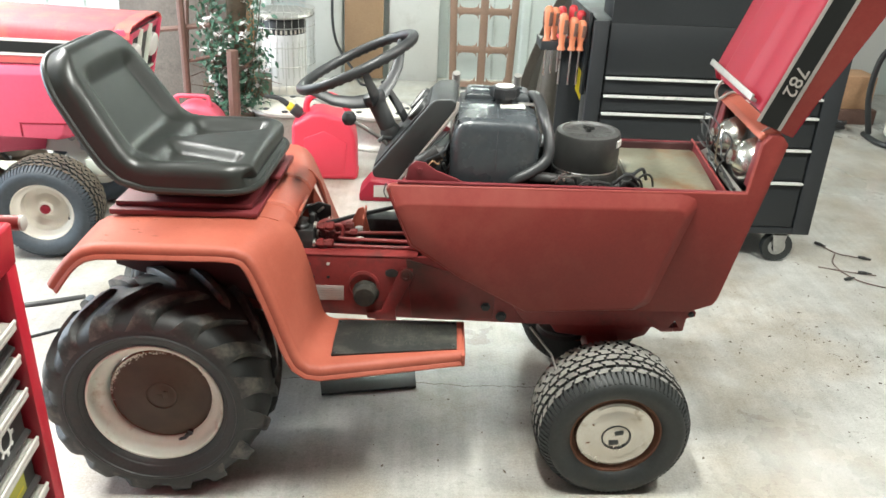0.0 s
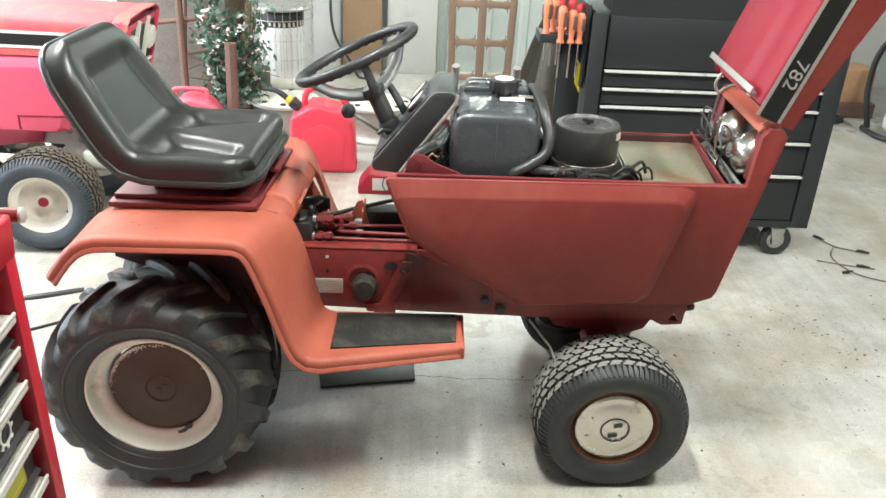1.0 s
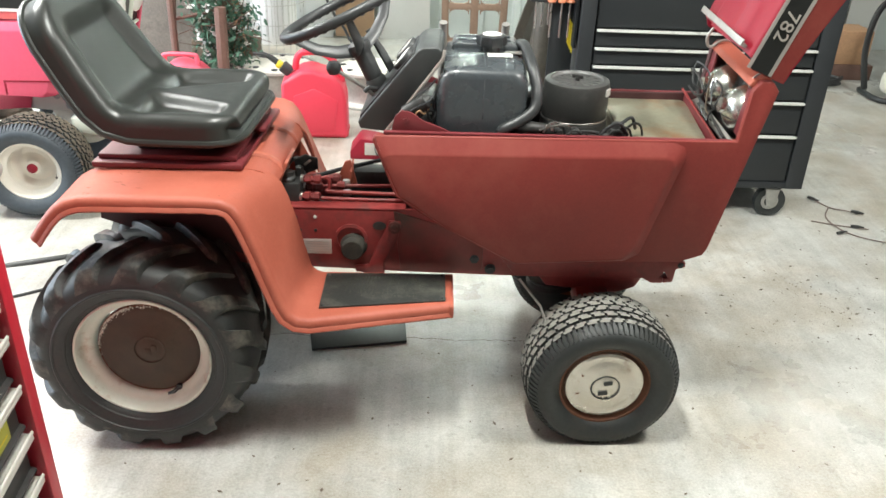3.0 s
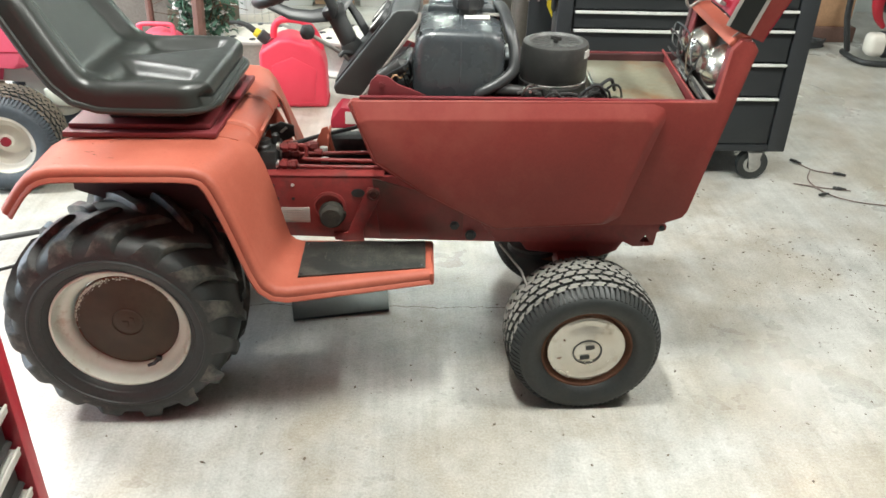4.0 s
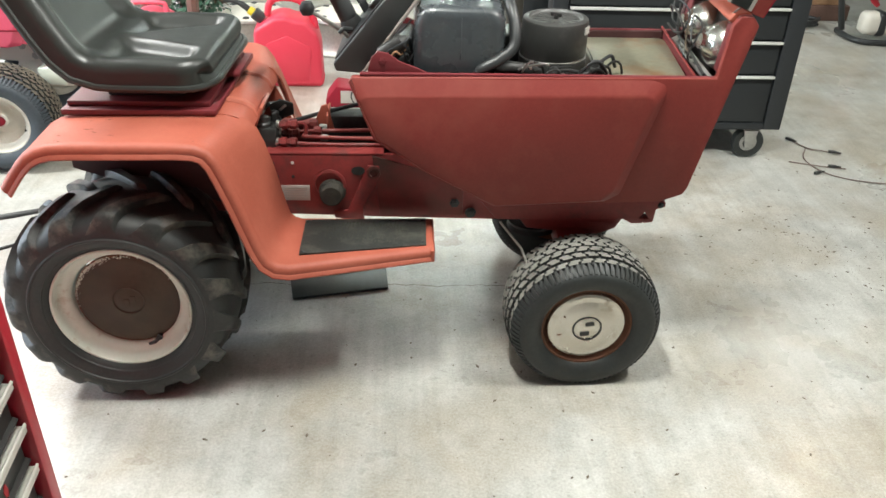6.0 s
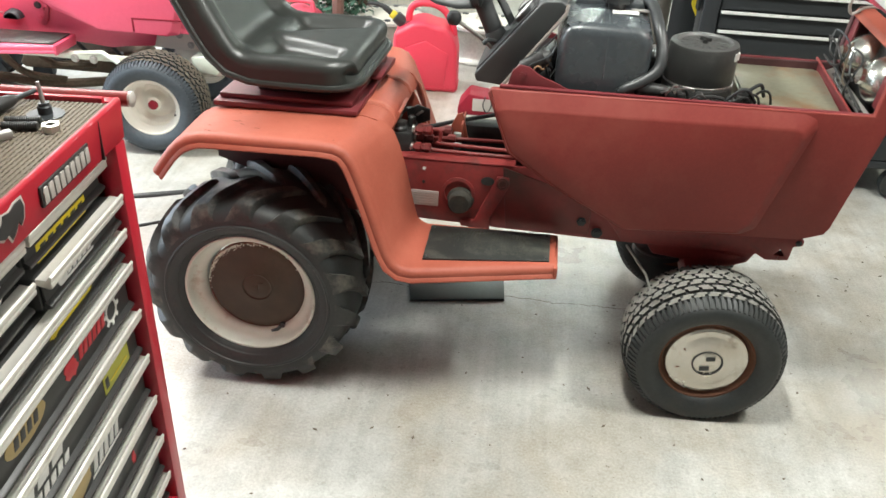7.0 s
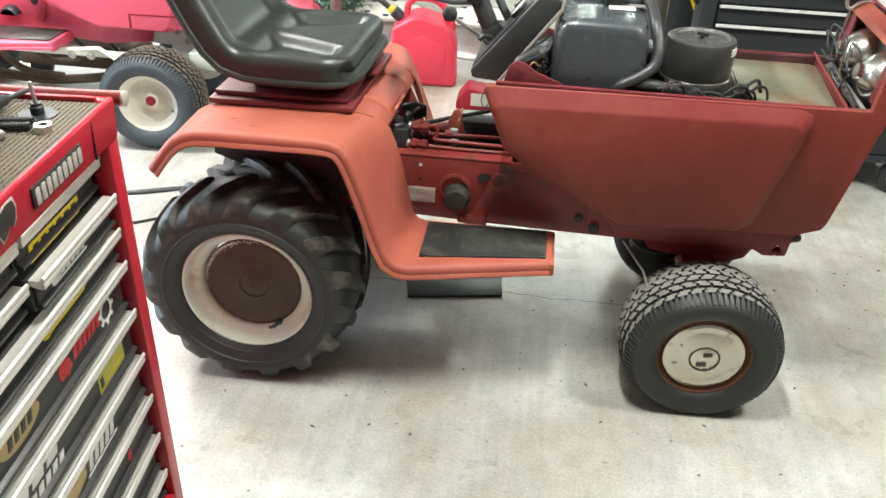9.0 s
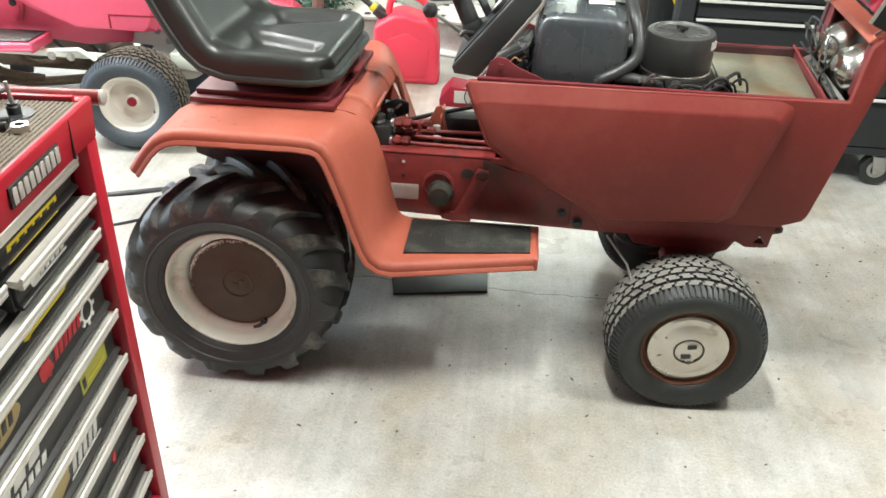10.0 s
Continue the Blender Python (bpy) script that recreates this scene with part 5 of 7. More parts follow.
TB = turned("rolling_tool_cabinet", (0.0105, -0.512, 0), 2.9, "red rolling tool cabinet with black stickered drawers", "tool cabinet")
TB.rotation_euler = (0, radians(-0.62), radians(2.9))  # it stands on its casters with a slight lean
D, W, TOP = 0.46, 0.67, 0.995
shell = box(-D, -D + 0.012, -W, 0, 0.10, TOP - 0.012, 0.003)
for y0, y1 in ((-W, -W + 0.012), (-0.012, 0)):
    add(shell, box(-D + 0.012, -0.022, y0, y1, 0.10, TOP - 0.012, 0.003))
add(shell, box(-D + 0.012, -0.03, -W + 0.012, -0.012, 0.10, 0.13, 0.002))
add(shell, box(-D + 0.012, -0.03, -W + 0.012, -0.012, 0.930, 0.950, 0.002))
part("body", shell, CHEST_RED, TB, "red enamelled steel body")
for y0, y1 in ((-0.036, 0.0), (-W, -W + 0.036)):
    part("corner_post", box(-0.034, 0.0, y0, y1, 0.095, 0.926, 0.004), CHEST_RED, TB)
part("base_rail", box(-0.022, -0.001, -W + 0.036, -0.036, 0.095, 0.15, 0.003), CHEST_RED, TB)
fascia = prism([(-0.022, 0.926), (0.0, 0.926), (0.004, TOP - 0.004), (0.001, TOP), (-0.005, TOP), (-0.006, TOP - 0.012), (-0.022, TOP - 0.012)], -W, 0.0, "y", 0.002)
fas = part("top_fascia", fascia, CHEST_RED, TB, "red top fascia")
part("fascia_seam", box(-0.004, 0.0044, -0.0880, -0.0862, 0.927, TOP - 0.006, 0), DRAWER_BLACK, fas)
for a in ((-D, -0.022, -0.010, 0.0), (-D, -0.022, -W, -W + 0.010)):
    part("top_lip", box(a[0], a[1], a[2], a[3], TOP - 0.012, TOP, 0.002), CHEST_RED, TB)
part("top_lip", box(-D, -D + 0.01, -W + 0.01, -0.01, TOP - 0.012, TOP, 0.002), CHEST_RED, TB)
# ribbed mat on the top
MAT = material("ribbed_brown_grey_rubber", (0.145, 0.118, 0.086), 0.8, vary=0.2, scale=14, bump=0.15, fine=220)
mat = part("rubber_mat", box(-D + 0.012, -0.007, -W + 0.012, -0.012, TOP - 0.0115, TOP - 0.0085, 0), MAT, TB, "ribbed brown-grey rubber top mat", smooth=0)
mat_bm = bmesh.new()
for k in range(57):
    x = -D + 0.014 + k * 0.0077
    add(mat_bm, box(x, x + 0.0048, -W + 0.014, -0.014, TOP - 0.0085, TOP - 0.0066, 0))
for k in range(52):
    y = -W + 0.018 + k * 0.0122
    add(mat_bm, box(-D + 0.014, -0.008, y, y + 0.0052, TOP - 0.0085, TOP - 0.0072, 0))
tagged(part("mat_rib", mat_bm, MAT, mat, smooth=0), kind="stuff")
# maker's plate as plain raised bars, and a plain dark badge
plate = part("name_plate", box(0.002, 0.0062, -0.280, -0.134, 0.945, 0.975, 0.001), DRAWER_BLACK, fas, "dark plate with plain silver bars")
for k in range(9):
    y = -0.2765 + k * 0.0157
    part("bar", prism([(y, 0.9485), (y + 0.0118, 0.9485), (y + 0.0118, 0.9715), (y + 0.0035, 0.9715), (y, 0.966)], 0.006, 0.0085, "x", 0.0008), STICKER, plate)
BADGE = [(-0.322, 0.986), (-0.318, 0.972), (-0.324, 0.956), (-0.334, 0.949), (-0.339, 0.958), (-0.346, 0.949), (-0.362, 0.940), (-0.368, 0.952), (-0.379, 0.950), (-0.392, 0.957), (-0.388, 0.969), (-0.378, 0.975), (-0.372, 0.984), (-0.356, 0.981), (-0.340, 0.986)]
part("badge_edge", prism(BADGE, 0.003, 0.0046, "x", 0.0002), STICKER, fas, "grey edge of the badge sticker")
part("badge_sticker", prism([(-0.353 + (y + 0.353) * 0.88, 0.966 + (z - 0.966) * 0.86) for y, z in BADGE], 0.004, 0.0056, "x", 0.0003), DRAWER_BLACK, fas, "plain dark badge sticker")
part("lock", moved(lathe([(0.012, 0.0), (0.012, 0.007), (0.009, 0.009), (0.008, 0.007), (0, 0.007)], 20, "x"), Matrix.Translation((0.002, -0.412, 0.962))), STEEL, fas, "round steel key lock")

PULLS = (0.900, 0.834, 0.770, 0.706, 0.607, 0.508, 0.410, 0.312, 0.214)


def pull_strip(y0, y1, z, out):
    """A folded pull with a groove along its face."""
    section = [(-0.012, -0.004), (0.005, -0.0095), (0.0098, -0.0085), (0.0104, -0.0015), (0.0096, -0.0004), (0.0096, 0.0012), (0.0108, 0.0024), (0.0120, 0.0090), (0.0085, 0.0112), (0.003, 0.0040), (-0.012, 0.0055)]
    return prism([(a + out, z + b) for a, b in section], y0, y1, "y", 0.0004, 1)


for i, z in enumerate(PULLS):
    low = PULLS[i + 1] + 0.016 if i + 1 < len(PULLS) else 0.155
    spans = [(-0.292, -0.039), (-W + 0.039, -0.297)] if i < 2 else [(-W + 0.039, -0.039)]
    for n, (y0, y1) in enumerate(spans):
        out = -0.0165 - (0.012 if i == 0 and n == 0 else 0.0) + (0.004 if i == 1 and n == 0 else 0.0) - (0.016 if i < 2 and n else 0.0)
        dz = -0.006 if n else 0.0
        face = box(-0.42, -0.012 + out, y0, y1, low, z + 0.004 + dz, 0.002)
        front = box(-0.0118 + out, -0.006 + out, y0 + 0.004, y1 - 0.004, low + 0.004, z - 0.006 + dz, 0.002)
        lip = prism([(-0.008 + out, low + 0.002), (0.002 + out, low + 0.004), (0.002 + out, low + 0.009), (-0.008 + out, low + 0.014)], y0 + 0.002, y1 - 0.002, "y", 0.001)
        dr = part("drawer", face, DRAWER_BLACK, TB, "black steel drawer with a full-width pull")
        part("drawer_front", front, DRAWER_BLACK, dr)
        part("bottom_lip", lip, DRAWER_BLACK, dr)
        part("pull", pull_strip(y0, y1, z + dz, out), HANDLE_WHITE, dr, "pale aluminium drawer pull")


FACE = -0.0226  # the drawer fronts


def sticker(poly, mat, label, proud=0.0012, base=FACE):
    return part("sticker", prism(poly, base, base + proud, "x", 0.0002), mat, TB, label)


def slab(y0, y1, z0, z1, lean=0.0):
    return [(y0, z0), (y1, z0), (y1 + lean, z1), (y0 + lean, z1)]


def blob(cy, cz, ry, rz, n=20, wob=0.0, seed=1):
    rng = random.Random(seed)
    return [(cy + ry * math.cos(2 * math.pi * k / n) * (1 + wob * (rng.random() - 0.5)), cz + rz * math.sin(2 * math.pi * k / n) * (1 + wob * (rng.random() - 0.5))) for k in range(n)]


# drawer stickers, drawn as plain shapes and bars
sticker(slab(-0.260, -0.105, 0.845, 0.872, 0.004), YELLOW, "yellow drawer sticker with plain dark bars", base=FACE - 0.012)
for k in range(6):
    y = -0.252 + k * 0.0240
    sticker(slab(y, y + 0.0155, 0.849, 0.867, 0.006), DRAWER_BLACK, "dark bar on a yellow sticker", 0.0019, base=FACE - 0.012)
sticker(slab(-0.232, -0.135, 0.797, 0.802, 0.002), WHITE_PRINT, "white bars of a drawer sticker", base=FACE + 0.004)
for k in range(6):
    y = -0.236 + k * 0.0165
    sticker(slab(y, y + 0.0115, 0.804, 0.820, 0.005), WHITE_PRINT, "white bars of a drawer sticker", base=FACE + 0.004)
sticker(blob(-0.235, 0.808, 0.014, 0.012), WHITE_PRINT, "white bars of a drawer sticker", base=FACE + 0.004)
sticker(slab(-0.288, -0.160, 0.738, 0.743, 0.004), YELLOW, "yellow-green lettered sticker drawn as bars")
for k in range(7):
    y = -0.275 + k * 0.0155
    sticker(slab(y, y + 0.011, 0.745, 0.762, 0.004), YELLOW, "yellow-green lettered sticker drawn as bars")
sticker(blob(-0.283, 0.742, 0.012, 0.008, wob=0.4), YELLOW, "yellow-green lettered sticker drawn as bars")
sticker(blob(-0.262, 0.662, 0.020, 0.017, wob=0.5, seed=4), RED_PRINT, "red sticker with a white ring")
for k in range(6):
    y = -0.235 + k * 0.0165
    sticker(slab(y, y + 0.012, 0.655, 0.680, 0.005), RED_PRINT, "red sticker with a white ring")
ring_bm = lathe([(0.021, -0.0152), (0.021, -0.0138), (0.0165, -0.0138), (0.0165, -0.0152)], 24, "x", closed=True)
part("sticker", moved(ring_bm, Matrix.Translation((FACE + 0.0153, -0.112, 0.664))), WHITE_PRINT, TB, "white toothed ring sticker")
for k in range(8):
    a = 2 * math.pi * k / 8
    part("sticker", moved(box(-0.0152, -0.0140, -0.0035, 0.0035, -0.002, 0.006, 0), Matrix.Translation((FACE + 0.0153, -0.112 + 0.0225 * math.cos(a), 0.664 + 0.0225 * math.sin(a))) @ pose(0, 0, 0, math.degrees(a) - 90, 0, 0)), WHITE_PRINT, TB, "white toothed ring sticker")
OLIVE = material("olive_yellow_print", (0.42, 0.40, 0.06), 0.5, vary=0.06, bump=0)
sticker(slab(-0.184, -0.082, 0.541, 0.588), OLIVE, "olive yellow rectangular sticker")
sticker(slab(-0.178, -0.166, 0.549, 0.569), DRAWER_BLACK, "dark mark on an olive sticker", 0.0018)
sticker(slab(-0.160, -0.092, 0.552, 0.555), YELLOW, "pale line on an olive sticker", 0.0018)
sticker(blob(-0.400, 0.667, 0.056, 0.021), GOLD_PRINT, "gold oval sticker with plain dark bars")
for k in range(4):
    y = -0.435 + k * 0.018
    sticker(slab(y, y + 0.012, 0.658, 0.676, 0.004), DRAWER_BLACK, "dark bar on a gold oval sticker", 0.0019)
for k in range(3):
    y = -0.456 + k * 0.044
    sticker(slab(y, y + 0.033, 0.562, 0.594, 0.010), WHITE_PRINT, "large white lettered sticker drawn as bars")
for k in range(6):
    y = -0.445 + k * 0.0215
    sticker(slab(y, y + 0.015, 0.538, 0.555, 0.005), WHITE_PRINT, "large white lettered sticker drawn as bars")
sticker(blob(-0.322, 0.466, 0.046, 0.022, wob=0.2), GOLD_PRINT, "gold oval sticker")
for k in range(5):
    y = -0.268 + k * 0.021
    sticker(slab(y, y + 0.014, 0.450, 0.480 - 0.006 * (k % 2), 0.008), WHITE_PRINT, "white script sticker drawn as bars")
sticker(slab(-0.275, -0.16, 0.442, 0.446, 0.002), WHITE_PRINT, "white script sticker drawn as bars")
sticker(blob(-0.137, 0.356, 0.008, 0.014, wob=0.6, seed=9), RED_PRINT, "small red sticker")
sticker(blob(-0.382, 0.858, 0.036, 0.026, 10, 0.3, 2), WHITE_PRINT, "white-edged red and black sticker", base=FACE - 0.016)
sticker(blob(-0.382, 0.858, 0.031, 0.021, 10, 0.3, 2), DRAWER_BLACK, "white-edged red and black sticker", 0.0018, base=FACE - 0.016)
sticker(slab(-0.408, -0.362, 0.851, 0.865, 0.004), RED_PRINT, "white-edged red and black sticker", 0.0024, base=FACE - 0.016)
# handle tube at the end
hb = tube([(-0.40, 0.030, 0.980), (0.006, 0.030, 0.980)], 0.0125, 16)
hand = part("push_bar", hb, DARK_RED, TB, "red tubular push bar")
part("bar_end", moved(lathe([(0.0128, 0), (0.0128, 0.004), (0.010, 0.006), (0, 0.006)], 16, "x"), Matrix.Translation((0.0055, 0.030, 0.980))), STICKER, hand, "bare metal end of the push bar")
for x in (-0.36, -0.03):
    part("bar_bracket", box(x - 0.02, x + 0.02, 0.0, 0.024, 0.963, 0.986, 0.003), CHEST_RED, hand)
for x in (-0.40, -0.06):
    for y in (-0.60, -0.07):
        w = add(moved(lathe([(0.0, -0.014), (0.040, -0.014), (0.042, 0.0), (0.040, 0.014), (0, 0.014)], 20, "y"), Matrix.Translation((x, y, 0.042))), box(x - 0.02, x + 0.02, y - 0.022, y + 0.022, 0.082, 0.10, 0.002))
        part("caster", w, BLACK_PLASTIC, TB)

CH = turned("tool_chest", (0.0, -0.512, TOP), 2.9, "red upper tool chest standing on the cabinet", "tool chest")
cx = -0.185
chest = box(-0.455, cx - 0.03, -W + 0.01, -0.012, 0.0, 0.52, 0.004)
part("chest_body", chest, CHEST_RED, CH)
for y0, y1 in ((-0.046, -0.012), (-W + 0.01, -W + 0.045)):
    part("chest_post", box(cx - 0.03, cx, y0, y1, 0.0, 0.52, 0.004), CHEST_RED, CH)
part("chest_sill", prism([(cx - 0.03, 0.0), (cx, 0.0), (cx, 0.018), (cx - 0.022, 0.034), (cx - 0.03, 0.034)], -W + 0.045, -0.046, "y", 0.002), CHEST_RED, CH)
for k in range(6):
    z0 = 0.042 + k * 0.078
    dr = part("drawer", box(cx - 0.03, cx - 0.012, -W + 0.048, -0.049, z0, z0 + 0.066, 0.002), DRAWER_BLACK, CH)
    part("pull", moved(pull_strip(-W + 0.05, -0.05, 0.0, 0.0), Matrix.Translation((cx - 0.014, 0, z0 + 0.062))), HANDLE_WHITE, dr)

# odds and ends on the mat
zt = TOP - 0.0078
saw = thing("hole_saw_arbor", (-0.078, -0.589, zt), "dark steel disc with an upright arbor pin", "tool")
part("disc", lathe([(0.027, 0), (0.027, 0.002), (0.012, 0.003), (0, 0.003)], 32), POST_GREY, saw)
part("collar", lathe([(0.010, 0.003), (0.010, 0.014), (0.008, 0.016), (0.008, 0.020), (0, 0.020)], 12), POST_GREY, saw)
part("pin", tube([(0, 0, 0.02), (-0.003, 0.0, 0.052)], [0.0035, 0.0028], 8), DULL_STEEL, saw)
for k, dy in enumerate((0.0, -0.0155)):
    b = moved(lathe([(0.0, 0.0), (0.0068, 0.001), (0.0072, 0.003)] + [(0.0072 - 0.0007 * (j % 2), 0.006 + j * 0.0018) for j in range(28)] + [(0.0068, 0.0585), (0, 0.0585)], 14, "x"), pose(0, 0, 0, 0, 0, 13) @ Matrix.Diagonal((0.86, 0.86, 0.86, 1)))
    whole("threaded_stud", b, ENGINE_BLACK, "black threaded steel stud lying on the mat", "stud", "studs on the mat", at=(-0.114 + 0.006 * k, -0.636 + 1.25 * dy, zt + 0.0072))
nut = lathe([(0.0075, 0.0), (0.0135, 0.0), (0.0135, 0.011), (0.0075, 0.011)], 6, closed=True)
whole("hex_nut", nut, STEEL, "bright steel hex nut on the mat", "nut", at=(-0.040, -0.643, zt))
drv = thing("socket_driver", (-0.143, -0.584, zt + 0.012), "dark ratchet driver lying on the mat", "tool")
part("grip", moved(lathe([(0.0, -0.035), (0.011, -0.032), (0.0125, -0.01), (0.009, 0.012), (0.006, 0.02), (0, 0.02)], 14, "x"), pose(0, 0, 0, 0, 0, 75)), ENGINE_BLACK, drv)
part("shaft", moved(rod((0.015, 0, 0), (0.06, 0, 0.0), 0.004), pose(0, 0, 0, 0, 0, 75)), POST_GREY, drv)
part("socket", moved(lathe([(0.0, -0.06), (0.009, -0.06), (0.009, -0.034), (0.006, -0.03)], 12, "x"), pose(0, 0, 0, 0, 0, 75)), DULL_STEEL, drv)
pl = thing("pliers", (-0.118, -0.722, zt + 0.007), "steel pliers with red grips on the mat", "pliers")
part("jaw", moved(box(-0.008, 0.06, -0.007, 0.007, -0.006, 0.006, 0.003), pose(0, 0, 0, 0, 0, 50)), DULL_STEEL, pl)
part("grip", moved(tube(smooth_path([(-0.09, -0.022, 0), (-0.05, -0.016, 0), (0.0, -0.004, 0)], 5), 0.0075, 10), pose(0, 0, 0, 0, 0, 50)), RED_PRINT, pl, "red plastic grip")
part("grip", moved(tube(smooth_path([(-0.09, 0.022, 0), (-0.05, 0.016, 0), (0.0, 0.004, 0)], 5), 0.0075, 10), pose(0, 0, 0, 0, 0, 50)), RED_PRINT, pl, "red plastic grip")
wr = thing("red_screwdriver", (-0.092, -0.752, zt + 0.010), "red-handled screwdriver lying on the mat", "screwdriver")
part("handle", moved(lathe([(0, -0.05), (0.010, -0.047), (0.011, -0.02), (0.009, 0.025), (0.006, 0.03), (0, 0.03)], 12, "x"), pose(0, 0, 0, 0, 0, 25)), RED_PRINT, wr)
part("shank", moved(rod((-0.05, 0, 0), (-0.13, 0, -0.004), 0.0035), pose(0, 0, 0, 0, 0, 25)), STEEL, wr)


# ---- the black rolling cabinet behind the hood ----
BC = thing("black_tool_cabinet", (1.28, 1.50, 0), "large matt black rolling tool cabinet with steel drawer pulls", "tool cabinet")
part("cabinet_body", box(0.012, 1.008, 0.022, 0.62, 0.14, 0.992, 0.004), CABINET_BLACK, BC)
for x0, x1 in ((0.0, 0.058), (0.945, 1.02)):
    part("corner_post", prism([(x0, 0.0), (x1, 0.0), (x1, 0.022), (x0, 0.022)], 0.135, 0.992, "z", 0.004), POST_GREY, BC, "dark grey corner post")
part("base_rail", box(0.058, 0.945, 0.002, 0.022, 0.135, 0.165, 0.003), POST_GREY, BC)
part("mid_post", box(0.655, 0.685, 0.004, 0.022, 0.165, 0.992, 0.002), POST_GREY, BC)
for x0, x1, zs in ((0.066, 0.650, (0.985, 0.776, 0.705, 0.634, 0.51, 0.368)), (0.690, 0.938, (0.985, 0.72, 0.642, 0.508, 0.366))):
    for i, z in enumerate(zs):
        low = zs[i + 1] + 0.012 if i + 1 < len(zs) else 0.17
        dr = part("drawer", box(x0, x1, 0.004, 0.021, low, z, 0.002), CABINET_BLACK, BC, "matt black drawer front")
        if i:
            part("pull", prism([(-0.004, z - 0.002), (-0.015, z - 0.003), (-0.017, z + 0.007), (-0.012, z + 0.007), (-0.010, z + 0.002), (0.004, z + 0.005)], x0, x1, "x", 0.0008), PULL_STEEL, dr, "bright steel drawer pull")
for x in (0.10, 0.905):
    for y in (0.035, 0.55):
        wheel = moved(lathe([(0.0, -0.018), (0.022, -0.018), (0.024, -0.012), (0.048, -0.012), (0.060, -0.017), (0.063, 0.0), (0.060, 0.017), (0.048, 0.012), (0.024, 0.012), (0.022, 0.018), (0, 0.018)], 32, "y"), Matrix.Translation((x, y, 0.068)) @ Matrix.Diagonal((1.08, 1.08, 1.08, 1)))
        cst = part("caster", wheel, RUBBER, BC, "black rubber caster wheel")
        part("caster_hub", moved(lathe([(0.0, -0.022), (0.012, -0.022), (0.014, -0.017), (0.034, -0.0135), (0.036, -0.010), (0, -0.010)], 24, "y"), Matrix.Translation((x, y, 0.068)) @ Matrix.Diagonal((1.08, 1.08, 1.08, 1))), DULL_STEEL, cst)
        fork = prism([(-0.016, 0.05), (0.016, 0.05), (0.028, 0.135), (-0.035, 0.135)], -0.030, -0.024, "y", 0.001)
        add(fork, prism([(-0.016, 0.05), (0.016, 0.05), (0.028, 0.135), (-0.035, 0.135)], 0.024, 0.030, "y", 0.001))
        add(fork, box(-0.035, 0.03, -0.03, 0.03, 0.126, 0.137, 0.002))
        part("caster_fork", moved(fork, Matrix.Translation((x, y, 0))), DULL_STEEL, cst, "galvanised caster fork")
UP = thing("upper_tool_chest", (1.28, 1.50, 0.992), "matt black upper chest on the black cabinet", "tool chest")
part("chest_body", box(0.075, 1.0, 0.008, 0.22, 0.0, 0.55, 0.004), CABINET_BLACK, UP)
part("chest_lid", box(0.07, 1.005, 0.004, 0.225, 0.55, 0.575, 0.004), CABINET_BLACK, UP)
part("chest_panel", box(0.066, 0.985, 0.004, 0.010, -0.006, 0.53, 0), CABINET_BLACK, UP)
# screwdriver rack on its side
RK = thing("screwdriver_rack", (1.28, 1.60, 0.892), "black steel rack hung on the cabinet's side", "tool rack")
part("shelf", box(-0.185, 0.0, -0.04, 0.10, -0.006, 0.0, 0.001), POST_GREY, RK)
part("front_lip", box(-0.185, 0.0, -0.042, -0.038, -0.030, 0.004, 0.001), POST_GREY, RK)
part("end_lip", box(-0.188, -0.184, -0.042, 0.10, -0.030, 0.004, 0.001), POST_GREY, RK)
part("back_plate", box(-0.012, 0.0, -0.05, 0.12, -0.20, 0.12, 0.001), CABINET_BLACK, RK)
part("lower_panel", box(-0.10, -0.002, 0.00, 0.008, -0.55, -0.03, 0.002), CABINET_BLACK, RK)
part("yellow_label", prism([(-0.028, -0.19), (-0.004, -0.235), (-0.004, -0.13), (-0.028, -0.09)], -0.0035, -0.0005, "y", 0), YELLOW, RK, "yellow label on the rack's panel")


def screwdriver(x, y, z, h, red=False):
    t = thing("screwdriver", (x, y, z), "orange-handled screwdriver standing in the rack" if not red else "red-handled screwdriver standing in the rack", "screwdriver", "screwdrivers in the rack")
    g = lathe([(0.014, 0.004), (0.0165, 0.008), (0.0105, 0.022), (0.0130, h * 0.36), (0.0185, h * 0.58), (0.0195, h * 0.78), (0.0165, h * 0.93), (0.009, h * 0.99), (0, h)], 16)
    part("handle", g, RED_PRINT if red else ORANGE, t)
    pads = bmesh.new()
    for k in range(3):
        add(pads, moved(box(0.0120, 0.0202, -0.0085, 0.0085, h * 0.46, h * 0.84, 0.003), pose(0, 0, 0, 0, 0, -60 + 120 * k)))
    part("grip_pad", pads, WOOD, t, "dark grip pads")
    part("blade", rod((0, 0, 0.006), (0, 0, -0.13), 0.0035, 8), STEEL, t)
    return t


for x, y, h, red in ((1.128, 1.585, 0.125, False), (1.160, 1.625, 0.115, False), (1.182, 1.548, 0.130, False), (1.222, 1.548, 0.118, False), (1.255, 1.552, 0.108, False), (1.19, 1.655, 0.115, True), (1.235, 1.66, 0.120, True), (1.265, 1.645, 0.105, True)):
    screwdriver(x - 0.012, y, 0.887 if y > 1.555 else 0.862, h * 1.12, red)

# ---- the second tractor ----
SHAPE.append(lambda c: Vector((c.x, c.y, c.z if c.z < 0.47 else 0.42 + (c.z - 0.47) * 0.93 if c.z > 0.50 else c.z - 0.05 * (c.z - 0.47) / 0.03)))
T2 = thing("red_garden_tractor", (-1.99, CY + 1.33, 0), "glossy red garden tractor with a white frame and closed hood", "tractor")
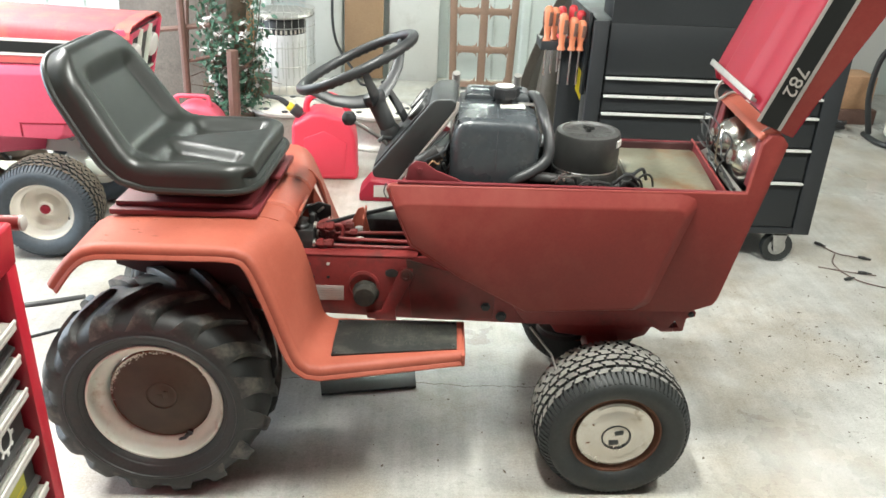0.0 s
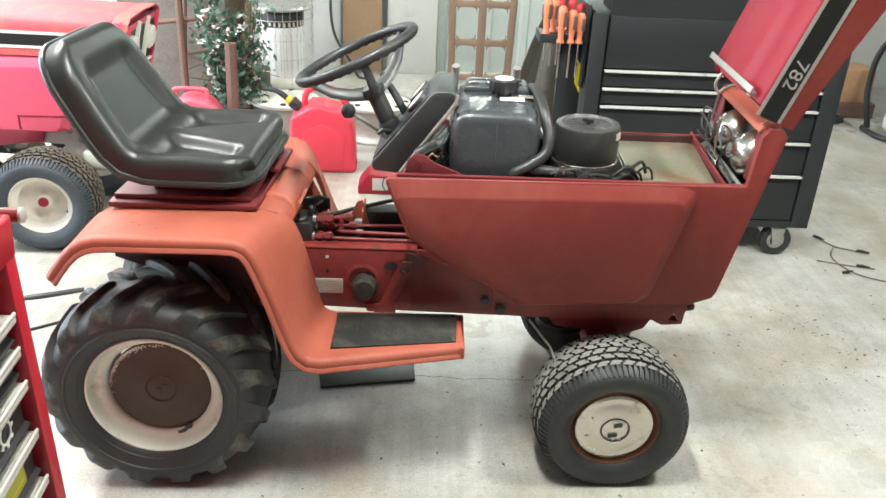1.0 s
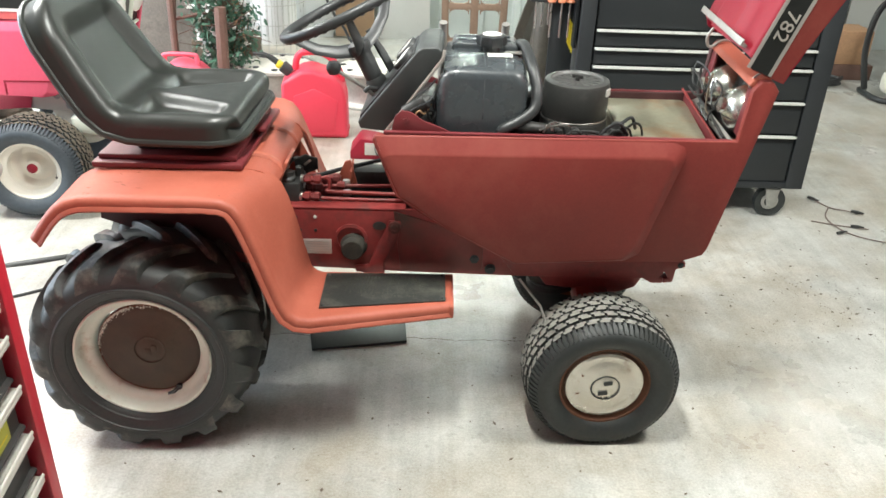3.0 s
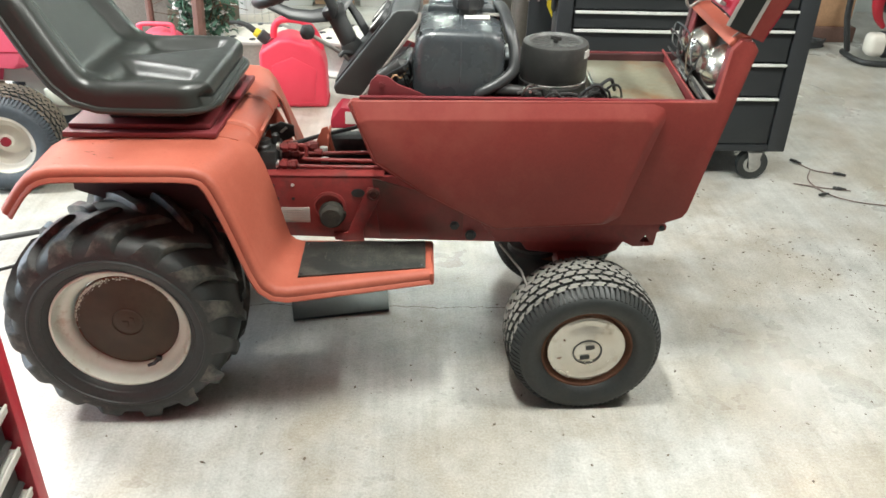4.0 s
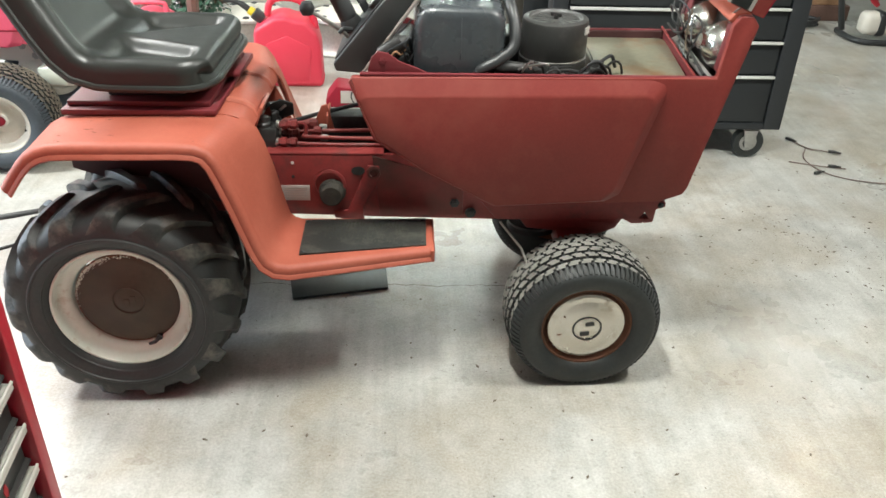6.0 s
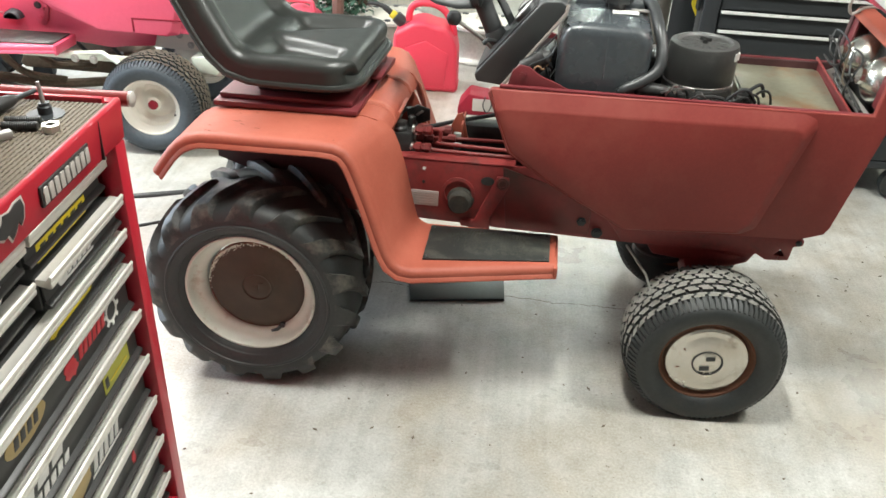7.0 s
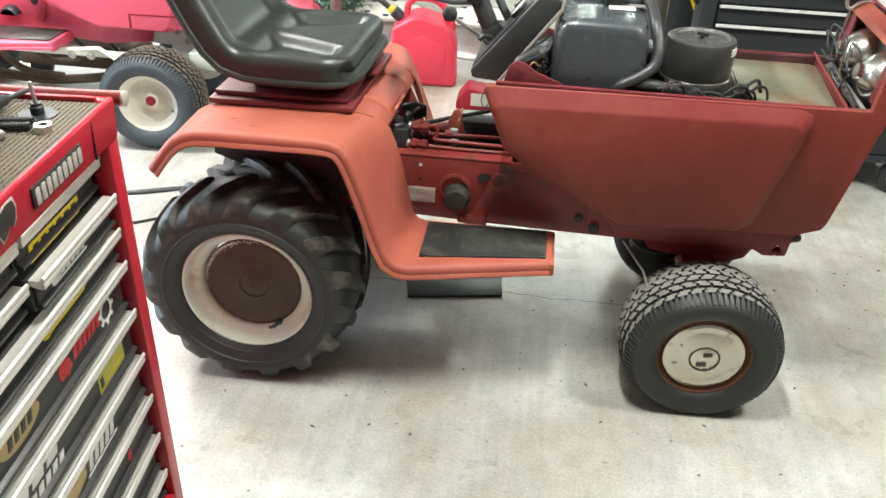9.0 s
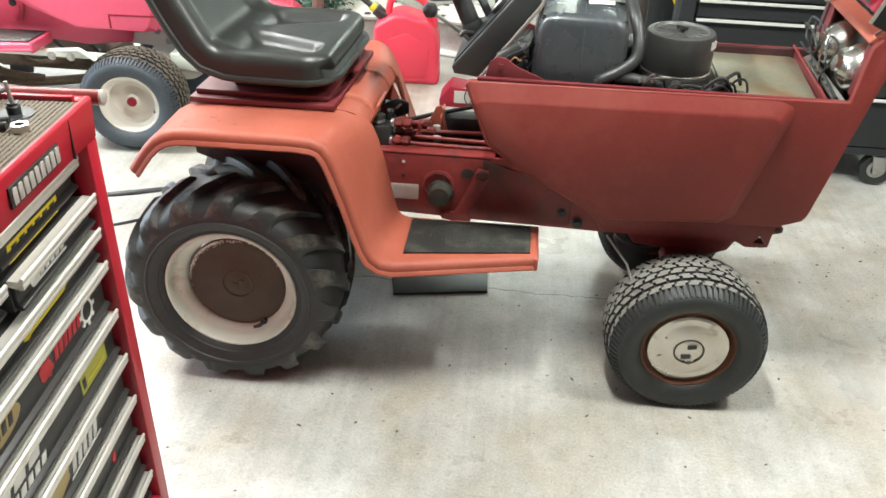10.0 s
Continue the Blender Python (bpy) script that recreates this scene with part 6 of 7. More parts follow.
front_wheel(T2, 1.152, -0.372, 0.198, -1, 3, rim_mat=WHITE_PAINT, tyre_mat=RUBBER_BLUE, tread_mat=MUD_TREAD, plain=True)
front_wheel(T2, 1.152, 0.372, 0.198, 1, 3, rim_mat=WHITE_PAINT, tyre_mat=RUBBER_BLUE, tread_mat=MUD_TREAD, plain=True)
for side in (-1, 1):
    m = Matrix.Translation((0, side * 0.385, 0.285))
    rw2 = part("rear_tyre", settled(moved(flip(lug_tyre(), side), m)), RUBBER_BLUE, T2)
    add_lugs(rw2, (0, side * 0.385, 0.285), side, RUBBER_BLUE)
    part("rear_rim", moved(flip(lathe([(0.161, 0.012), (0.168, -0.004), (0.158, 0.01), (0.14, 0.03), (0.05, 0.03), (0, 0.03)], 40, "y"), side), m), WHITE_PAINT, T2)
    def outer2(x, z, side=side):
        return side * 0.385 if x < 0.385 else side * (0.397 - 0.09 * (x - 0.385) / 0.37)

    def inner2(x, z, side=side):
        return side * 0.15
    part("fender", fender_bm(outer2, inner2), PINK_RED, T2, "glossy red fender and footboard")
    f0, f1 = sorted((side * 0.312, side * 0.145))
    part("footboard_edge", box(0.748, 0.760, f0, f1, 0.360, 0.402, 0.004), PINK_RED, T2)
    part("foot_mat", prism([(0.428, side * 0.340), (0.428, side * 0.165), (0.742, side * 0.155), (0.742, side * 0.300)], 0.4005, 0.406, "z", 0.001), FLOORMAT, T2, "black foot mat")
    a, b = sorted((side * 0.108, side * 0.118))
    part("frame_rail", prism([(0.10, 0.575), (0.80, 0.575), (0.95, 0.47), (1.372, 0.47), (1.372, 0.36), (1.335, 0.374), (1.20, 0.36), (0.62, 0.391), (0.10, 0.41)], a, b, "y", 0.002), WHITE_PAINT if side else PINK_RED, T2, "white painted frame rail")
    cover = [(0.30, 0.62), (0.60, 0.665), (0.73, 0.585), (0.91, 0.478), (1.12, 0.470), (1.09, 0.372), (0.98, 0.362), (0.90, 0.350), (0.80, 0.360), (0.30, 0.39)]
    a, b = sorted((side * 0.119, side * 0.125))
    part("frame_cover", prism(cover, a, b, "y", 0.002), PINK_RED, T2)
    for bx, bz in ((0.60, 0.545), (0.82, 0.475), (0.87, 0.445)):
        part("cover_hole", moved(lathe([(0.012, 0), (0.012, -0.002), (0, -0.002)], 12, "y"), Matrix.Translation((bx, side * 0.125 - (0.0 if side < 0 else -0.002), bz))), ENGINE_BLACK, T2)
    part("side_panel", side_panel(side), PINK_RED, T2, "glossy red side panel")
    y0, y1 = sorted((side * 0.229, side * 0.2325))
    pr = add(prism([(1.055, 0.566), (1.262, 0.570), (1.264, 0.576), (1.055, 0.573)], y0, y1, "y", 0.001), prism([(1.055, 0.512), (1.063, 0.512), (1.063, 0.5655), (1.055, 0.5655)], y0, y1, "y", 0.001))
    part("panel_recess", pr, BRIGHT_RED, T2)
    y0, y1 = sorted((side * 0.187, side * 0.207))
    part("grille_cheek", prism([(1.433, 0.819), (1.446, 0.945), (1.462, 0.968), (1.490, 0.968), (1.508, 0.945), (1.414, 0.525), (1.404, 0.507), (1.370, 0.495)], y0, y1, "y", 0.005, 3), PINK_RED, T2)
    part("lift_arm", box(0.45, 1.05, *sorted((side * 0.20, side * 0.215)), 0.318, 0.345, 0.003), CREAM, T2, "cream painted lift arm")
    for bx in (0.78, 0.86, 1.0):
        part("arm_bolt", bolt((bx, side * 0.216, 0.323), 0.012, 0.012, "y", side), DULL_STEEL, T2)
part("knob", moved(lathe([(0.04, 0), (0.038, -0.03), (0.03, -0.038), (0, -0.038)], 24, "y"), Matrix.Translation((0.50, -0.125, 0.50))), POST_GREY, T2)
part("decal", box(0.36, 0.45, -0.1265, -0.125, 0.48, 0.52, 0), STICKER, T2)
hood2 = []
for x, zt2 in ((0.62, 0.995), (0.9, 0.990), (1.2, 0.980), (1.45, 0.972)):
    row = [(-0.207, 0.822), (-0.207, zt2 - 0.05), (-0.203, zt2 - 0.025), (-0.190, zt2 - 0.010), (-0.165, zt2 - 0.002), (0, zt2 + 0.006)]
    row += [(-y, z) for y, z in row[-2::-1]]
    hood2.append([(x, y, z) for y, z in row])
hd2 = part("hood", sheet(hood2, -0.006), SUN_RED, T2, "closed sun-faded red hood")
part("hood_nose", sheet([[(x, y, z) for y, z in ((-0.207, 0.93), (-0.200, 0.955), (-0.165, 0.972), (0, 0.978), (0.165, 0.972), (0.200, 0.955), (0.207, 0.93))] for x in (1.452, 1.515)], -0.006), SUN_RED, T2)
for side in (-1, 1):
    y0, y1 = sorted((side * 0.2132, side * 0.2150))
    part("stripe", prism([(0.62, 0.868), (1.43, 0.862), (1.43, 0.905), (0.62, 0.915)], y0, y1, "y", 0), STRIPE_BLACK, hd2, "black hood stripe")
    part("pinstripe", prism([(0.62, 0.916), (1.43, 0.906), (1.43, 0.917), (0.62, 0.928)], y0, y1, "y", 0), WHITE_PRINT, hd2, "white pinstripe")
    part("pinstripe", prism([(0.62, 0.855), (1.43, 0.850), (1.43, 0.861), (0.62, 0.867)], y0, y1, "y", 0), WHITE_PRINT, hd2, "white pinstripe")
gm = Matrix.Translation((1.404, 0, 0.51)) @ pose(0, 0, 0, 0, 12.6, 0)
gr2 = part("grille", moved(box(-0.004, 0.004, -0.187, 0.187, 0.0, 0.45, 0.002), gm), ENGINE_BLACK, T2, "black recessed grille")
for k in range(6):
    part("grille_bar", moved(box(0.004, 0.016, -0.18, 0.18, 0.03 + k * 0.04, 0.042 + k * 0.04, 0.002), gm), CREAM, gr2, "pale grille bar")
for y in (-0.187, -0.06, 0.06, 0.187):
    part("grille_rib", moved(box(0.004, 0.020, y - 0.006, y + 0.006, 0.0, 0.45, 0.002), gm), PINK_RED if abs(y) > 0.1 else CREAM, gr2)
for y in (-0.115, 0.115):
    part("headlight", moved(lathe([(0.052, 0.0), (0.052, 0.016), (0.046, 0.022), (0.03, 0.028), (0, 0.03)], 28, "x"), gm @ Matrix.Translation((0.004, y, 0.345))), WHITE_PLASTIC, gr2, "round glass headlight")
part("grille_top", prism([(1.440, 0.945), (1.512, 0.945), (1.500, 0.915), (1.46, 0.92)], -0.187, 0.187, "y", 0.004), PINK_RED, T2)
part("front_axle", add(box(1.10, 1.20, -0.30, 0.30, 0.20, 0.30, 0.008), box(1.16, 1.36, -0.10, 0.10, 0.25, 0.40, 0.01)), WHITE_PAINT, T2, "white painted front axle")
part("engine_block", box(0.65, 1.38, -0.10, 0.10, 0.50, 0.80, 0.01), ENGINE_BLACK, T2)
part("transaxle", add(box(-0.13, 0.16, -0.11, 0.11, 0.20, 0.56, 0.03, 3), moved(lathe([(0.045, -0.33), (0.045, 0.33)], 16, "y"), Matrix.Translation((0, 0, 0.285)))), ENGINE_BLACK, T2)
part("mower_deck", prism([(0.30, 0.15), (0.34, 0.22), (0.86, 0.24), (0.91, 0.16), (0.88, 0.13), (0.32, 0.13)], 0.14, 0.34, "y", 0.012, 3), SOIL, T2, "dusty brown mower deck")
for x, y in ((0.30, 0.33), (0.84, 0.33)):
    part("deck_wheel", moved(lathe([(0, -0.02), (0.05, -0.02), (0.055, 0), (0.05, 0.02), (0, 0.02)], 20, "y"), Matrix.Translation((x, y, 0.055))), RUBBER_BLUE, T2)
part("pivot_bracket", prism([(0.585, 0.600), (0.650, 0.600), (0.655, 0.545), (0.640, 0.440), (0.625, 0.425), (0.600, 0.430), (0.592, 0.50)], -0.134, -0.1255, "y", 0.003), PINK_RED, T2, "glossy red pivot bracket")
for bx, bz, br in ((0.612, 0.565, 0.011), (0.632, 0.548, 0.008), (0.632, 0.528, 0.006), (0.615, 0.455, 0.008)):
    part("bracket_bolt", bolt((bx, -0.134, bz), br, 0.006), ENGINE_BLACK if br > 0.01 else PINK_RED, T2)
for bx, bz, br in ((0.79, 0.548, 0.011), (0.875, 0.478, 0.012), (0.915, 0.452, 0.013)):
    part("cover_bolt", bolt((bx, -0.126, bz), br, 0.010), DULL_STEEL if br < 0.0115 else PINK_RED, T2)
for bx, bz in ((1.20, 0.425), (1.245, 0.385), (1.315, 0.44), (1.345, 0.392)):
    part("chassis_bolt", bolt((bx, -0.119, bz), 0.010, 0.010), DULL_STEEL, T2, "bright bolt in the white chassis")
part("chassis_bracket", prism([(1.27, 0.36), (1.38, 0.37), (1.40, 0.33), (1.37, 0.29), (1.28, 0.30)], -0.20, -0.12, "y", 0.006), CREAM, T2, "cream painted front bracket")
part("drag_link", tube([(0.74, -0.20, 0.335), (0.90, -0.215, 0.355), (1.02, -0.24, 0.30), (1.10, -0.26, 0.24)], 0.010, 10), CREAM, T2, "cream painted drag link")
for pts, r in (([(0.36, -0.10, 0.30), (0.44, -0.05, 0.18), (0.60, 0.0, 0.14)], 0.016), ([(0.50, -0.08, 0.33), (0.56, -0.02, 0.22), (0.72, 0.06, 0.20)], 0.013), ([(0.30, -0.02, 0.14), (0.55, 0.0, 0.12), (0.85, 0.06, 0.14)], 0.022)):
    part("deck_linkage", tube(smooth_path(pts, 5), r, 8), SOIL, T2, "dusty brown deck linkage")
for pts in ([(0.40, 0.05, 0.33), (0.52, 0.08, 0.20), (0.60, 0.14, 0.20)], [(0.62, 0.02, 0.36), (0.70, 0.06, 0.24), (0.72, 0.15, 0.22)], [(0.80, 0.0, 0.36), (0.84, 0.06, 0.25), (0.80, 0.15, 0.23)]):
    part("hanger_link", tube(pts, 0.009, 8), ENGINE_BLACK, T2)
part("belly_shaft", rod((0.30, 0.0, 0.34), (1.05, 0.0, 0.36), 0.022, 12), ENGINE_BLACK, T2)

SHAPE.pop()

# ---- along the back ----
CAN_PINK = material("faded_pink_polyethylene", (0.74, 0.12, 0.18), 0.45, vary=0.06, scale=6, bump=0.02)


def gas_can(place, rz, label, w=0.33, d=0.20, h=0.36, spout=True, mat=CAN_RED, low=False):
    g = thing("fuel_can", place, label, "fuel can", "red fuel cans")
    g.rotation_euler = (0, 0, radians(rz))
    b = prism([(-w / 2, 0.012), (-w / 2 + 0.012, 0.0), (w / 2 - 0.012, 0.0), (w / 2, 0.012), (w / 2 - 0.004, 0.20), (w / 2 - 0.02, 0.265), (w / 2 - 0.07, 0.325), (0.03, 0.335), (0.0, 0.35), (-0.06, 0.345), (-w / 2 + 0.05, 0.31), (-w / 2 + 0.005, 0.285)], -d / 2, d / 2, "y", 0.022, 4)
    body = part("body", b, mat, g, "bright red moulded plastic body")
    hnd = tube(smooth_path([(-0.095, 0, 0.33), (-0.085, 0, 0.385), (-0.05, 0, 0.415), (0.03, 0, 0.415), (0.085, 0, 0.385), (0.125, 0, 0.32), (0.135, 0, 0.27)], 6), 0.017, 12)
    if low:
        hnd = tube(smooth_path([(-0.10, 0, 0.30), (-0.105, 0, 0.365), (-0.085, 0, 0.385), (0.04, 0, 0.382), (0.06, 0, 0.365), (0.065, 0, 0.31)], 6), 0.016, 12, flat=0.8)
    part("handle", hnd, mat, body)
    part("panel_emboss", prism([(-0.10, 0.04), (0.10, 0.04), (0.115, 0.20), (0.0, 0.26), (-0.10, 0.22)], -d / 2 - 0.004, -d / 2 + 0.004, "y", 0.003), mat, body)
    if spout:
        part("collar", moved(lathe([(0.028, -0.02), (0.030, 0.0), (0.030, 0.03), (0.022, 0.035), (0, 0.035)], 18), Matrix.Translation((-0.135, 0, 0.325)) @ pose(0, 0, 0, 0, -50, 0)), BLACK_PLASTIC, body, "black spout collar")
        part("spout_ring", moved(lathe([(0.019, 0.030), (0.021, 0.034), (0.021, 0.055), (0.017, 0.06)], 16), Matrix.Translation((-0.135, 0, 0.325)) @ pose(0, 0, 0, 0, -55, 0)), YELLOW, body, "yellow spout ring")
        part("spout", tube(smooth_path([(-0.18, 0, 0.358), (-0.215, 0, 0.385), (-0.255, 0, 0.40), (-0.30, 0, 0.402)], 5), [0.015] * 6 + [0.012] * 5 + [0.009] * 5, 12), BLACK_PLASTIC, body, "black pouring spout")
    return g


gas_can((0.150, 2.42, 0), 2, "bright red plastic fuel can with a black spout")
gas_can((-0.545, 2.62, 0), 4, "faded pink-red plastic fuel can on the floor", 0.29, 0.18, 0.33, spout=False, mat=CAN_PINK, low=True).scale = (1, 1, 0.86)

# pale steel wheels stacked flat
for wx, wy in ((-0.12, 2.98), (0.40, 2.98)):
    sw2 = thing("car_wheel", (wx, wy, 0), "white painted steel car wheel lying flat on the floor", "wheel", "car wheels on the floor")
    part("wheel_barrel", lathe([(0.205, 0.004), (0.215, 0.0), (0.218, 0.012), (0.205, 0.022), (0.195, 0.04), (0.188, 0.10), (0.195, 0.165), (0.206, 0.178), (0.218, 0.188), (0.215, 0.200), (0.203, 0.198), (0.196, 0.18), (0.18, 0.17), (0.18, 0.03)], 48, closed=True), DULL_STEEL, sw2, "pale steel rim barrel")
    face = lathe([(0.198, 0.180), (0.185, 0.196), (0.15, 0.205), (0.11, 0.196), (0.08, 0.212), (0.045, 0.214), (0.038, 0.20), (0, 0.20)], 48)
    part("wheel_face", face, WHITE_PAINT, sw2, "white painted wheel face")
    for k in range(8):
        a = 2 * math.pi * k / 8
        part("vent_hole", moved(lathe([(0.018, 0), (0.018, 0.004), (0, 0.004)], 12), Matrix.Translation((0.155 * math.cos(a), 0.155 * math.sin(a), 0.2015))), POST_GREY, sw2)

BACKDROP = material("brown_grey_sheet", (0.150, 0.128, 0.108), 0.7, vary=0.3, scale=5, bump=0.12, stain=(0.07, 0.058, 0.046), amount=0.4, spread=4)
# kerosene heater
KH = thing("kerosene_heater", (-0.262, 3.72, 0), "round white kerosene heater with a wire guard", "heater")
part("fuel_base", lathe([(0.0, 0.0), (0.21, 0.0), (0.225, 0.012), (0.225, 0.03), (0.20, 0.05), (0.195, 0.13), (0.18, 0.15), (0, 0.15)], 40), WHITE_PAINT, KH)
GLOW = material("frosted_white_chimney", (0.80, 0.80, 0.79), 0.35, vary=0.04, bump=0)
part("chimney", lathe([(0.148, 0.15), (0.150, 0.16), (0.150, 0.46), (0.147, 0.47), (0, 0.47)], 40), GLOW, KH, "white slotted chimney")
for k in range(26):
    a = 2 * math.pi * k / 26
    part("chimney_slot", moved(box(0.149, 0.1515, -0.003, 0.003, 0.20, 0.43, 0), pose(0, 0, 0, 0, 0, math.degrees(a))), WALL_WHITE, KH)
part("burner_band", lathe([(0.147, 0.47), (0.147, 0.55), (0.14, 0.56), (0, 0.56)], 40), ENGINE_BLACK, KH, "dark slotted band")
for k in range(30):
    a = 2 * math.pi * k / 30
    part("band_slot", moved(box(0.146, 0.1485, -0.006, 0.006, 0.475, 0.50, 0), pose(0, 0, 0, 0, 0, math.degrees(a))), WHITE_PAINT, KH)
part("top_plate", lathe([(0.0, 0.56), (0.20, 0.575), (0.205, 0.585), (0.19, 0.60), (0, 0.61)], 40), DULL_STEEL, KH)
for z in (0.16, 0.28, 0.40, 0.52, 0.62):
    part("guard_ring", tube([(0.205 * math.cos(2 * math.pi * k / 48), 0.205 * math.sin(2 * math.pi * k / 48), z) for k in range(48)], 0.0025, 6, True), STEEL, KH)
for k in range(28):
    a = 2 * math.pi * k / 28
    part("guard_wire", tube([(0.205 * math.cos(a), 0.205 * math.sin(a), 0.10), (0.205 * math.cos(a), 0.205 * math.sin(a), 0.62), (0.12 * math.cos(a), 0.12 * math.sin(a), 0.655)], 0.0018, 5), STEEL, KH)

# dark sheet and box added for the shadow and clutter behind the plant
whole("grey_tarp_sheet", moved(box(-0.52, 0.28, -0.006, 0.006, 0.0, 1.5, 0.002), Matrix.Translation((-0.72, 3.55, 0)) @ pose(0, 0, 0, -6, 0, 0)), BACKDROP, "dark brown-grey backdrop sheet added for the shadow behind the plant", "sheet")
whole("bark_crate", box(-0.66, -0.30, 3.20, 3.48, 0.0, 0.26, 0.01), SOIL, "dark brown box standing in for clutter behind the plant", "crate")

# plant with white blossoms against reddish poles
rng = random.Random(11)
PL = thing("artificial_plant", (-0.42, 2.95, 0), "artificial climbing plant with dark leaves and white blossoms", "plant")
part("pot", lathe([(0.0, 0.0), (0.09, 0.0), (0.12, 0.16), (0.125, 0.17), (0.11, 0.17), (0.10, 0.15), (0, 0.15)], 28), SOIL, PL)
stems = bmesh.new()
tips = []
for k in range(20):
    a, r = rng.random() * 6.28, 0.05 + rng.random() * 0.17
    top = 0.45 + rng.random() * 0.75
    p = [Vector((0.02 * math.cos(a), 0.02 * math.sin(a), 0.15)), Vector((r * 0.6 * math.cos(a), r * 0.6 * math.sin(a), top * 0.5)), Vector((r * math.cos(a + 0.4), r * math.sin(a + 0.4), top))]
    line = smooth_path(p, 6)
    add(stems, tube(line, [0.005 - 0.003 * i / (len(line) - 1) for i in range(len(line))], 5))
    tips += [(q, d) for q in line[2:] for d in range(8)]
part("stem", stems, SOIL, PL, "brown woody stems")
leaves = bmesh.new()
for q, d in tips:
    s = 0.012 + rng.random() * 0.017
    c = q + Vector((rng.gauss(0, 0.04), rng.gauss(0, 0.035), rng.gauss(0, 0.035)))
    m = Matrix.Translation(c) @ Euler((rng.uniform(-1.2, 1.2), rng.uniform(-1.2, 1.2), rng.random() * 6.28)).to_matrix().to_4x4()
    pts = [(-s, 0, 0), (-0.3 * s, 0.42 * s, 0.1 * s), (0.5 * s, 0.34 * s, 0.06 * s), (s, 0, -0.1 * s), (0.5 * s, -0.34 * s, 0.06 * s), (-0.3 * s, -0.42 * s, 0.1 * s)]
    leaves.faces.new([leaves.verts.new(m @ Vector(p)) for p in pts])
tagged(part("leaf", leaves, LEAF, PL, "dark green leaves", smooth=0), kind="stuff")
flowers = bmesh.new()
for q, d in rng.sample(tips, 150):
    c = q + Vector((rng.uniform(-0.06, 0.06), rng.uniform(-0.07, 0.03), rng.uniform(-0.04, 0.04)))
    for k in range(5):
        a = k * 1.257 + rng.random()
        s = 0.014 + rng.random() * 0.011
        m = Matrix.Translation(c) @ Euler((rng.uniform(-0.8, 0.8), rng.uniform(-0.8, 0.8), a)).to_matrix().to_4x4()
        flowers.faces.new([flowers.verts.new(m @ Vector(p)) for p in ((0, 0, 0), (s * 0.8, s * 0.5, 0.003), (s * 1.5, 0, 0.006), (s * 0.8, -s * 0.5, 0.003))])
tagged(part("blossom", flowers, BLOSSOM, PL, "small white blossoms", smooth=0), kind="stuff")
twigs = bmesh.new()
for k in range(34):
    a, h = rng.random() * 6.28, 0.12 + rng.random() * 0.42
    r = 0.06 + rng.random() * 0.12
    p = Vector((r * math.cos(a), r * math.sin(a), h))
    q = p + Vector((rng.gauss(0, 0.09), rng.gauss(0, 0.05), rng.gauss(0.02, 0.07)))
    add(twigs, tube([p * 0.4 + Vector((0, 0, h * 0.5)), p, q], [0.0045, 0.003, 0.0015], 5))
tagged(part("twig", twigs, WOOD, PL, "bare reddish twigs low in the plant"), kind="stuff")
for pts, r in (([(-0.64, 2.80, 0.0), (-0.655, 2.86, 1.3)], 0.020), ([(-0.70, 2.92, 0.0), (-0.60, 2.95, 1.3)], 0.013), ([(-0.375, 2.72, 0.0), (-0.372, 2.75, 0.55)], 0.032)):
    whole("wooden_post", tube(pts, r, 8), WOOD, "weathered reddish-brown wooden post", "post", "posts by the plant")
whole("trellis_bar", tube([(-0.78, 2.86, 0.62), (-0.50, 2.84, 0.66)], 0.014, 8), WOOD, "reddish-brown rail across the posts", "rail")
whole("trellis_bar", tube([(-0.64, 2.84, 0.46), (-0.46, 2.86, 0.50)], 0.010, 8), WOOD, "reddish-brown rail across the posts", "rail")
whole("trellis_bar", tube([(-0.64, 2.84, 0.84), (-0.46, 2.86, 0.86)], 0.010, 8), WOOD, "reddish-brown rail across the posts", "rail")

whole("bark_post", tube(smooth_path([(-0.42, 3.06, 0.0), (-0.44, 3.06, 0.4), (-0.40, 3.07, 0.8), (-0.43, 3.07, 1.35)], 5), 0.055, 12), SOIL, "thick dark bark-covered post behind the plant", "post", "posts by the plant")
whole("tan_board", moved(box(-0.045, 0.045, -0.008, 0.008, 0.0, 0.78, 0.002), Matrix.Translation((-0.375, 3.12, 0)) @ pose(0, 0, 0, -4, 0, 0)), PALE_WOOD, "narrow tan board leaning beside the plant", "board")

# openwork wooden frame leaning on the wall
WF = thing("wooden_lattice", (1.06, 4.25, 0), "pale brown wooden openwork frame with rounded openings", "lattice")
PINKWOOD = material("pinkish_brown_wood", (0.27, 0.175, 0.125), 0.55, vary=0.15, scale=12, bump=0.08)
for s in (-1, 1):
    part("stile", prism([(s * 0.175, 0.0), (s * 0.225, 0.0), (s * 0.255, 1.2), (s * 0.205, 1.2)], -0.02, 0.02, "y", 0.008, 2), PINKWOOD, WF)
part("mid_stile", prism([(-0.028, 0.0), (0.028, 0.0), (0.028, 1.2), (-0.028, 1.2)], -0.018, 0.018, "y", 0.008, 2), PINKWOOD, WF)
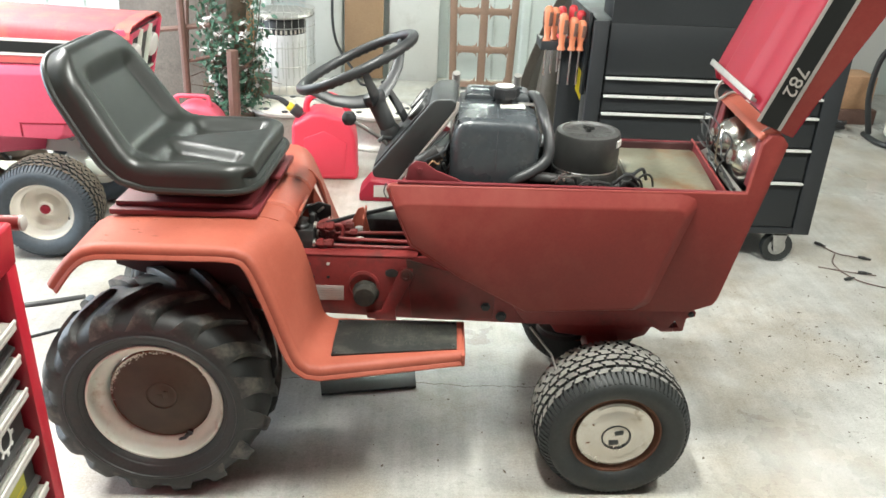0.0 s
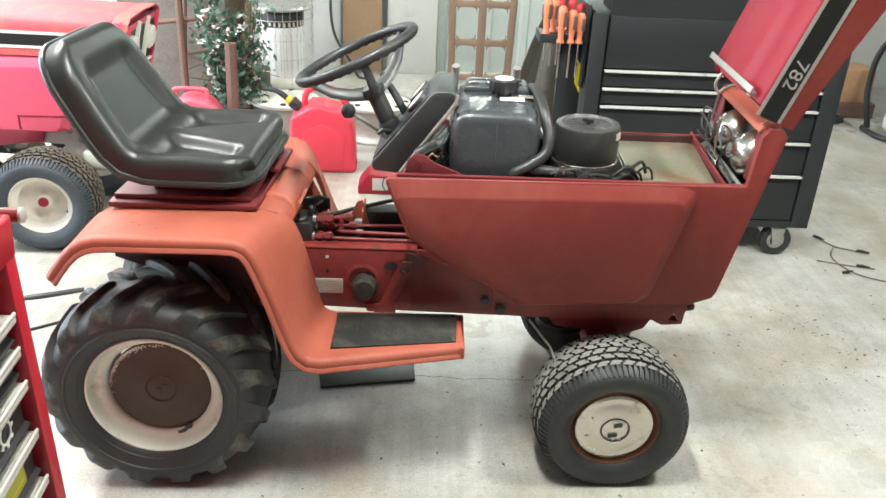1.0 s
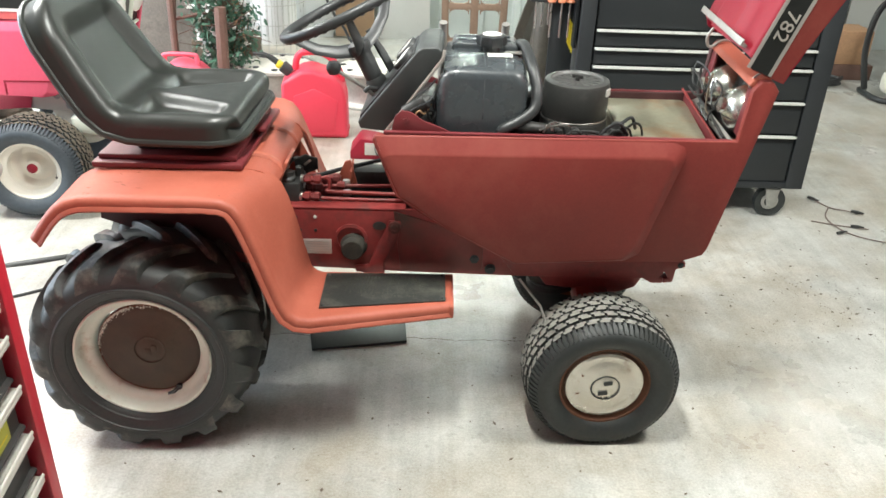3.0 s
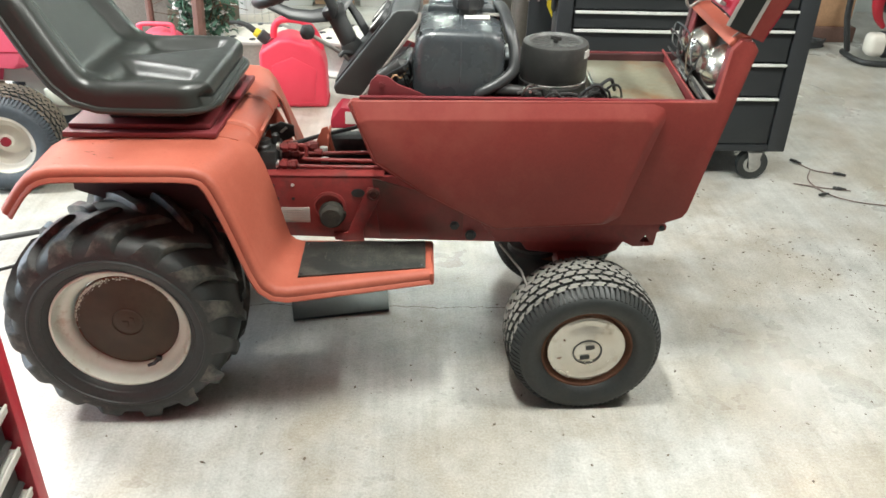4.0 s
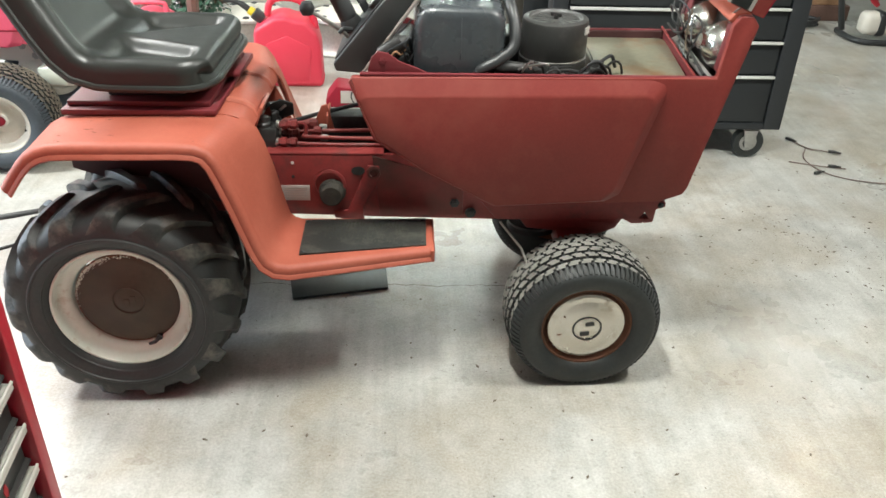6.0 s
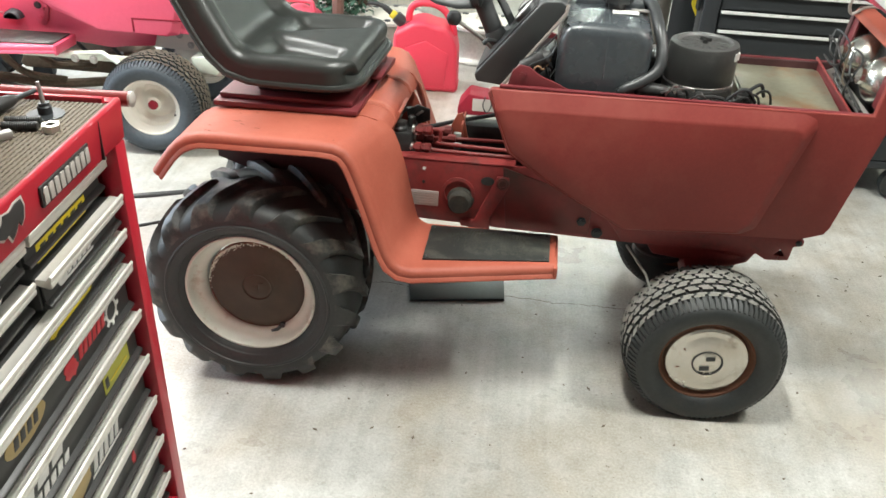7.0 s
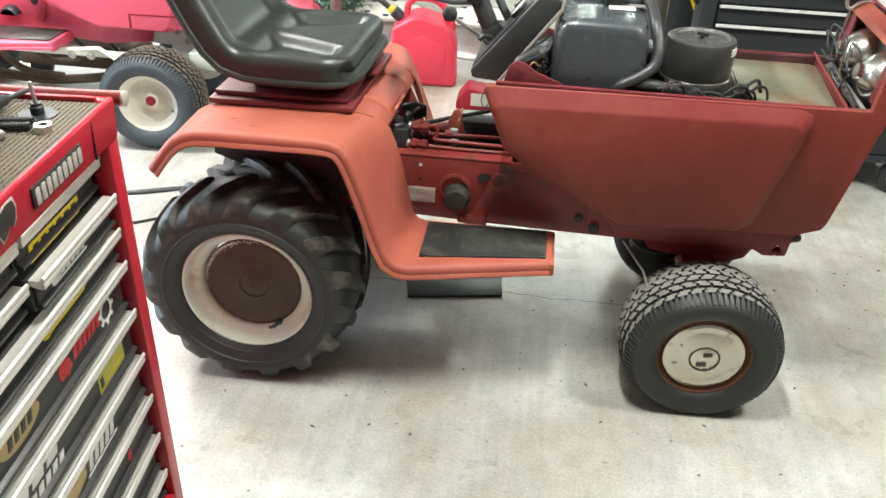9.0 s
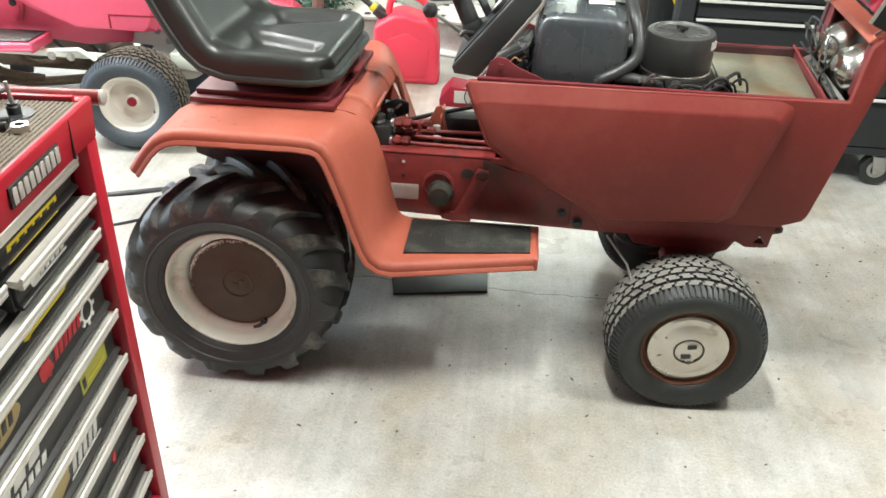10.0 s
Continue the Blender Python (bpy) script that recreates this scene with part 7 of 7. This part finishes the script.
for z in (0.04, 0.29, 0.555, 0.82, 1.08):
    part("rail", box(-0.22, 0.22, -0.017, 0.017, z - 0.022, z + 0.022, 0.008), PINKWOOD, WF)
    for s in (-1, 1):
        for cx2 in (s * 0.04, s * 0.175):
            inside = 1 if abs(cx2) < 0.1 else -1
            for v in (-1, 1):
                part("corner_fillet", prism([(cx2, z + v * 0.02), (cx2 + s * inside * 0.035, z + v * 0.02), (cx2 + s * inside * 0.010, z + v * 0.030), (cx2, z + v * 0.055)], -0.016, 0.016, "y", 0), PINKWOOD, WF)

whole("cardboard_sheet", moved(box(-0.14, 0.14, -0.006, 0.006, 0.02, 1.4, 0.002), Matrix.Translation((0.21, 4.40, 0)) @ pose(0, 0, 0, -4, 0, 0)), CARDBOARD, "tall brown board leaning on the wall", "board")
whole("white_door_leaf", moved(box(-0.17, 0.19, -0.02, 0.02, 0.0, 1.9, 0.004), Matrix.Translation((0.56, 4.46, 0)) @ pose(0, 0, 0, -1.5, 0, 0)), WALL_WHITE, "plain pale door leaf leaning on the wall", "door leaf")
whole("leaning_board", moved(box(-0.13, 0.13, -0.01, 0.01, 0.0, 1.7, 0.004), Matrix.Translation((-0.08, 4.44, 0)) @ pose(0, 0, 0, -2, 0, 0)), WALL_WHITE, "plain grey board leaning on the wall", "board")
whole("black_cable", tube(smooth_path([(0.03, 4.40, 1.2), (-0.01, 4.38, 0.62), (0.0, 4.36, 0.35), (0.06, 4.34, 0.20), (0.14, 4.30, 0.10), (0.20, 4.25, 0.012), (0.30, 4.2, 0.012)], 6), 0.010, 8), BLACK_PLASTIC, "black cable hanging by the wall", "cable")
# dark curved tub behind the rack
tubm = bmesh.new()
rows = []
for i in range(9):
    f = i / 8
    rows.append([(1.19 + 0.30 * f ** 1.6 + 0.10 * j, 3.3 + 0.10 * j - 0.04 * math.sin(math.pi * j), 0.02 + 0.95 * f) for j in (0, 0.5, 1.0, 1.6)])
add(tubm, sheet(rows, 0.012))
TUBMAT = material("dark_brown_grey_metal", (0.085, 0.075, 0.062), 0.6, vary=0.25, scale=9, bump=0.1)
whole("barrow_tub", tubm, TUBMAT, "dark dented barrow tub stood on end", "barrow tub")
whole("hose_coil", tube([(1.36 + 0.02 * math.sin(k * 0.4), 3.0 + 0.13 * math.cos(k * 0.26), 0.30 + 0.28 * math.sin(k * 0.26)) for k in range(24)], 0.05, 10, True), TUBMAT, "dull brown-grey ducting loop leaning by the rack", "duct")
whole("white_paper_box", box(1.06, 1.20, 2.30, 2.42, 0.0, 0.30, 0.004), WHITE_PAINT, "small white cardboard box on the floor", "box")

# small red instrument on the floor
RB = thing("red_test_meter", (0.50, 2.12, 0), "small red boxed meter on the floor", "meter")
part("case", prism([(-0.15, 0.0), (0.15, 0.0), (0.15, 0.07), (-0.10, 0.105), (-0.15, 0.04)], -0.07, 0.07, "y", 0.008), BRIGHT_RED, RB)
part("screen", moved(box(-0.05, 0.06, -0.003, 0.003, -0.03, 0.03, 0.001), Matrix.Translation((-0.03, -0.072, 0.055))), STICKER, RB, "grey meter window")
part("label", box(0.05, 0.12, -0.075, -0.070, 0.02, 0.06, 0.001), WHITE_PRINT, RB)
part("lead", tube(smooth_path([(-0.02, -0.075, 0.10), (-0.03, -0.09, 0.06), (-0.01, -0.095, 0.03), (0.01, -0.08, 0.06), (0.0, -0.075, 0.10)], 5), 0.003, 6), ENGINE_BLACK, RB)

# right-hand corner
whole("timber_block", box(3.36, 3.66, 3.72, 3.95, 0.10, 0.32, 0.006), PALE_WOOD, "rough tan timber block", "timber")
whole("timber_block", box(3.36, 3.70, 3.70, 3.98, 0.0, 0.10, 0.006), WOOD, "dark timber bearer under the block", "timber")
BL = thing("leaf_blower", (3.66, 3.34, 0), "red, white and black backpack leaf blower on the floor", "leaf blower")
part("back_frame", tube(smooth_path([(-0.15, 0.06, 0.03), (-0.20, 0.08, 0.30), (-0.13, 0.12, 0.55), (0.12, 0.12, 0.62), (0.27, 0.08, 0.4), (0.27, 0.06, 0.03)], 6), 0.026, 10, flat=0.7), BLACK_PLASTIC, BL, "black moulded back frame")
part("engine_cover", moved(lathe([(0.0, -0.14), (0.09, -0.13), (0.125, -0.08), (0.125, 0.05), (0.08, 0.08), (0, 0.08)], 28, "y"), Matrix.Translation((0.05, 0.0, 0.40))), BLACK_PLASTIC, BL, "black engine cover")
arc = [1.15 + 0.2 * k for k in range(16)]
part("red_shroud", tube([(0.03 + 0.155 * math.cos(a), -0.10, 0.385 + 0.19 * math.sin(a)) for a in arc], [0.014 + 0.026 * math.sin(math.pi * k / 15) for k in range(16)], 12), CHEST_RED, BL, "curved red shroud")
inlet = part("fan_inlet", moved(lathe([(0.0, -0.185), (0.07, -0.18), (0.10, -0.16), (0.10, -0.12)], 24, "y"), Matrix.Translation((0.05, -0.02, 0.40))), ENGINE_BLACK, BL, "black fan inlet")
for k in range(5):
    part("inlet_rib", box(0.0 + 0.024 * k, 0.006 + 0.024 * k, -0.212, -0.198, 0.33, 0.47, 0.001), POST_GREY, inlet)
fuel = part("fuel_tank", box(-0.12, 0.10, -0.14, -0.02, 0.045, 0.185, 0.04, 4), WHITE_PAINT, BL, "dirty white fuel tank")
part("tank_strap", box(-0.045, 0.030, -0.144, -0.016, 0.041, 0.189, 0.03, 3), BLACK_PLASTIC, fuel, "black strap round the tank")
part("foot", tube(smooth_path([(-0.16, 0.10, 0.018), (-0.16, -0.08, 0.018), (-0.10, -0.16, 0.018), (0.10, -0.18, 0.018), (0.24, -0.14, 0.018), (0.28, 0.10, 0.018)], 5), 0.018, 8), BLACK_PLASTIC, BL, "black foot loop")
whole("dark_locker", box(3.05, 3.55, 4.05, 4.45, 0.0, 1.6, 0.006), CABINET_BLACK, "dark steel locker against the wall", "locker")
whole("pale_board", moved(box(-0.12, 0.12, -0.01, 0.01, 0, 1.6, 0.003), Matrix.Translation((3.86, 4.30, 0)) @ pose(0, 0, 0, -5, 3, 0)), WALL_WHITE, "pale board leaning on the wall", "board")
whole("coiled_cord", tube([(3.30 + (0.13 + 0.01 * (k % 3)) * math.cos(k * 0.4), 3.60 + 0.10 * math.sin(k * 0.4), 0.010 + 0.0008 * k) for k in range(48)], 0.010, 8), BLACK_PLASTIC, "black cord coiled on the floor", "cord")

# ---- things lying on the floor ----
PLATE_GREY = material("dull_grey_plate", (0.050, 0.056, 0.052), 0.4, metal=0.3, vary=0.15, scale=8, bump=0.05, stain=(0.09, 0.085, 0.07), amount=0.3)
whole("steel_plate", moved(prism([(0.333, 0.555), (0.352, 0.445), (0.645, 0.500), (0.638, 0.622)], 0.001, 0.009, "z", 0.001), Matrix.Identity(4)), PLATE_GREY, "thin dark steel plate lying on the floor", "plate")
LEAD_BROWN = material("brown_lead_rubber", (0.19, 0.14, 0.12), 0.5, vary=0.1)
for pts in ([(2.455, 1.707, 0.006), (2.503, 1.61, 0.005), (2.56, 1.58, 0.005), (2.625, 1.544, 0.006)], [(2.359, 1.466, 0.005), (2.469, 1.425, 0.005), (2.576, 1.395, 0.006)], [(2.49, 1.60, 0.012), (2.438, 1.493, 0.006), (2.464, 1.362, 0.006), (2.563, 1.288, 0.005), (2.75, 1.24, 0.005)]):
    whole("electric_lead", tube(smooth_path(pts, 8), 0.0028, 6), LEAD_BROWN, "thin dark electric lead on the floor", "lead", "leads on the floor")
for x, y, a in ((2.46, 1.69, -50), (2.60, 1.555, -25), (2.53, 1.408, -15), (2.439, 1.351, 20)):
    whole("lead_plug", moved(lathe([(0, -0.026), (0.006, -0.024), (0.0075, 0.0), (0.004, 0.016), (0.003, 0.028), (0, 0.028)], 10, "x"), pose(0, 0, 0, 0, 0, a)), ENGINE_BLACK, "black plug on a lead", "plug", "plugs on the floor", at=(x, y, 0.011))
for pts, w in (([(-0.80, 0.93, 0.003), (-0.70, 0.965, 0.006), (-0.58, 1.02, 0.003)], 0.012), ([(-0.74, 0.70, 0.003), (-0.66, 0.735, 0.004), (-0.58, 0.79, 0.003)], 0.006)):
    whole("dark_strap", tube(smooth_path(pts, 6), w, 8, flat=0.25), ENGINE_BLACK, "flat dark strap lying on the floor", "strap", "straps on the floor")
# crack and grit in the concrete
rng = random.Random(21)
pts, x, y = [], 0.20, 0.530
while x < 1.12:
    pts.append((x, y))
    x, y = x + 0.012 + rng.random() * 0.014, y + rng.uniform(-0.0075, 0.0085) - 0.06 * (y - (0.545 if x < 0.5 else 0.50))
crack = bmesh.new()
rows = [[(px, py - w, 0.0006), (px, py + w, 0.0006)] for (px, py), w in zip(pts, [0.0008 + 0.0009 * rng.random() for _ in pts])]
add(crack, sheet(rows, 0))
whole("floor_crack", crack, SOIL, "thin dark crack in the concrete", "crack", kind="structure", smooth=0)
GRIT = material("brown_grit", (0.15, 0.12, 0.09), 0.9, vary=0.4, scale=30, bump=0.2)
grit = bmesh.new()
for k in range(1150):
    if k < 330:
        gx, gy = rng.uniform(1.25, 2.7), rng.uniform(-0.25, 1.5)
        if k < 130:
            gx, gy = rng.gauss(2.15, 0.12), rng.gauss(0.78, 0.12)
    elif k < 620:
        gx, gy = rng.uniform(-0.6, 2.4), rng.uniform(-0.75, 0.9)
    elif k < 800:
        gx, gy = rng.gauss(2.28, 0.20), rng.gauss(0.55, 0.22)
    else:
        gx, gy = rng.uniform(0.1, 2.8), rng.uniform(-0.5, 1.6)
    s = 0.0008 + 0.0036 * rng.random() ** 4
    m = Matrix.Translation((gx, gy, s * 0.3)) @ pose(0, 0, 0, 0, 0, rng.random() * 360) @ Matrix.Diagonal((s * rng.uniform(1, 2.4), s, s * 0.6, 1))
    v = [grit.verts.new(m @ Vector(p)) for p in ((1, 0, 0), (0, 1, 0), (-1, 0, 0), (0, -1, 0), (0.1, 0, 1))]
    for i in range(4):
        grit.faces.new((v[i], v[(i + 1) % 4], v[4]))
whole("floor_grit", grit, GRIT, "dark grit and crumbs scattered on the concrete", "grit", kind="stuff", smooth=0)
